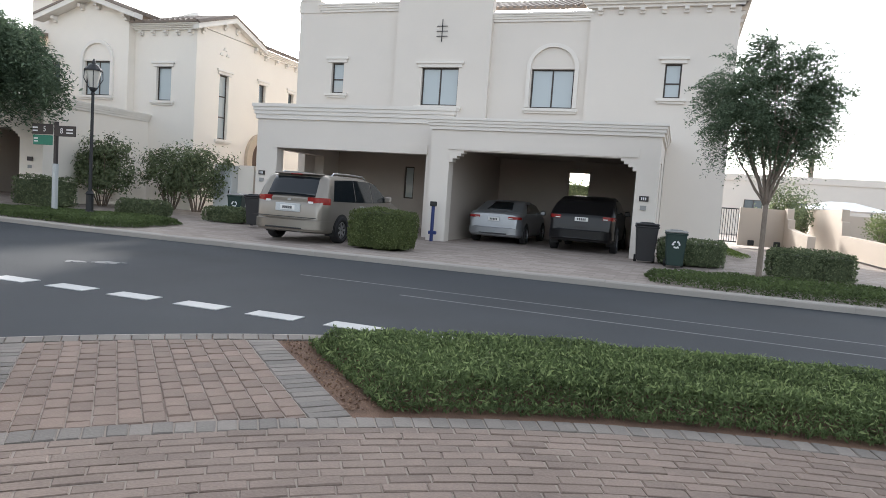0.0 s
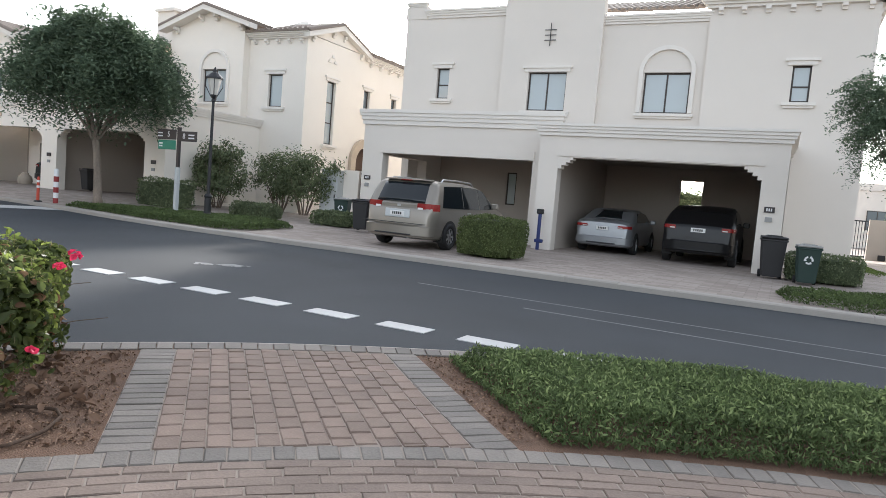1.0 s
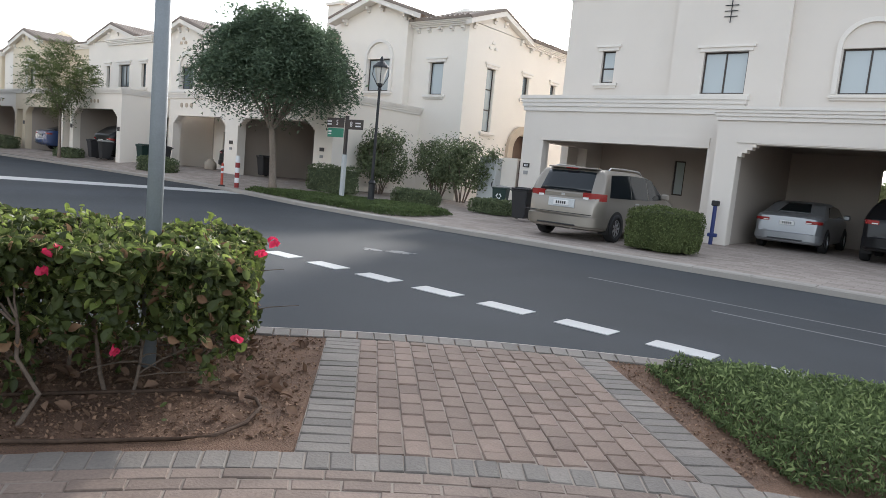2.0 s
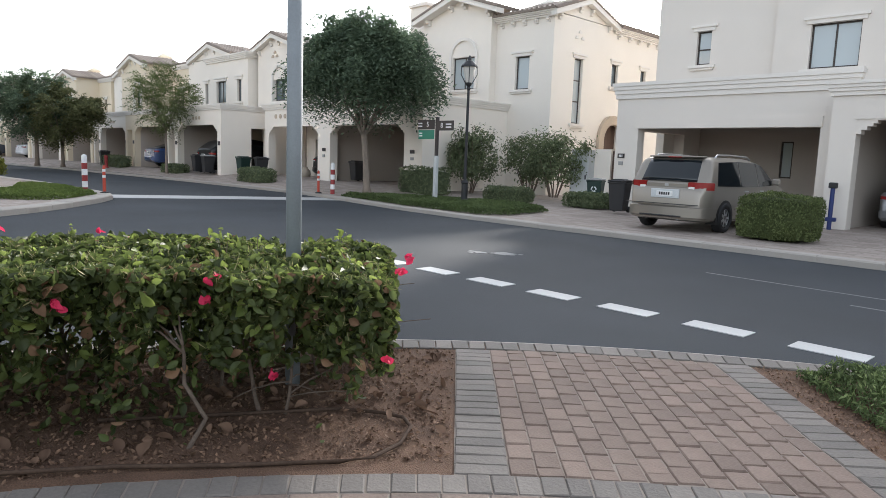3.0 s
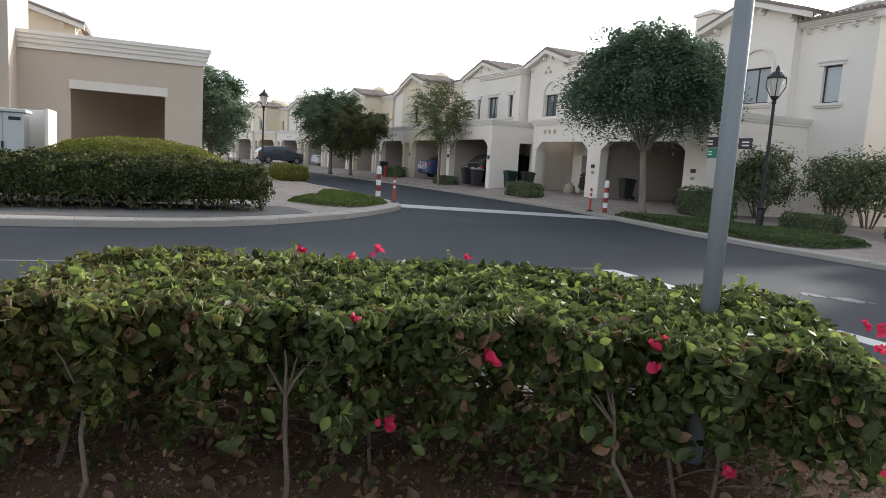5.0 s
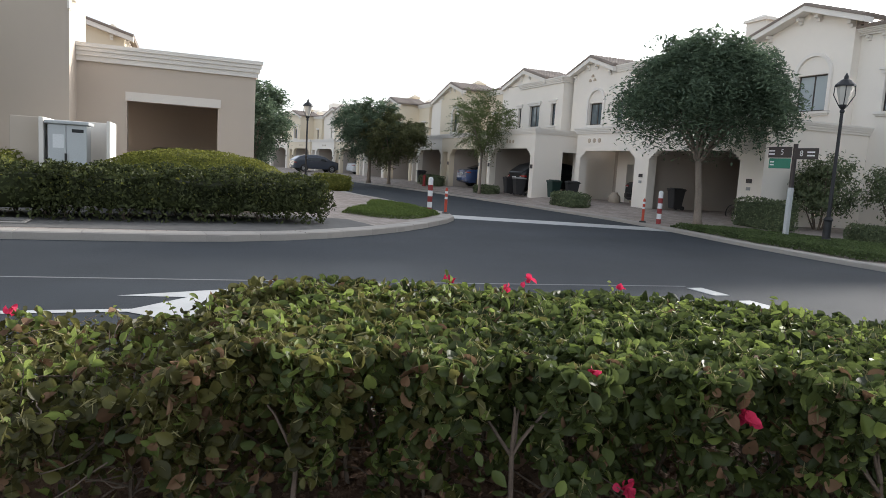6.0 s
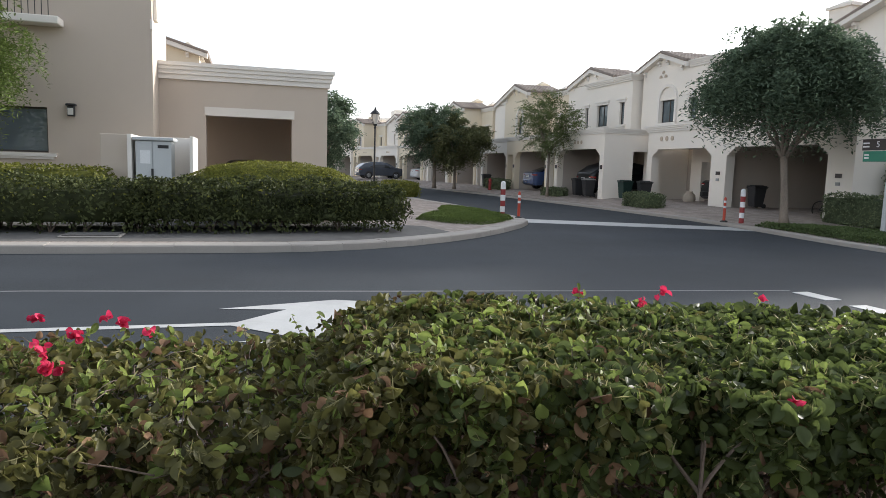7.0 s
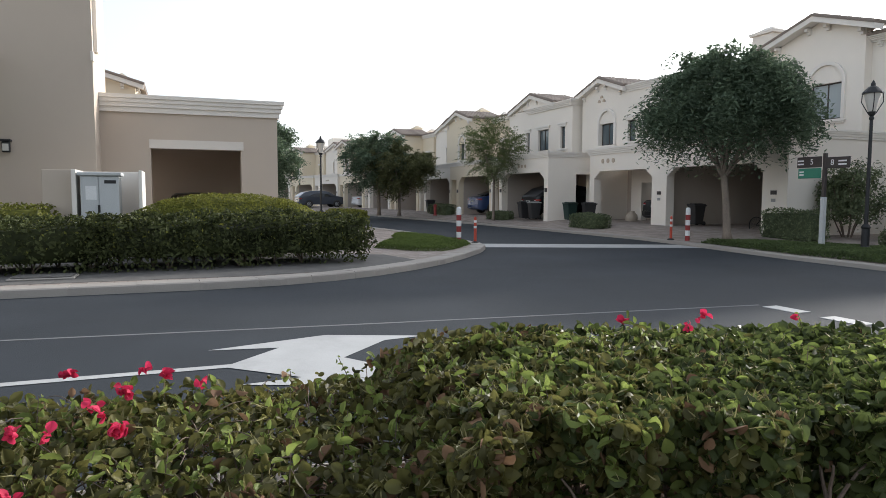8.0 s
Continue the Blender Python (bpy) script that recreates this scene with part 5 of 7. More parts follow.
# drip pipe loop
pts = [(-3.5, 1.0), (-3.25, 1.8), (-3.04, 2.41), (-2.83, 2.79), (-2.56, 3.17), (-2.28, 3.58), (-2.21, 3.72), (-2.23, 3.9), (-2.35, 4.07), (-2.48, 4.13), (-2.62, 4.1), (-2.82, 3.96), (-3.11, 3.44), (-3.4, 2.9)]
tagged(put("drip_pipe", tube(bmesh.new(), [(x, y, 0.022 + 0.01 * math.sin(i)) for i, (x, y) in enumerate(pts)], [0.010] * len(pts), 8), PIPE, smooth=True), "dark brown plastic irrigation pipe lying on the soil", "pipe")

# ground cover bed
inner_arc = [p for p in arc(WALK_C, WALK_R + 0.1, 122, 60, 40) if (p[0] + p[1]) * 0.7071 > 3.66]
outer_arc = [p for p in arc(KERB_C, KERB_R - 0.42, 60, 128, 40) if (p[0] + p[1]) * 0.7071 > 3.66]
carpet("ground_cover", "dense low green ground cover with narrow leaves", inner_arc + [(9, 5.6), (14, 6), (14, 7.9), (9, 7.9)] + outer_arc, 0.0, 0.185, 240000, 0.038, LEAF_COVER, 0.3, upright=True)
carpet("ground_cover_tips", "pale young tips of the narrow-leaved ground cover", inner_arc + [(9, 5.6), (14, 6), (14, 7.9), (9, 7.9)] + outer_arc, 0.03, 0.175, 32000, 0.036, LEAF_COVER_TIP, 0.3, upright=True)

# give-way sign pole
pole = thing("sign_pole", "grey galvanised steel sign pole with a triangular sign", "sign pole", at=(-3.37, 4.0, 0))
part("pole", tube(bmesh.new(), [(0, 0, -0.1), (0, 0, 3.3)], [0.045, 0.045], 20), GALV, pole, smooth=True)
part("pole_cap", lathe(bmesh.new(), [(0.05, 3.3), (0.05, 3.33), (0.03, 3.35)], 16), GALV, pole)
bm = prism(bmesh.new(), [(0, -0.36), (0.42, 0.36), (-0.42, 0.36)], -0.002, 0.002, "y")
sg = part("give_way_plate", bm, SIGN_RED, pole, "red-edged inverted triangle sign")
sg.matrix_local = pose(-0.045, -0.06, 3.08, 0, 0, -40)
bm = prism(bmesh.new(), [(0, -0.24), (0.3, 0.29), (-0.3, 0.29)], -0.006, -0.003, "y")
part("plate_face", bm, PRINT_WHITE, sg)
part("clamp", boxed(-0.07, 0.07, -0.075, 0.07, 3.05, 3.09), GALV, pole)

# ---- the far side of the road ----
# ground-cover verges
carpet("verge_cover", "low green ground cover strip along the kerb", [(0.85, 15.9), (1.1, 14.4), (2.9, 14.05), (30, 14.05), (30, 16.7), (2.6, 16.7)], 0.06, 0.16, 110000, 0.062, LEAF_VERGE, 0.35)
carpet("verge_cover", "low green ground cover strip under the tree and lamp", [(-18.6, 15.1), (-17.3, 16.9), (-13, 17.9), (-11.4, 17.0), (-11.0, 14.9), (-11.5, 14.2), (-14.5, 14.4)], 0.08, 0.15, 42000, 0.07, LEAF_VERGE, 0.35)
carpet("corner_grass", "bright green low grass patch at the corner", [(-19.6, 4.9), (-18.3, 5.6), (-18.0, 6.3), (-18.9, 7.1), (-20.2, 8.0), (-23.5, 8.1), (-25.6, 7.6), (-24.6, 6.9), (-22.4, 6.4), (-21.3, 5.6)], 0.1, 0.12, 22000, 0.07, LEAF_GRASS, 0.3, "grass")

tree("street_tree", "small tree with thin forked trunk and feathery dark leaves", (3.0, 16.2, 0.08), 1.6, (-0.1, 0.1, 3.4), (1.2, 1.15, 1.38), 3300, 0.07, LEAF_TREE, 0.054, 15, droop=0.5, frond=0.42, per=18, hollow=0.22, slim=0.34, flat=0.25, gather=16)
tree("street_tree", "umbrella-shaped tree with dense drooping dark green foliage", (-18.75, 16.3, 0.25), 2.0, (-0.3, 0.1, 4.2), (2.2, 2.1, 1.65), 2700, 0.16, LEAF_TREE, 0.115, 12, droop=0.95, frond=0.95, per=22, hollow=0.5, lean=(-0.25, 0), flat=0.68, slim=0.33, gather=9)
tree("street_tree", "young pale-leaved tree with slender trunk", (-35.2, 15.9, 0.3), 2.2, (0, 0, 3.7), (1.6, 1.5, 1.6), 1050, 0.12, LEAF_PALE, 0.07, 8, droop=0.3, frond=0.55, hollow=0.25, gather=6)
tree("street_tree", "dense dark green street tree beside the drive", (-45.5, 12.4, 0.3), 1.6, (-0.6, 0, 3.6), (2.5, 2.2, 1.8), 2000, 0.16, LEAF_TREE, 0.12, 8, frond=0.6, hollow=0.4, slim=0.4)
tree("street_tree", "rounded olive-green street tree", (-44.5, 13.5, 0.3), 1.5, (0.4, 0, 3.0), (2.4, 2.0, 1.4), 1700, 0.16, LEAF_BROWNISH, 0.1, 8, frond=0.6, hollow=0.4, slim=0.4)
for x, y, c in ((-41, 4.6, 3.6), (-49, 5.0, 3.4), (-56, 4.0, 3.6)):
    tree("street_tree", "dense dark green tree along the side street", (x, y, 0.1), 1.7, (0, 0, c), (1.9, 1.8, 2.2), 1500, 0.17, LEAF_TREE, 0.1, 7, frond=0.6, hollow=0.4, slim=0.42)
tree("garden_tree", "leafy green tree beside the beige house", (-20.2, -6.4, 0.1), 1.8, (0, 0.15, 4.0), (1.6, 1.75, 2.0), 1500, 0.12, LEAF_GRASS, 0.08, 8, frond=0.6, hollow=0.3, droop=0.8)

# clipped bushes by the drives
clipped_hedge("clipped_bush", "green clipped box-shaped bush beside the van", -5.62, -4.2, 15.35, 16.6, 0.05, 0.96, 9000, 0.042, LEAF_BOX, 0.42, 0.05, "bush")
clipped_hedge("clipped_bush", "dark green clipped bush by the pavement", 3.42, 4.3, 18.0, 18.85, 0.1, 0.69, 3500, 0.055, LEAF_SHRUB, 0.25, 0.05, "bush", "bushes by the garden gate")
clipped_hedge("clipped_bush", "dark green clipped bush by the pavement", 4.22, 5.12, 18.2, 19.0, 0.1, 0.68, 3500, 0.055, LEAF_SHRUB, 0.25, 0.05, "bush", "bushes by the garden gate")
clipped_hedge("clipped_bush", "dark green clipped bush behind the bins", 1.0, 2.58, 18.95, 20.0, 0.1, 0.7, 3500, 0.055, LEAF_SHRUB, 0.25, 0.05, "bush")
for x0, x1, y0, y1, h in ((-15.5, -13.9, 18.7, 19.5, 0.32), (-12.8, -11.3, 19.5, 20.3, 0.36), (-19.1, -17.0, 17.9, 18.8, 0.85), (-27.8, -25.6, 16.0, 16.8, 0.5), (-46, -42.5, 16.0, 16.8, 0.7), (-36.8, -34.6, 16.2, 16.9, 0.4)):
    clipped_hedge("clipped_bush", "low dark green clipped bush beside a drive", x0, x1, y0, y1, 0.08 if x0 > -19 else 0.14, 0.15 + h + (0 if x0 > -15 else 0.1), 2600, 0.07, LEAF_SHRUB, 0.28, 0.06, "bush", "bushes along the drives")
shrub("shrub", "leafy green shrub against the carport wall", -17.95, 20.6, 0.2, 1.25, 0.9, 2.5, 5600, 0.12, LEAF_SHRUB)
shrub("shrub", "broad green shrub before the house wall", -16.35, 22.2, 0.2, 1.35, 0.9, 2.25, 4600, 0.12, LEAF_SHRUB, 9)
shrub("shrub", "broad green shrub leaning over the meter cabinet", -14.95, 21.9, 0.2, 1.35, 0.8, 2.4, 4200, 0.12, LEAF_SHRUB, 9)

# corner hedges in front of the beige house
clipped_hedge("boundary_hedge", "long clipped dark green hedge along the kerb", -17.3, -15.4, -16, -1.2, 0.1, 1.03, 19000, 0.08, LEAF_HEDGE_FAR, 0.12, 0.13, legs=0.2)
clipped_hedge("boundary_hedge", "clipped dark green hedge with sparse base at the corner", -17.5, -15.6, -1.75, 3.8, 0.1, 1.04, 19000, 0.08, LEAF_HEDGE_FAR, 0.16, 0.16, turn=6, legs=0.24)
clipped_hedge("mounded_hedge", "rounded mound-shaped clipped yellow-green hedge", -20.9, -17.7, -1.15, 3.45, 0.1, 1.53, 20000, 0.05, LEAF_CLIPPED, 1.0, 0.03)
clipped_hedge("boundary_hedge", "flat-topped clipped hedge under the wall", -20.3, -18.6, -16, -2.5, 0.1, 1.27, 9000, 0.08, LEAF_CLIPPED, 0.12, 0.06)
clipped_hedge("clipped_bush", "low clipped olive hedge at the street side", -36.5, -33.0, 7.0, 8.4, 0.1, 0.8, 3500, 0.08, LEAF_CLIPPED, 0.2, 0.06, "bush")
clipped_hedge("clipped_bush", "low clipped olive hedge at the street side", -31.5, -27.5, 4.2, 5.6, 0.1, 0.8, 3500, 0.08, LEAF_CLIPPED, 0.2, 0.06, "bush")

cover = thing("drain_cover", "flat grey concrete drain cover at the hedge base", "drain cover", at=(-15.0, -2.15, 0.105))
part("frame", boxed(-0.3, 0.3, -0.5, 0.5, 0, 0.03, 0.01), KERB, cover)
part("lid", boxed(-0.25, 0.25, -0.45, 0.45, 0.032, 0.05, 0.01), DUSTY, cover)


# ---- vehicles ----
def wheel(parent, x, y, r, w, side):
    """Tyre and rim; side +1 faces +x."""
    bm = bmesh.new()
    prof = [(r * 0.66, -w / 2), (r * 0.95, -w / 2), (r, -w * 0.36), (r, w * 0.36), (r * 0.95, w / 2), (r * 0.66, w / 2)]
    n = 28
    rings = [[bm.verts.new((x + h, y + q * math.cos(a), r + q * math.sin(a))) for a in (2 * math.pi * k / n for k in range(n))] for q, h in prof]
    for p, s in zip(rings, rings[1:] + rings[:1]):
        for k in range(n):
            bm.faces.new((p[k], p[(k + 1) % n], s[(k + 1) % n], s[k]))
    tyre = part("wheel", bm, RUBBER, parent, "black rubber tyre", smooth=True)
    bm = bmesh.new()
    face = x + side * w * 0.36
    hub = [bm.verts.new((face, y + r * 0.64 * math.cos(a), r + r * 0.64 * math.sin(a))) for a in (2 * math.pi * k / n for k in range(n))]
    inn = [bm.verts.new((face + side * 0.012, y + r * 0.56 * math.cos(a), r + r * 0.56 * math.sin(a))) for a in (2 * math.pi * k / n for k in range(n))]
    back = [bm.verts.new((face - side * 0.07, y + r * 0.52 * math.cos(a), r + r * 0.52 * math.sin(a))) for a in (2 * math.pi * k / n for k in range(n))]
    for a, b in ((hub, inn), (inn, back)):
        for k in range(n):
            bm.faces.new((a[k], a[(k + 1) % n], b[(k + 1) % n], b[k]))
    for k in range(7):
        a = 2 * math.pi * k / 7
        c, s = math.cos(a), math.sin(a)
        pts = [(0.02, -0.035), (r * 0.58, -0.022), (r * 0.58, 0.022), (0.02, 0.035)]
        lo = [bm.verts.new((face - side * 0.03, y + u * c - v * s, r + u * s + v * c)) for u, v in pts]
        hi = [bm.verts.new((face + side * 0.008, y + u * c - v * s, r + u * s + v * c)) for u, v in pts]
        bm.faces.new(hi)
        for i in range(4):
            bm.faces.new((lo[i], lo[(i + 1) % 4], hi[(i + 1) % 4], hi[i]))
    part("rim", bm, ALLOY, tyre)
    bm = bmesh.new()
    disc = [bm.verts.new((face - side * 0.075, y + r * 0.6 * math.cos(a), r + r * 0.6 * math.sin(a))) for a in (2 * math.pi * k / n for k in range(n))]
    bm.faces.new(disc)
    part("brake_disc", bm, PRINT_BLACK, tyre)


def car(name, label, outline, belt, width, tuck, paint, at, turn, wheels, wr, glass_side, rear_glass, lights, plate, rails=False, bumper=None, group="", rear_panel=None):
    """A car with its tail at local y = 0, its nose towards +y. outline: side view (y, z); above the belt the sides lean in."""
    c = thing(name, label, "car", group, at=at, turn=turn)
    w = width / 2
    top = max(z for _, z in outline)

    long_ = max(y for y, _ in outline)
    first = min(range(len(outline)), key=lambda i: outline[i][0])
    last = max(range(len(outline)), key=lambda i: outline[i][0])
    upper = sorted(outline[first:last + 1])
    under = min(z for _, z in outline)

    def lean(z):
        return 1 - tuck * max(0, (z - belt) / (top - belt)) - 0.05 * ((z - 0.72) / 0.5) ** 2 * (z < 0.72)

    def half(y, z):
        """Half width of the body at a place along it and a height."""
        near = max(0, 1 - y / 0.42)
        far = max(0, 1 - (long_ - y) / 1.1)
        return w * lean(z) * (1 - 0.16 * near ** 2.2 - 0.2 * far ** 2)

    def tail(z):
        """How far forward the tail lies at a height."""
        pts = [(q[1], q[0]) for q in upper if q[0] < 1.6]
        return float(np.interp(z, [p[0] for p in pts], [p[1] for p in pts]))
    ys = sorted(set([round(float(v), 3) for v in np.r_[np.linspace(0, 0.12, 7), np.linspace(0.16, 0.8, 12), np.linspace(0.9, long_ - 0.5, 22), np.linspace(long_ - 0.45, long_ - 0.01, 7)]]))
    bm = bmesh.new()
    rings = []
    for y in ys:
        zt = float(np.interp(y, [p[0] for p in upper], [p[1] for p in upper]))
        zb = under + 0.10 * max(0, 1 - y / 0.3) ** 2 + 0.12 * max(0, 1 - (long_ - y) / 0.4) ** 2
        zt = max(zt, zb + 0.1)
        rc = min(0.10, (zt - zb) * 0.4)
        side = [(half(y, z), z) for z in np.linspace(zb + 0.05, zt - rc, 9)]
        xt = half(y, zt)
        for a in np.linspace(0.25, 1, 5) * math.pi / 2:
            side.append((xt - 0.13 * (1 - math.cos(a)), zt - rc + rc * math.sin(a)))
        side += [(xt * 0.6, zt + 0.012), (xt * 0.25, zt + 0.018)]
        side = [(half(y, zb) * 0.5, zb), (half(y, zb) - 0.06, zb + 0.01)] + side
        rings.append([bm.verts.new((x, y, z)) for x, z in side] + [bm.verts.new((-x, y, z)) for x, z in side[::-1]])
    for p, q in zip(rings, rings[1:]):
        for i in range(len(p)):
            bm.faces.new((p[i], p[(i + 1) % len(p)], q[(i + 1) % len(p)], q[i]))
    bm.faces.new(rings[0])
    bm.faces.new(rings[-1][::-1])
    shell = part("body", bm, paint, c, smooth=True)
    shell.data.set_sharp_from_angle(angle=radians(50))
    # side glass on both sides
    for s in (-1, 1):
        for poly in glass_side:
            bm = bmesh.new()
            lo = [bm.verts.new((s * (half(y, z) - 0.01), y, z)) for y, z in poly]
            hi = [bm.verts.new((s * (half(y, z) + 0.008), y, z)) for y, z in poly]
            bm.faces.new(hi)
            for i in range(len(poly)):
                bm.faces.new((lo[i], lo[(i + 1) % len(poly)], hi[(i + 1) % len(poly)], hi[i]))
            part("side_window", bm, CAR_GLASS, c)
    (y0, z0), (y1, z1), share = rear_glass
    bm = bmesh.new()
    grid = []
    for z in np.linspace(z0, z1, 6):
        wide = w * share * lean(z)
        yt = y0 + (y1 - y0) * (z - z0) / (z1 - z0)
        grid.append([bm.verts.new((wide * s, yt - 0.02 + 0.10 * abs(s) ** 6, z + 0.012 * (1 - s * s))) for s in np.linspace(-1, 1, 13)])
    for p, q in zip(grid, grid[1:]):
        for i in range(12):
            bm.faces.new((p[i], p[i + 1], q[i + 1], q[i]))
    edge = bmesh.ops.extrude_face_region(bm, geom=list(bm.faces))
    for v in edge["geom"]:
        if isinstance(v, bmesh.types.BMVert):
            v.co.y += 0.05
    part("rear_window", bm, CAR_GLASS, c, smooth=True)
    lx, ly, lz0, lz1, wrap = lights
    for s in (-1, 1):
        yt = tail((lz0 + lz1) / 2)
        plan = [(lx, yt - 0.03), (w * 0.74, yt - 0.026), (w * 0.87, yt - 0.005), (w * 0.935, yt + 0.045), (w * 0.97, yt + 0.12), (half(wrap, lz0) + 0.012, wrap), (half(wrap, lz0) - 0.04, wrap), (w * 0.8, yt + 0.14), (lx, yt + 0.06)]
        bm = prism(bmesh.new(), [(s * x, y) for x, y in plan], lz0, lz1)
        bmesh.ops.recalc_face_normals(bm, faces=bm.faces)
        bmesh.ops.bevel(bm, geom=list(bm.edges), offset=0.012, segments=2, affect="EDGES")
        lamp = part("tail_light", bm, TAIL_RED, c, "red tail light wrapping the corner")
        a, b = sorted((s * (lx + 0.02), s * (lx + 0.16)))
        part("reversing_lens", boxed(a, b, yt - 0.036, yt, lz0 + 0.015, lz0 + (lz1 - lz0) * 0.42, 0.005), PLATE, lamp)
    if bumper:
        bz0, bz1, out = bumper
        plan = [(w * 1.0, 0.55), (w * 1.0, 0.3), (w * 0.95, 0.1), (w * 0.84, -out * 0.45), (w * 0.55, -out)]
        plan = [(x * k, y) for k in (1, -1) for x, y in (plan if k == 1 else plan[::-1])]
        bm = prism(bmesh.new(), plan, bz0, bz1)
        bmesh.ops.recalc_face_normals(bm, faces=bm.faces)
        bmesh.ops.bevel(bm, geom=[e for e in bm.edges if abs(e.verts[0].co.z - e.verts[1].co.z) < 0.01], offset=0.05, segments=3, affect="EDGES")
        part("bumper", bm, paint, c, smooth=True).data.set_sharp_from_angle(angle=radians(50))
        part("bumper_step", boxed(-w * 0.52, w * 0.52, -out - 0.012, 0.0, bz0 + 0.05, bz0 + 0.085, 0.01), PLASTIC_BLACK, c)
    if rear_panel:
        yt = tail(sum(rear_panel) / 2)
        part("tailgate_trim", boxed(-lx, lx, yt - 0.035, yt + 0.05, rear_panel[0], rear_panel[1], 0.012), paint, c, "bright tailgate strip")
        part("badge", boxed(-0.05, 0.05, yt - 0.04, yt, rear_panel[0] + 0.03, rear_panel[1] - 0.02, 0.008), ALLOY, c)
        part("exhaust_pipe", tube(bmesh.new(), [(0.35, -0.04, 0.3), (0.35, 0.35, 0.3)], [0.03, 0.03], 12), ALLOY, c)
        part("rear_spoiler", boxed(-w * 0.66, w * 0.66, 0.34, 0.62, 1.695, 1.735, 0.018), paint, c)
        part("brake_light", boxed(-0.16, 0.16, 0.325, 0.4, 1.69, 1.715, 0.005), TAIL_RED, c)
    px, py, pz = plate
    pl = part("number_plate", boxed(px - 0.2, px + 0.2, py - 0.025, py, pz - 0.06, pz + 0.06, 0.006), PLATE, c)
    bm = bmesh.new()
    for k in range(5):
        box(bm, px - 0.13 + 0.055 * k, px - 0.095 + 0.055 * k, py - 0.029, py - 0.025, pz - 0.03, pz + 0.035)
    part("bars", bm, PRINT_BLACK, pl)
    for yy in wheels:
        for s in (-1, 1):
            wheel(c, s * (w - 0.07), yy, wr, 0.21, s)
            arch = [(yy + (wr + 0.07) * math.cos(a), wr + (wr + 0.07) * math.sin(a)) for a in np.linspace(math.pi * 1.12, -math.pi * 0.12, 15)]
            part("wheel_arch", prism(bmesh.new(), arch, *sorted((s * (w - 0.25), s * (w + 0.004))), "x"), PRINT_BLACK, c)
    if rails:
        for s in (-1, 1):
            x = s * w * (1 - tuck) * 0.88
            part("roof_rail", tube(bmesh.new(), [(x, 0.75, top - 0.05), (x, 0.9, top + 0.05), (x, 1.6, top + 0.065), (x, 2.5, top + 0.05), (x, 2.7, top - 0.03)], [0.02] * 5, 8), ALLOY, c, smooth=True)
    for s in (-1, 1):
        a, b = sorted((s * (w + 0.0), s * (w + 0.2)))
        my = max(y for poly in glass_side for y, _ in poly) - 0.25
        part("door_mirror", boxed(a, b, my, my + 0.1, belt + 0.02, belt + 0.18, 0.03), paint, c)
    return c


VAN = [(0.06, 0.32), (0.0, 0.5), (0.02, 0.92), (0.12, 1.12), (0.42, 1.66), (0.6, 1.71), (2.4, 1.72), (3.1, 1.62), (3.95, 1.14), (4.85, 0.95), (5.05, 0.72), (5.08, 0.32), (4.9, 0.24), (0.3, 0.24)]
van = car("minivan", "champagne silver minivan parked on the drive, tail outward", VAN, 1.08, 1.94, 0.16, VAN_PAINT, (-7.08, 15.35, 0.06), 0, (0.98, 4.05), 0.34,
    [[(0.5, 1.07), (0.72, 1.6), (1.7, 1.64), (1.7, 1.06)], [(1.74, 1.06), (1.74, 1.64), (2.68, 1.63), (2.72, 1.06)], [(2.76, 1.06), (2.72, 1.62), (3.05, 1.57), (3.75, 1.1)]],
    ((0.125, 1.14), (0.39, 1.63), 0.9), (0.5, 0.06, 0.96, 1.14, 0.36), (0, 0.0, 0.86), True, (0.30, 0.62, 0.17), rear_panel=(1.0, 1.11))
for side_ in (-1, 1):
    part("side_moulding", boxed(*sorted((side_ * 0.955, side_ * 0.985)), 1.5, 3.55, 0.52, 0.58, 0.008), VAN_PAINT, van)
    for y_ in (1.95, 2.85):
        part("door_handle", boxed(*sorted((side_ * 0.955, side_ * 0.995)), y_, y_ + 0.2, 0.93, 0.965, 0.008), ALLOY, van)
part("plate_recess", boxed(-0.34, 0.34, -0.012, 0.03, 0.76, 0.965, 0.01), CABINET_GREY, van, "pale recessed plate panel")
part("tailgate_groove", boxed(-0.86, 0.86, -0.19, -0.12, 0.63, 0.645), PRINT_BLACK, van)
part("rear_wiper", boxed(-0.28, 0.3, 0.1, 0.125, 1.155, 1.175), PRINT_BLACK, van)
van.scale = (0.95, 0.95, 0.93)
SEDAN = [(0.06, 0.3), (0.0, 0.5), (0.04, 0.98), (0.2, 1.06), (0.62, 1.08), (1.5, 1.42), (2.3, 1.47), (3.0, 1.4), (3.75, 1.02), (4.75, 0.85), (4.93, 0.6), (4.9, 0.26), (0.3, 0.22)]
silver = car("sedan", "silver sedan parked inside the dark carport", SEDAN, 0.98, 1.87, 0.2, SILVER_PAINT, (-3.8, 21.5, 0.06), 0, (1.0, 3.95), 0.33,
    [[(1.0, 1.05), (1.55, 1.36), (2.3, 1.4), (3.0, 1.34), (3.5, 1.05)]], ((0.72, 1.12), (1.45, 1.4), 0.82), (0.5, 0.03, 0.84, 0.93, 0.25), (0, 0.0, 0.82), False, (0.28, 0.58, 0.06))
silver.scale = (0.88, 0.9, 0.9)
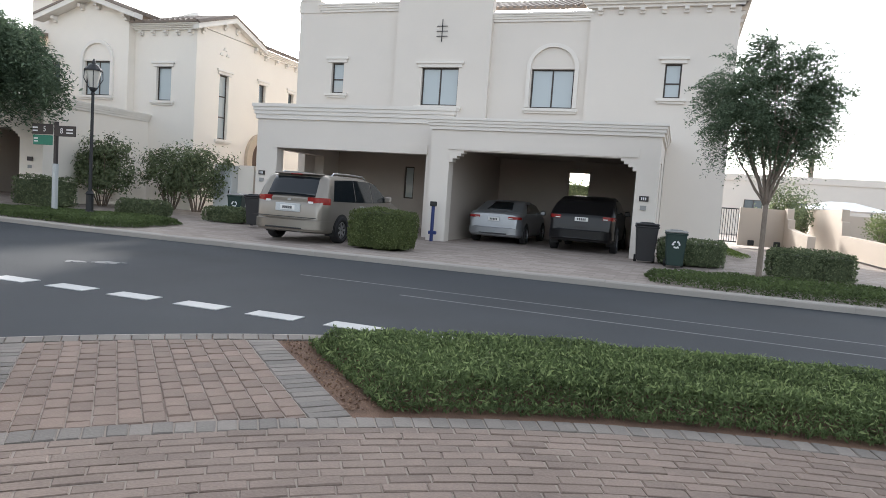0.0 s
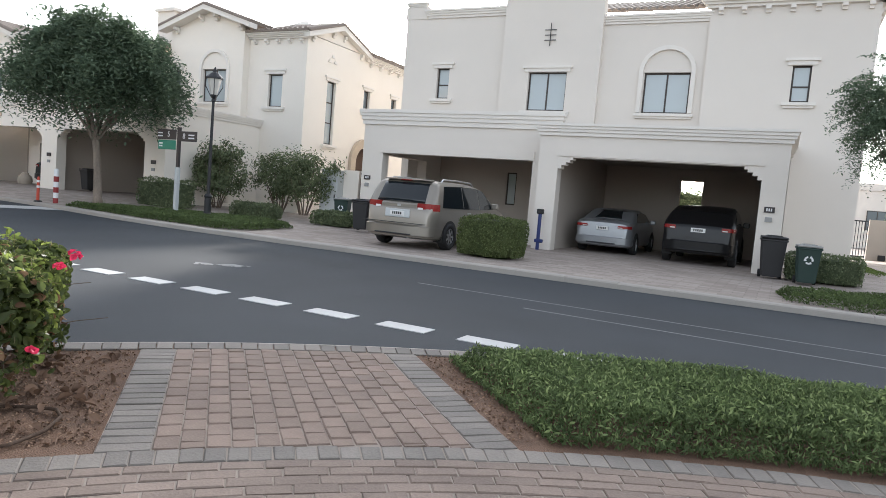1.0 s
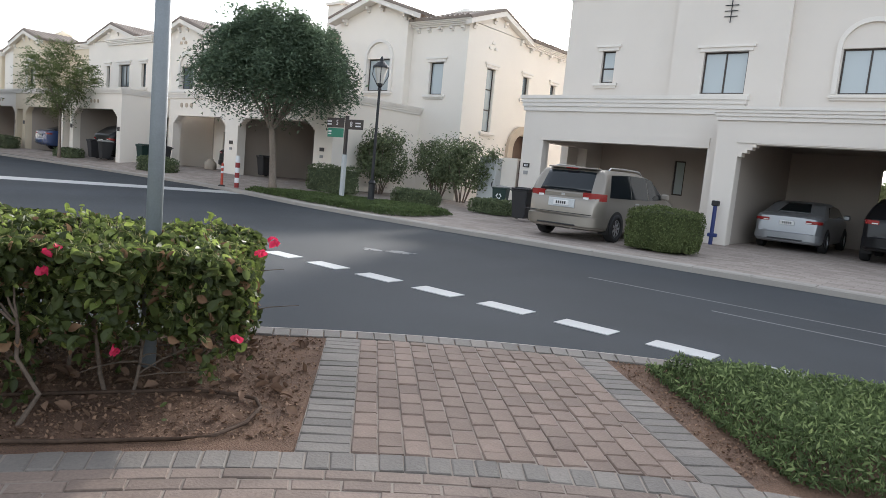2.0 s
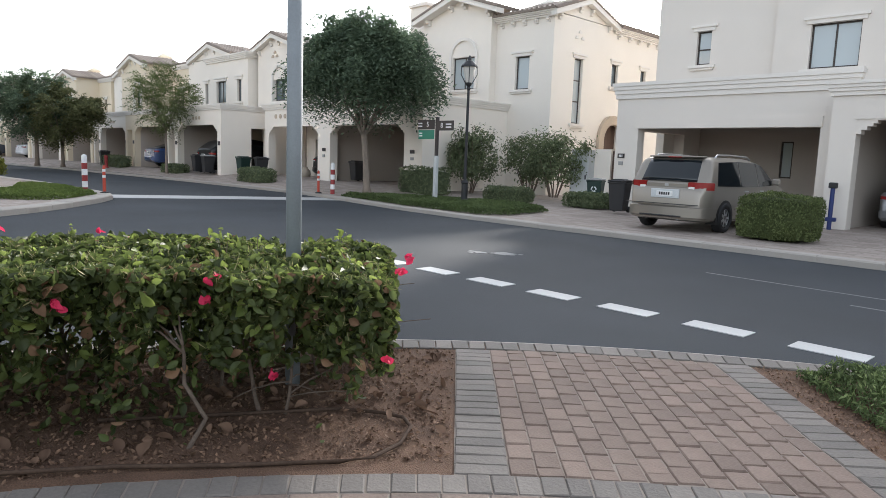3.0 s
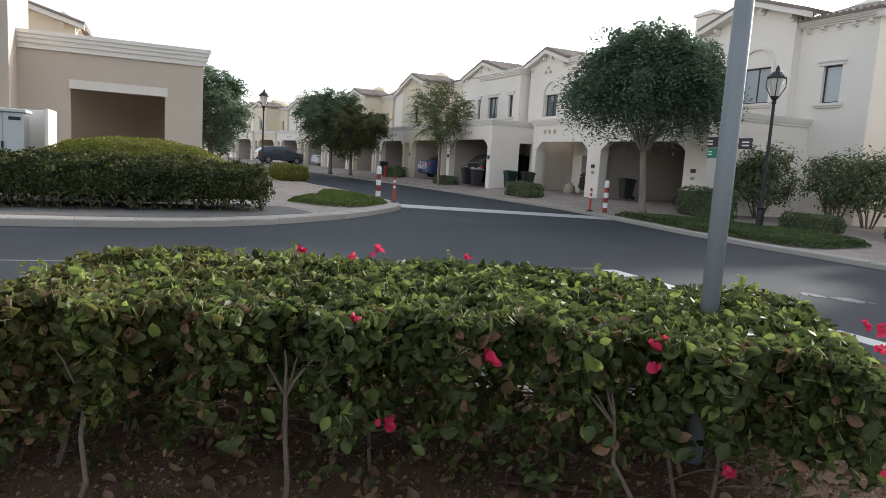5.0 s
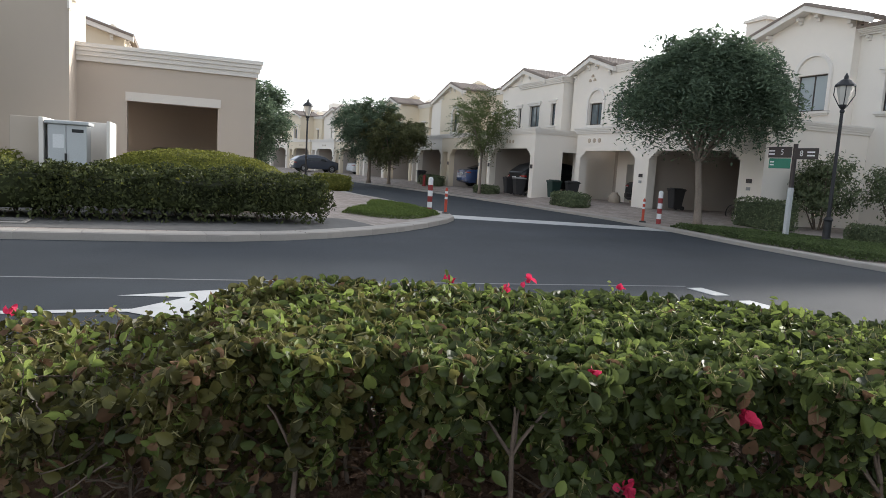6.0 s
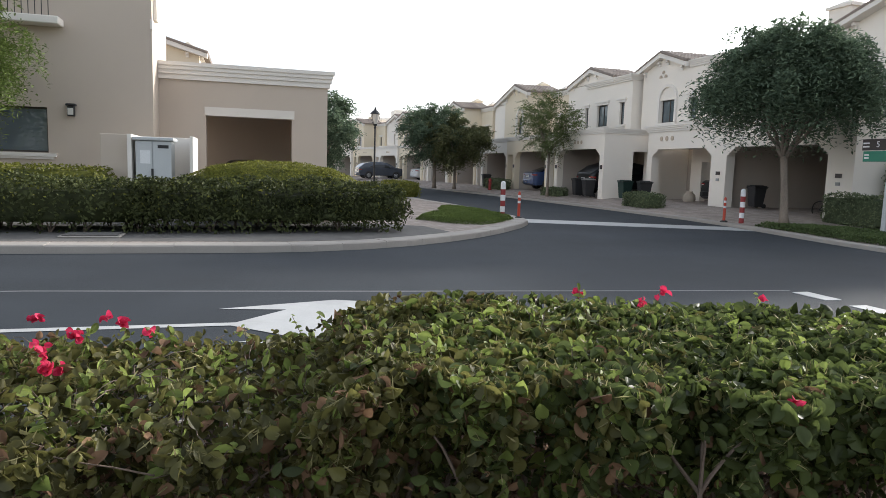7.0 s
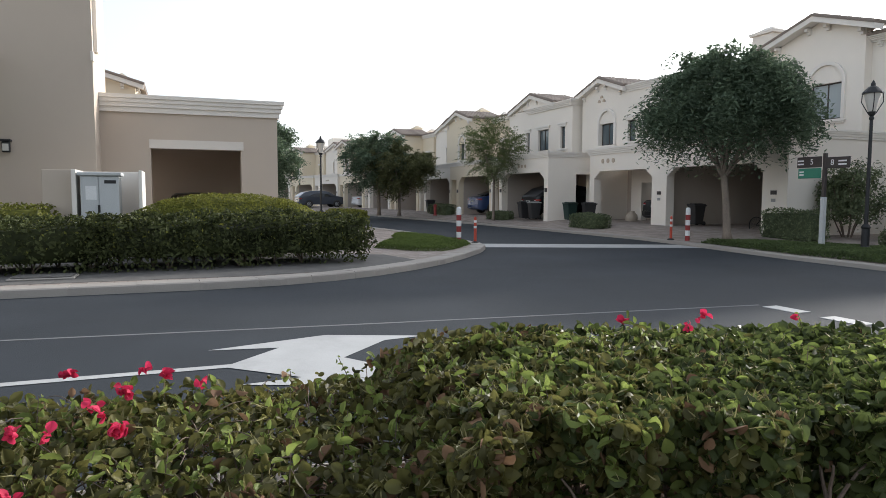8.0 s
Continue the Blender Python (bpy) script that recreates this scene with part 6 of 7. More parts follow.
SUV = [(0.06, 0.36), (0.0, 0.6), (0.05, 1.1), (0.2, 1.2), (0.62, 1.5), (1.2, 1.66), (2.4, 1.7), (3.1, 1.6), (3.85, 1.18), (4.7, 1.02), (4.88, 0.75), (4.85, 0.36), (0.3, 0.3)]
black = car("suv", "black sport utility car parked inside the dark carport", SUV, 1.1, 1.98, 0.18, BLACK_PAINT, (-1.12, 20.9, 0.06), 0, (0.95, 3.85), 0.38,
    [[(0.75, 1.18), (1.15, 1.55), (2.3, 1.6), (3.0, 1.53), (3.5, 1.18)]], ((0.27, 1.22), (0.62, 1.46), 0.82), (0.62, 0.05, 0.98, 1.09, 0.3), (0, 0.02, 0.98), False, (0.36, 0.7, 0.06))
black.scale = (0.93, 0.95, 0.95)
for nm, lb, base, pnt, at, turn in (
        ("sedan", "dark blue sedan parked under the row carport", SEDAN, BLUE_PAINT, (-40.9, 17.15, 0.42), 0),
        ("suv", "slate grey sport utility car parked along the street", SUV, NAVY_PAINT, (-70, 10.9, 0.3), 8),
        ("sedan", "white sedan parked beyond the grey one", SEDAN, WHITE_CAR, (-66.9, 16.0, 0.34), 7),
        ("sedan", "black sedan parked under the neighbour carport", SEDAN, BLACK_PAINT, (-26.7, 19.75, 0.3), 0),
        ("suv", "black car parked under the row carport", SUV, BLACK_PAINT, (-33.5, 17.1, 0.42), 0),
        ("sedan", "black sedan parked inside the beige garage", SEDAN, BLACK_PAINT, (-25.3, 0.6, 0.12), 90)):
    car(nm, lb, base, 1.0 if base is SEDAN else 1.1, 1.88, 0.19, pnt, at, turn, (1.0, 3.9), 0.34,
        [[(1.0, 1.12), (1.5, 1.38), (2.3, 1.42), (2.9, 1.36), (3.4, 1.1)]], ((0.5, 1.14), (1.2, 1.4), 0.8), (0.6, 0.04, 0.84, 0.93, 0.25), (0, 0.0, 0.8), bumper=(0.3, 0.6, 0.06))


# ---- bins ----
def bin_(label, at, turn, body, lid, mark=False, group="wheelie bins", size=1.0):
    b = thing("wheelie_bin", label, "bin", group, at=at, turn=turn)
    b.scale = (size, size, size)
    bm = bmesh.new()
    lo = [bm.verts.new(p) for p in ((-0.22, -0.25, 0.06), (0.22, -0.25, 0.06), (0.22, 0.22, 0.06), (-0.22, 0.22, 0.06))]
    hi = [bm.verts.new(p) for p in ((-0.28, -0.34, 0.98), (0.28, -0.34, 0.98), (0.28, 0.34, 0.98), (-0.28, 0.34, 0.98))]
    bm.faces.new(lo[::-1])
    bm.faces.new(hi)
    for i in range(4):
        bm.faces.new((lo[i], lo[(i + 1) % 4], hi[(i + 1) % 4], hi[i]))
    bmesh.ops.bevel(bm, geom=list(bm.edges), offset=0.025, segments=2, affect="EDGES")
    part("body", bm, body, b)
    part("rim", boxed(-0.3, 0.3, -0.36, 0.36, 0.93, 0.985, 0.015), body, b)
    bm = boxed(-0.3, 0.3, -0.38, 0.34, 0.99, 1.045, 0.025)
    prism(bm, [(-0.2, 1.045), (0.2, 1.045), (0.14, 1.075), (-0.14, 1.075)], -0.28, 0.24, "y")
    part("lid", bm, lid, b)
    part("handle", tube(bmesh.new(), [(-0.25, 0.34, 0.96), (-0.24, 0.42, 0.98), (0.24, 0.42, 0.98), (0.25, 0.34, 0.96)], [0.016] * 4, 8), body, b)
    for s in (-1, 1):
        bm = bmesh.new()
        tube(bm, [(s * 0.2, 0.25, 0.1), (s * 0.27, 0.25, 0.1)], [0.1, 0.1], 16)
        part("wheel", bm, RUBBER, b)
    if mark:
        bm = bmesh.new()
        for k in range(3):
            a0 = radians(90 + 120 * k)
            pts = [(0.11 * math.cos(a), 0.11 * math.sin(a)) for a in np.linspace(a0 + 0.25, a0 + 1.6, 6)] + [(0.065 * math.cos(a), 0.065 * math.sin(a)) for a in np.linspace(a0 + 1.6, a0 + 0.25, 6)]
            prism(bm, pts, -0.004, 0.0, "y")
            tip = a0 + 1.95
            prism(bm, [(0.135 * math.cos(a0 + 1.58), 0.135 * math.sin(a0 + 1.58)), (0.09 * math.cos(tip), 0.09 * math.sin(tip)), (0.04 * math.cos(a0 + 1.58), 0.04 * math.sin(a0 + 1.58))], -0.004, 0.0, "y")
        e = part("recycling_mark", bm, PRINT_WHITE, b, "white recycling arrows")
        e.matrix_local = pose(0, -0.318, 0.66, 5.6, 0, 0)
    return b


bin_("black plastic wheelie bin beside the carport pillar", (0.72, 19.3, 0.06), 5, PLASTIC_BLACK, PLASTIC_BLACK, size=0.94)
bin_("green wheelie bin with grey lid and recycling mark", (1.42, 18.45, 0.08), 4, PLASTIC_GREEN, PLASTIC_GREY, True, size=0.82)
bin_("green wheelie bin with grey lid and recycling mark", (-12.3, 20.6, 0.1), 20, PLASTIC_GREEN, PLASTIC_GREY, True, size=0.84)
bin_("black plastic wheelie bin beside the drive", (-10.3, 18.8, 0.1), 12, PLASTIC_BLACK, PLASTIC_BLACK, size=0.88)
for x, y, bd, ld in ((-24.2, 19.9, PLASTIC_BLACK, PLASTIC_BLACK), (-29.2, 18.0, PLASTIC_BLACK, PLASTIC_BLACK), (-30.2, 17.6, PLASTIC_GREEN, PLASTIC_GREEN), (-32.3, 16.8, PLASTIC_BLACK, PLASTIC_GREY), (-33.2, 16.7, PLASTIC_BLACK, PLASTIC_BLACK), (-47, 16.6, PLASTIC_BLACK, PLASTIC_BLACK)):
    bin_("wheelie bin in front of a row carport" if bd is PLASTIC_BLACK else "green wheelie bin in front of a row carport", (x, y, 0.34), random.uniform(-15, 15), bd, ld, size=0.84)


# ---- street furniture ----
def street_lamp(label, at, tall):
    s = thing("street_lamp", label, "street lamp", "lantern lamps", at=at)
    part("base", lathe(bmesh.new(), [(0.13, 0), (0.13, 0.12), (0.10, 0.16), (0.095, 0.6), (0.12, 0.64), (0.07, 0.72)], 14), IRON, s, smooth=False)
    part("pole", lathe(bmesh.new(), [(0.05, 0.7), (0.04, tall - 0.95), (0.06, tall - 0.93), (0.06, tall - 0.89), (0.035, tall - 0.85)], 12), IRON, s)
    part("lantern_glass", lathe(bmesh.new(), [(0.09, tall - 0.74), (0.17, tall - 0.42), (0.2, tall - 0.26)], 8), LAMP_GLASS, s)
    part("lantern_cap", lathe(bmesh.new(), [(0.25, tall - 0.28), (0.24, tall - 0.24), (0.12, tall - 0.12), (0.06, tall - 0.09), (0.055, tall - 0.03), (0.01, tall + 0.06)], 12), IRON, s)
    part("lantern_foot", lathe(bmesh.new(), [(0.04, tall - 0.86), (0.09, tall - 0.8), (0.1, tall - 0.74)], 8), IRON, s)
    for k in range(4):
        a = radians(45 + 90 * k)
        part("lantern_stay", tube(bmesh.new(), [(0.09 * math.cos(a), 0.09 * math.sin(a), tall - 0.78), (0.24 * math.cos(a), 0.24 * math.sin(a), tall - 0.5), (0.23 * math.cos(a), 0.23 * math.sin(a), tall - 0.27)], [0.012] * 3, 6), IRON, s)
    return s


street_lamp("black iron lantern street lamp on the planted verge", (-14.35, 16.65, 0.1), 4.35)
street_lamp("black iron lantern street lamp by the side street", (-34.0, 6.3, 0.1), 4.15)
street_lamp("black iron lantern street lamp further down the street", (-58, 6.5, 0.1), 4.15)

sign = thing("street_sign", "dark street name sign with green plate on a pale post", "street sign", at=(-15.55, 16.55, 0.1))
part("post", boxed(-0.06, 0.06, -0.06, 0.06, 0, 1.42, 0.01), SIGN_GREY, sign, "pale grey lower post")
part("upper_post", boxed(-0.045, 0.045, -0.045, 0.045, 1.42, 2.62, 0.006), SIGN_BROWN, sign)


def letters(text, size, at, parent, mat, turn=0):
    cu = bpy.data.curves.new("writing", "FONT")
    cu.body, cu.size, cu.align_x, cu.align_y, cu.extrude = text, size, "CENTER", "CENTER", 0.002
    tmp = new("writing", cu)
    bpy.context.view_layer.update()
    me = bpy.data.meshes.new_from_object(tmp.evaluated_get(bpy.context.evaluated_depsgraph_get()))
    bpy.data.objects.remove(tmp)
    me.materials.append(mat)
    ob = new("writing", me)
    ob.parent = parent
    ob.matrix_local = pose(*at, 90, 0, turn)
    return ob


left = part("name_plate", boxed(-0.85, -0.05, -0.075, -0.05, 2.24, 2.54, 0.01), SIGN_BROWN, sign)
right = part("name_plate", boxed(0.05, 0.8, -0.075, -0.05, 2.2, 2.5, 0.01), SIGN_BROWN, sign)
green = part("green_plate", boxed(-0.8, -0.06, -0.075, -0.05, 1.94, 2.22, 0.01), SIGN_GREEN, sign, "green district plate")
letters("5", 0.22, (-0.36, -0.08, 2.39), left, PRINT_WHITE)
letters("8", 0.22, (0.28, -0.08, 2.35), right, PRINT_WHITE)
for pl, x, z, w in ((left, -0.72, 2.43, 0.2), (left, -0.72, 2.34, 0.2), (right, 0.58, 2.39, 0.24), (right, 0.58, 2.3, 0.24), (green, -0.68, 2.12, 0.14), (green, -0.68, 2.04, 0.14)):
    part("bars", boxed(x - w / 2, x + w / 2, -0.079, -0.075, z - 0.02, z + 0.02), PRINT_WHITE, pl)


def bollard(at, group="red and white bollards"):
    b = thing("bollard", "round bollard banded red and white at the kerb", "bollard", group, at=at)
    for k in range(6):
        part("band", lathe(bmesh.new(), [(0.075, 0.17 * k), (0.075, 0.17 * k + 0.17)], 14), PRINT_WHITE if k in (1, 3, 5) else BOLLARD_RED, b)
    part("cap", lathe(bmesh.new(), [(0.075, 1.02), (0.06, 1.07), (0.02, 1.09)], 14), PRINT_WHITE, b)
    return b


def delineator(at):
    d = thing("delineator", "slim orange flexible delineator post with white bands", "delineator post", "delineators", at=at)
    part("foot", lathe(bmesh.new(), [(0.12, 0), (0.11, 0.04), (0.05, 0.06)], 14), PRINT_BLACK, d)
    part("post", lathe(bmesh.new(), [(0.045, 0.05), (0.04, 0.75), (0.02, 0.8)], 12), BOLLARD_ORANGE, d)
    for z in (0.45, 0.62):
        part("band", lathe(bmesh.new(), [(0.046, z), (0.046, z + 0.07)], 12), PRINT_WHITE, d)
    return d


bollard((-20.75, 7.85, 0.1))
bollard((-19.6, 15.45, 0.08))
delineator((-20.55, 8.3, 0.1))
delineator((-20.1, 15.2, 0.08))

post = thing("hose_post", "short blue painted post with tap by the pillar", "post", at=(-5.2, 19.98, 0.06))
part("post", tube(bmesh.new(), [(0, 0, 0), (0, 0, 1.05)], [0.05, 0.05], 12), BLUE_PIPE, post)
part("head", boxed(-0.09, 0.09, -0.07, 0.07, 1.0, 1.14, 0.02), PRINT_BLACK, post)
part("valve", boxed(-0.1, 0.14, -0.05, 0.05, 0.2, 0.3, 0.02), BLUE_PIPE, post)

# meter cabinet and low wall beside the gabled house
wallB = tagged(put("boundary_wall", boxed(-13.68, -13.02, 22.5, 22.75, 0, 1.98), STUCCO_B), "low cream stucco boundary wall beside the house", "wall")
gateB = thing("side_gate", "dark brown wooden side gate", "gate", at=(-12.35, 22.65, 0.1))
for k in range(6):
    part("board", boxed(-0.4 + 0.17 * k - 0.35, -0.24 + 0.17 * k - 0.35, -0.04, 0.0, 0.05, 1.82), WOOD_GATE, gateB)
cab = thing("meter_cabinet", "pale grey upright meter cabinet beside the shrub", "cabinet", at=(-14.07, 22.45, 0.1))
part("body", boxed(-0.38, 0.38, -0.3, 0.3, 0, 1.85, 0.02), CABINET_GREY, cab)
part("door", boxed(-0.34, 0.34, -0.325, -0.302, 0.12, 1.78, 0.006), CABINET_GREY, cab)
part("handle", boxed(0.28, 0.32, -0.35, -0.325, 0.8, 0.95), PRINT_BLACK, cab)

# utility box between two low walls by the beige house
ub = thing("utility_box", "pale grey utility box with notice between low walls", "cabinet", at=(-20.05, -1.76, 0.1))
part("body", boxed(-0.5, 0.3, -0.36, 0.46, 0, 1.86, 0.02), CABINET_GREY, ub)
for y0, y1 in ((-0.35, 0.02), (0.04, 0.46)):
    part("door", boxed(0.302, 0.325, y0, y1, 0.4, 1.85, 0.006), CABINET_GREY, ub)
part("roof", boxed(-0.56, 0.38, -0.42, 0.52, 1.86, 1.94, 0.015), CABINET_GREY, ub)
part("notice", boxed(0.326, 0.33, -0.25, -0.02, 1.3, 1.62), PRINT_WHITE, ub)
part("nameplate", boxed(0.326, 0.33, 0.15, 0.4, 1.68, 1.76), PRINT_BLACK, ub)
part("handle", boxed(0.326, 0.36, 0.0, 0.05, 1.0, 1.18), PRINT_BLACK, ub)
for x0, x1, y0, y1 in ((-20.2, -20.05, -2.95, -2.31), (-21.2, -19.72, -2.3, -2.2), (-21.2, -19.72, -0.87, -0.79), (-21.3, -21.2, -2.3, -0.79)):
    tagged(put("low_wall", boxed(x0, x1, y0, y1, 0, 2.1, 0.01), TRIM if x0 < -20.3 else STUCCO_BEIGE), "pale rendered low wall beside the utility box", "wall", "utility box walls")

hyd = thing("fire_hydrant", "small red fire hydrant by the drive", "hydrant", at=(-42.6, 15.3, 0.25))
part("barrel", lathe(bmesh.new(), [(0.13, 0), (0.13, 0.06), (0.09, 0.08), (0.09, 0.55), (0.12, 0.58), (0.1, 0.68), (0.03, 0.74)], 12), BOLLARD_RED, hyd)
part("outlet", tube(bmesh.new(), [(-0.17, 0, 0.42), (0.17, 0, 0.42)], [0.05, 0.05], 10), BOLLARD_RED, hyd)

# urn and bicycle at the row
urn = tagged(put("urn", lathe(bmesh.new(), [(0.12, 0), (0.2, 0.1), (0.3, 0.35), (0.27, 0.55), (0.14, 0.66), (0.15, 0.72)], 16), TERRACOTTA, smooth=True), "round pale clay urn in the carport", "urn")
urn.matrix_world = pose(-28.9, 20.2, 0.1)
bike = thing("bicycle", "dark bicycle leaning in the carport", "bicycle", at=(-21.2, 20.6, 0.1), turn=5)
for x in (-0.5, 0.5):
    bm = bmesh.new()
    ring = [(x + 0.32 * math.cos(a), 0, 0.33 + 0.32 * math.sin(a)) for a in np.linspace(0, 2 * math.pi, 25)]
    tube(bm, ring, [0.018] * 25, 6, False)
    for k in range(8):
        a = math.pi * k / 8
        tube(bm, [(x + 0.31 * math.cos(a), 0, 0.33 + 0.31 * math.sin(a)), (x - 0.31 * math.cos(a), 0, 0.33 - 0.31 * math.sin(a))], [0.003, 0.003], 4)
    part("wheel", bm, RUBBER, bike)
bm = bmesh.new()
for a, b in (((-0.5, 0, 0.33), (-0.15, 0, 0.8)), ((-0.15, 0, 0.8), (-0.05, 0, 0.3)), ((-0.05, 0, 0.3), (0.38, 0, 0.78)), ((-0.15, 0, 0.75), (0.36, 0, 0.8)), ((-0.5, 0, 0.33), (-0.05, 0, 0.3)), ((0.36, 0, 0.95), (0.5, 0, 0.33))):
    tube(bm, [a, b], [0.016, 0.016], 6)
part("frame", bm, PRINT_BLACK, bike)
part("saddle", boxed(-0.3, -0.05, -0.06, 0.06, 0.86, 0.92, 0.02), PRINT_BLACK, bike)
part("handlebar", tube(bmesh.new(), [(0.34, -0.28, 0.98), (0.36, 0, 0.95), (0.34, 0.28, 0.98)], [0.013] * 3, 6), PRINT_BLACK, bike)

# ---- garden side beyond the right end of the double house ----
gw = thing("garden_wall", "pale stucco garden wall stepping down to a low end", "wall", at=(0, 0, 0.2))
part("wall_panel", boxed(3.87, 5.6, 33.0, 33.25, 0, 1.6), STUCCO_BEIGE, gw)
bm = prism(bmesh.new(), [(27.4, 0.0), (33.25, 0.0), (33.25, 1.66), (32.5, 1.66), (32.4, 1.25), (32.0, 1.2), (31.9, 0.86), (30.0, 0.76), (27.4, 0.68)], 5.6, 5.85, "x")
part("wall_return", bm, STUCCO_BEIGE, gw)
lane = thing("lane_wall", "cream stucco lane wall with a stepped top", "wall", at=(0, 0, 0.2))
bm = prism(bmesh.new(), [(21.0, 0.0), (38.7, 0.0), (38.7, 1.72), (30.2, 1.72), (30.2, 1.28), (30.0, 1.25), (29.9, 0.76), (21.0, 0.6)], 7.1, 7.35, "x")
part("wall_panel", bm, STUCCO_BEIGE, lane)
part("end_wall", boxed(7.36, 12.0, 38.4, 38.7, 0, 1.6), STUCCO_BEIGE, lane)
gate = thing("iron_gate", "black iron garden gate with vertical bars", "gate", at=(3.33, 33.1, 0.2))
part("gate_frame", boxed(-0.5, 0.5, -0.02, 0.02, 1.5, 1.55), IRON, gate)
part("gate_frame", boxed(-0.5, 0.5, -0.02, 0.02, 0.1, 0.15), IRON, gate)
for k in range(11):
    part("bar", boxed(-0.5 + 0.098 * k, -0.475 + 0.098 * k, -0.012, 0.012, 0.15, 1.5), IRON, gate)
carpet("lawn_strip", "small green lawn strip by the house", [(2.75, 24.2), (3.2, 22.3), (3.55, 23.6), (3.2, 29.0), (2.75, 29.0)], 0.2, 0.05, 2500, 0.06, LEAF_GRASS, 0.3, "grass")
for x, y in ((4.35, 32.6), (5.35, 32.7)):
    lp = thing("garden_spotlight", "small black box garden light at the wall", "garden light", "garden lights", at=(x, y, 0.24))
    part("body", boxed(-0.12, 0.12, -0.1, 0.1, 0, 0.22, 0.02), PRINT_BLACK, lp)
shrub("garden_shrub", "bushy shrub behind the garden wall", 6.1, 36.2, 0.2, 1.2, 1.0, 2.95, 3400, 0.13, LEAF_SHRUB)
clipped_hedge("garden_hedge", "dense green hedge in the rear garden", -7.0, -0.5, 36.2, 37.2, -0.05, 2.55, 6000, 0.12, LEAF_SHRUB, 0.12, 0.14)
shrub("garden_shrub", "thin upright shrub beside the wall", 6.35, 33.8, 0.2, 0.4, 0.6, 1.9, 1300, 0.1, LEAF_SHRUB)
shrub("garden_shrub", "brownish climbing shrub over the low wall", 8.0, 27.2, 0.2, 0.5, 2.9, 1.8, 4200, 0.085, LEAF_PALE, 14)
palm = thing("palm_tree", "tall date palm with a feathered head", "palm tree", at=(10.6, 60, 0))
part("trunk", tube(bmesh.new(), [(0, 0, 0), (0.1, 0, 3), (0.0, 0, 6.3)], [0.24, 0.2, 0.18], 12), BARK, palm, smooth=True)
pp, pn = [], []
for k in range(30):
    a, up = random.uniform(0, 6.28), random.uniform(-0.2, 1.1)
    for i in range(36):
        t = i / 35
        r_ = 2.0 * t
        for s in (-1, 1):
            pp.append((r_ * math.cos(a) + s * 0.12 * math.sin(a), r_ * math.sin(a) - s * 0.12 * math.cos(a), 6.3 + up * t * 1.6 - 1.9 * t * t))
            pn.append((0, 0, 1))
leaves("fronds", np.array(pp), np.array(pn, float), 0.26, LEAF_SHRUB, palm, slim=0.14, spread=0.4)
bgh = thing("garden_house", "pale flat-roofed house behind the gardens", "house", at=(14, 58, 0))
part("wall", boxed(-11, 14, 0, 8, 0, 4.2), STUCCO_A, bgh)
part("parapet", boxed(-11.1, 4, -0.1, 8, 4.2, 4.7), STUCCO_A, bgh)
part("parapet", boxed(7, 14.1, -0.1, 8, 4.2, 4.55), STUCCO_A, bgh)
for x in (-8, -5):
    window(bgh, ("x", 0.0), x, x + 1.3, 1.4, 2.8, 2, head=False, inset=-0.06)
tent = thing("garden_gazebo", "white pyramid canopy of a garden gazebo", "gazebo", at=(9.1, 41.0, 0.15))
bm = bmesh.new()
ring = [bm.verts.new(p) for p in ((-2, -2, 1.9), (2, -2, 1.9), (2, 2, 1.9), (-2, 2, 1.9))]
mid = [bm.verts.new(p) for p in ((-0.5, -0.5, 2.35), (0.5, -0.5, 2.35), (0.5, 0.5, 2.35), (-0.5, 0.5, 2.35))]
for i in range(4):
    bm.faces.new((ring[i], ring[(i + 1) % 4], mid[(i + 1) % 4], mid[i]))
bm.faces.new(mid)
part("canopy", bm, PRINT_WHITE, tent)
for x in (-1.9, 1.9):
    for y in (-1.9, 1.9):
        part("leg", boxed(x - 0.04, x + 0.04, y - 0.04, y + 0.04, 0, 1.9), GALV, tent)

# distant houses at the end of the side street
for x, y, w, h in ((-95, -6, 9, 7.5), (-104, -2, 8, 7.0), (-92, 22, 10, 7.5)):
    d = thing("distant_house", "pale stucco house at the end of the street", "house", "distant houses", at=(x, y, 0.1))
    part("wall", boxed(-6, 0, -w / 2, w / 2, 0, h), STUCCO_B, d)
    part("parapet", boxed(-6.1, 0.15, -w / 2 - 0.1, w / 2 + 0.1, h, h + 0.4), TRIM, d)
    part("roof_top", boxed(-4, -1, -w / 4, w / 4, h + 0.4, h + 1.6), STUCCO_B, d)
    for k in range(3):
        for z in (1.0, 4.3):
            window(d, ("y", 0.0), -w / 2 + 1 + k * w / 3.4, -w / 2 + 2.1 + k * w / 3.4, z, z + 1.4, 2, head=False, inset=-0.06)

# ---- bricks of the near paving, last ----
def brick_verts(l, w, h=0.05, c=0.006):
    x, y = l / 2, w / 2
    v = [(-x, -y, -h), (x, -y, -h), (x, y, -h), (-x, y, -h), (-x, -y, -c), (x, -y, -c), (x, y, -c), (-x, y, -c), (-x + c, -y + c, 0), (x - c, -y + c, 0), (x - c, y - c, 0), (-x + c, y - c, 0)]
    f = [(0, 1, 5, 4), (1, 2, 6, 5), (2, 3, 7, 6), (3, 0, 4, 7), (4, 5, 9, 8), (5, 6, 10, 9), (6, 7, 11, 10), (7, 4, 8, 11), (8, 9, 10, 11)]
    return v, f


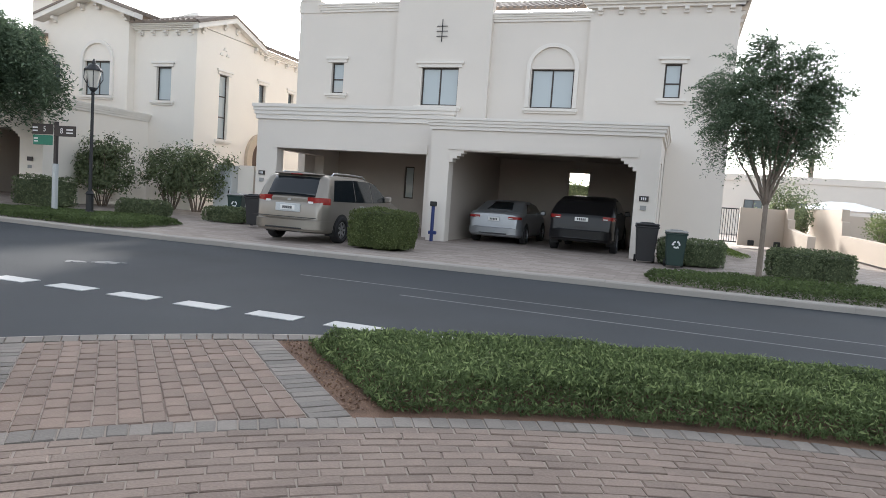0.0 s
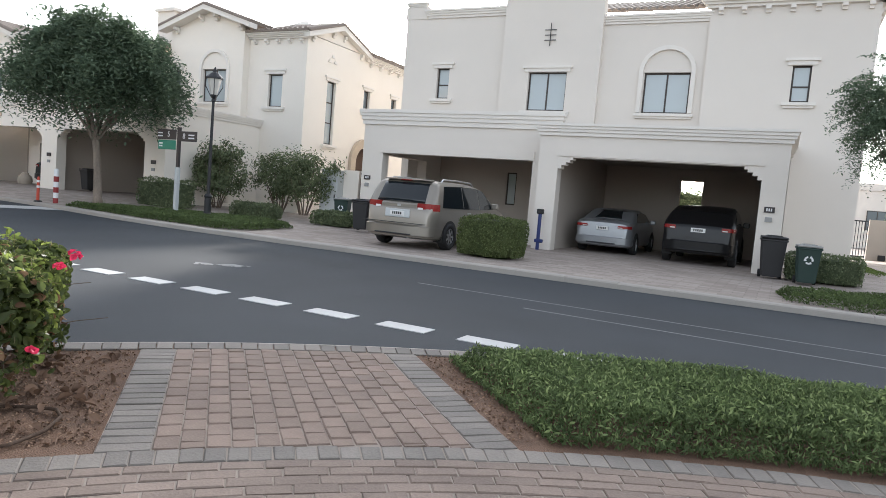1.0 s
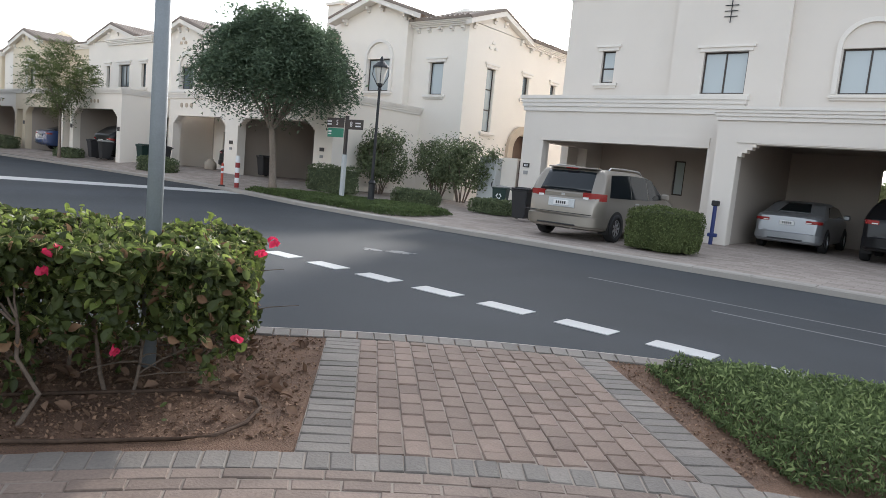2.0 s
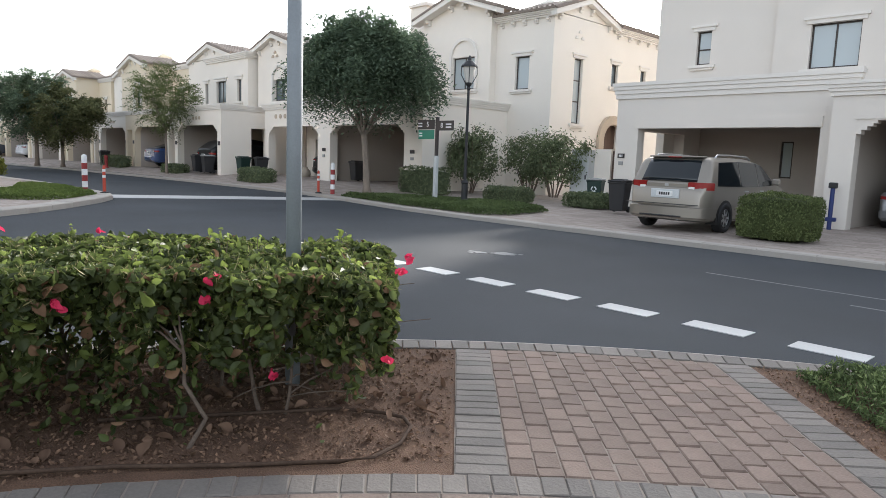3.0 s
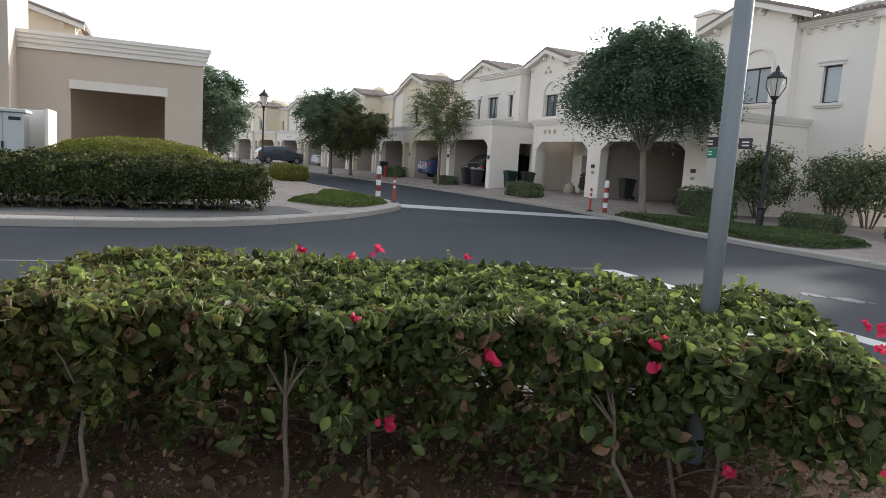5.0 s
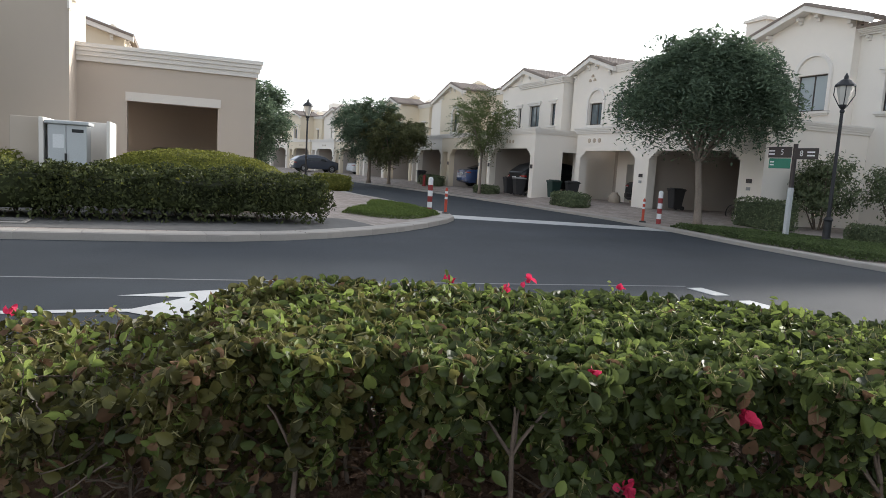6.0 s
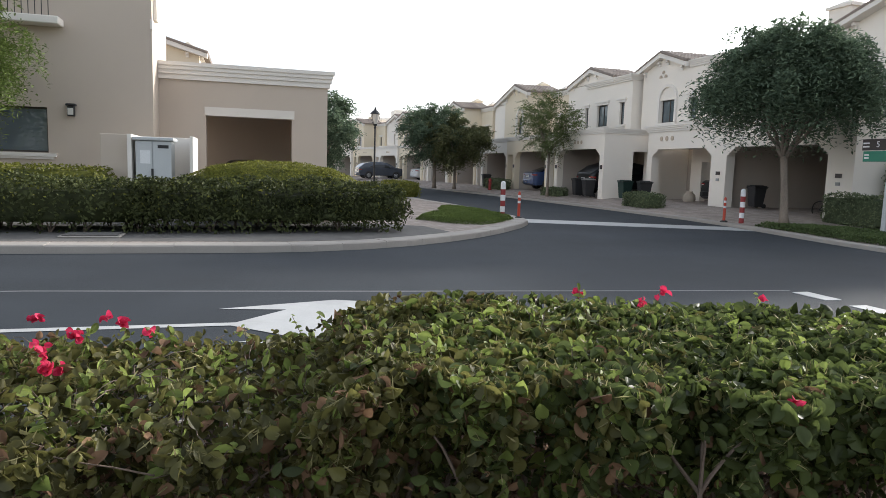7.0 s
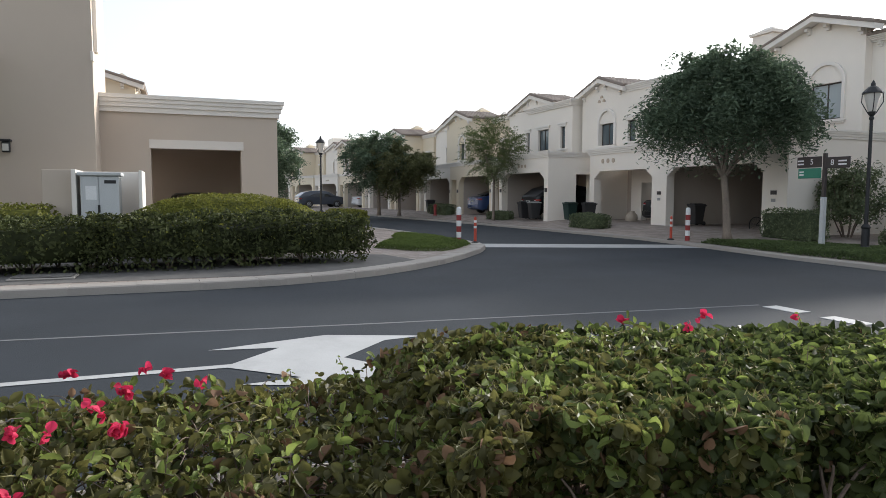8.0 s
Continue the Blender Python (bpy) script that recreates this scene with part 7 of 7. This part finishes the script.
def brick_field(name, rows, mat, label, parent=None):
    """Many bricks as one mesh: rows of x, y, turn, length, width."""
    V, Fc = [], []
    for x, y, a, l, w in rows:
        v, f = brick_verts(l - random.uniform(0, 0.005), w - random.uniform(0, 0.004), 0.05, random.uniform(0.003, 0.007))
        a += random.gauss(0, 0.008)
        c, s = math.cos(a), math.sin(a)
        z = 0.014 + random.uniform(-0.003, 0.003)
        tx, ty = random.gauss(0, 0.006), random.gauss(0, 0.006)
        k = len(V)
        v = [(p + random.gauss(0, 0.0014), q + random.gauss(0, 0.0014), h + random.gauss(0, 0.0008)) for p, q, h in v]
        V += [(x + p * c - q * s, y + p * s + q * c, z + h + p * tx + q * ty) for p, q, h in v]
        Fc += [tuple(i + k for i in q) for q in f]
    return tagged(raw(name, V, Fc, mat, parent), label, "paving", kind="stuff")


ring = arc(WALK_C, WALK_R, 200, 20, 90) + arc(WALK_C, 2.75, 20, 200, 60)
sheet("pavement_walk", ring, 0.0075, JOINT, "brick walkway curving round the corner", "pavement")
G = 0.0045
walk_rows = []
r = WALK_R - 0.175
k = 0
while r > 2.85:
    rc = r - 0.046
    n = round(2 * math.pi * rc / 0.205)
    for i in range(n):
        a = 2 * math.pi * (i + 0.5 * (k % 2)) / n
        if radians(20) < a < radians(200):
            walk_rows.append((WALK_C.x + rc * math.cos(a), WALK_C.y + rc * math.sin(a), a + math.pi / 2, 2 * math.pi * rc / n - G, 0.092 - G))
    r -= 0.092
    k += 1
brick_field("walkway_bricks", walk_rows, PAVER_MIX, "weathered reddish-brown bricks laid in curved courses")
border = []
rc = WALK_R - 0.087
n = round(2 * math.pi * rc / 0.108)
for i in range(n):
    a = 2 * math.pi * i / n
    if radians(20) < a < radians(200):
        border.append((WALK_C.x + rc * math.cos(a), WALK_C.y + rc * math.sin(a), a, 0.172 - G, 0.108 - G))
brick_field("border_bricks", border, PAVER_GREY, "grey brick border course of the walkway")
kerb_rows = []
rc = KERB_R - 0.15
n = round(2 * math.pi * rc / 0.125)
for i in range(n):
    a = 2 * math.pi * i / n
    if radians(60) < a < radians(200):
        kerb_rows.append((KERB_C.x + rc * math.cos(a), KERB_C.y + rc * math.sin(a), a + math.pi / 2, 0.125 - G, 0.2 - G))
brick_field("kerb_bricks", kerb_rows, PAVER_GREY, "grey brick course along the road edge")
band("kerb_near", arc(KERB_C, KERB_R, 200, 55, 80)[::-1], 0.05, -0.06, 0.012, KERB, "thin flush concrete edging at the road")



def kerb_stones(parent, line, width, z0, z1, keep, length=0.95, gap=0.012):
    """Single kerb stones laid end to end along a line."""
    pts = [Vector(p) for p in line]
    inner = [Vector(p) for p in offset_line(line, width)]
    run = [0.0]
    for p, q in zip(pts, pts[1:]):
        run.append(run[-1] + (q - p).length)

    def at(s, row):
        i = max(0, min(len(run) - 2, int(np.searchsorted(run, s)) - 1))
        return row[i].lerp(row[i + 1], (s - run[i]) / (run[i + 1] - run[i]))
    s = 0.0
    while s + length < run[-1]:
        if keep(at(s, pts)):
            c = at(s + length / 2, pts)
            bm = bmesh.new()
            rows = []
            dz = random.uniform(-0.004, 0.004)
            for u in (s + gap / 2, s + length / 2, s + length - gap / 2):
                a, b = at(u, pts) - c, at(u, inner) - c
                e = (b - a).normalized() * 0.02
                rows.append([bm.verts.new(p) for p in ((a.x - e.x * 0.2, a.y - e.y * 0.2, z0), (a.x - e.x * 0.2, a.y - e.y * 0.2, z1 - 0.02 + dz), (a.x + e.x, a.y + e.y, z1 + dz), (b.x, b.y, z1 + dz), (b.x, b.y, z0))])
            for p, q in zip(rows, rows[1:]):
                for i in range(5):
                    bm.faces.new((p[i], p[(i + 1) % 5], q[(i + 1) % 5], q[i]))
            bm.faces.new(rows[0])
            bm.faces.new(rows[-1][::-1])
            st = part("kerb_stone", bm, KERB, parent)
            st.matrix_local = pose(c.x, c.y, 0)
        s += length


kerb_stones(kerb_corner, c_line, 0.4, -0.06, 0.115, lambda p: p.y > -12 and p.x > -30)
kerb_stones(kerb_far, far_line[::-1], 0.26, -0.06, 0.087, lambda p: -34 < p.x < 12)

# the path from the walkway to the road, brick by brick
D, Nn = Vector((0.7071, -0.7071)), Vector((0.7071, 0.7071))
P0, P1 = 1.44, 3.54


def span(a):
    """Where a line across the path at offset a meets kerb course and walkway border."""
    def solve(c, r):
        q = Nn * a - Vector(c)
        b = q.dot(D)
        return b, math.sqrt(max(0, b * b - q.length_squared + r * r))
    b, h = solve(KERB_C, KERB_R - 0.26)
    s0 = -b - h
    b, h = solve(WALK_C, WALK_R)
    return s0, -b - h


outline = [tuple(Nn * (P0 + (P1 - P0) * i / 12) + D * span(P0 + (P1 - P0) * i / 12)[0]) for i in range(13)]
outline += [tuple(Nn * (P1 - (P1 - P0) * i / 12) + D * span(P1 - (P1 - P0) * i / 12)[1]) for i in range(13)]
path_ob = sheet("pavement_path", outline, 0.007, JOINT, "reddish brick path between two planted beds", "pavement")
LB = 0.168
CW = (P1 - P0 - 0.5) / 13
brick_meshes = []
for k in range(6):
    bv, bf = brick_verts(LB - G, CW - G, 0.05, 0.006)
    bv = [(x + random.gauss(0, 0.0012), y + random.gauss(0, 0.0012), z + (random.gauss(0, 0.0012) if z > -0.02 else 0)) for x, y, z in bv]
    brick_mesh = bpy.data.meshes.new("brick")
    brick_mesh.from_pydata(bv, [], bf)
    brick_mesh.materials.append(PAVER)
    brick_meshes.append(brick_mesh)
edge_rows = []
for j in range(13):
    a_ = P0 + 0.25 + CW * (j + 0.5)
    s0, s1 = span(a_)
    s = s0 - LB / 2 * (j % 2)
    while s < s1:
        u, v = max(s, s0), min(s + LB, s1)
        if v - u > 0.03:
            c = Nn * a_ + D * (u + v) / 2
            ob = new("brick", random.choice(brick_meshes))
            ob.parent = path_ob
            ob.matrix_local = pose(c.x, c.y, 0.014 + random.uniform(-0.003, 0.003), random.gauss(0, 0.4), random.gauss(0, 0.4), -45 + random.gauss(0, 0.9)) @ Matrix.Diagonal(((v - u - G) / (LB - G), 1, 1, 1))
        s += LB
for a_ in (P0 + 0.125, P1 - 0.125):
    s0, s1 = span(a_)
    m = int((s1 - s0) / 0.1)
    for i in range(m):
        c = Nn * a_ + D * (s0 + (i + 0.5) * (s1 - s0) / m)
        edge_rows.append((c.x, c.y, radians(45), 0.25 - G, (s1 - s0) / m - G))
brick_field("edge_bricks", edge_rows, PAVER_GREY, "grey brick edging of the path")
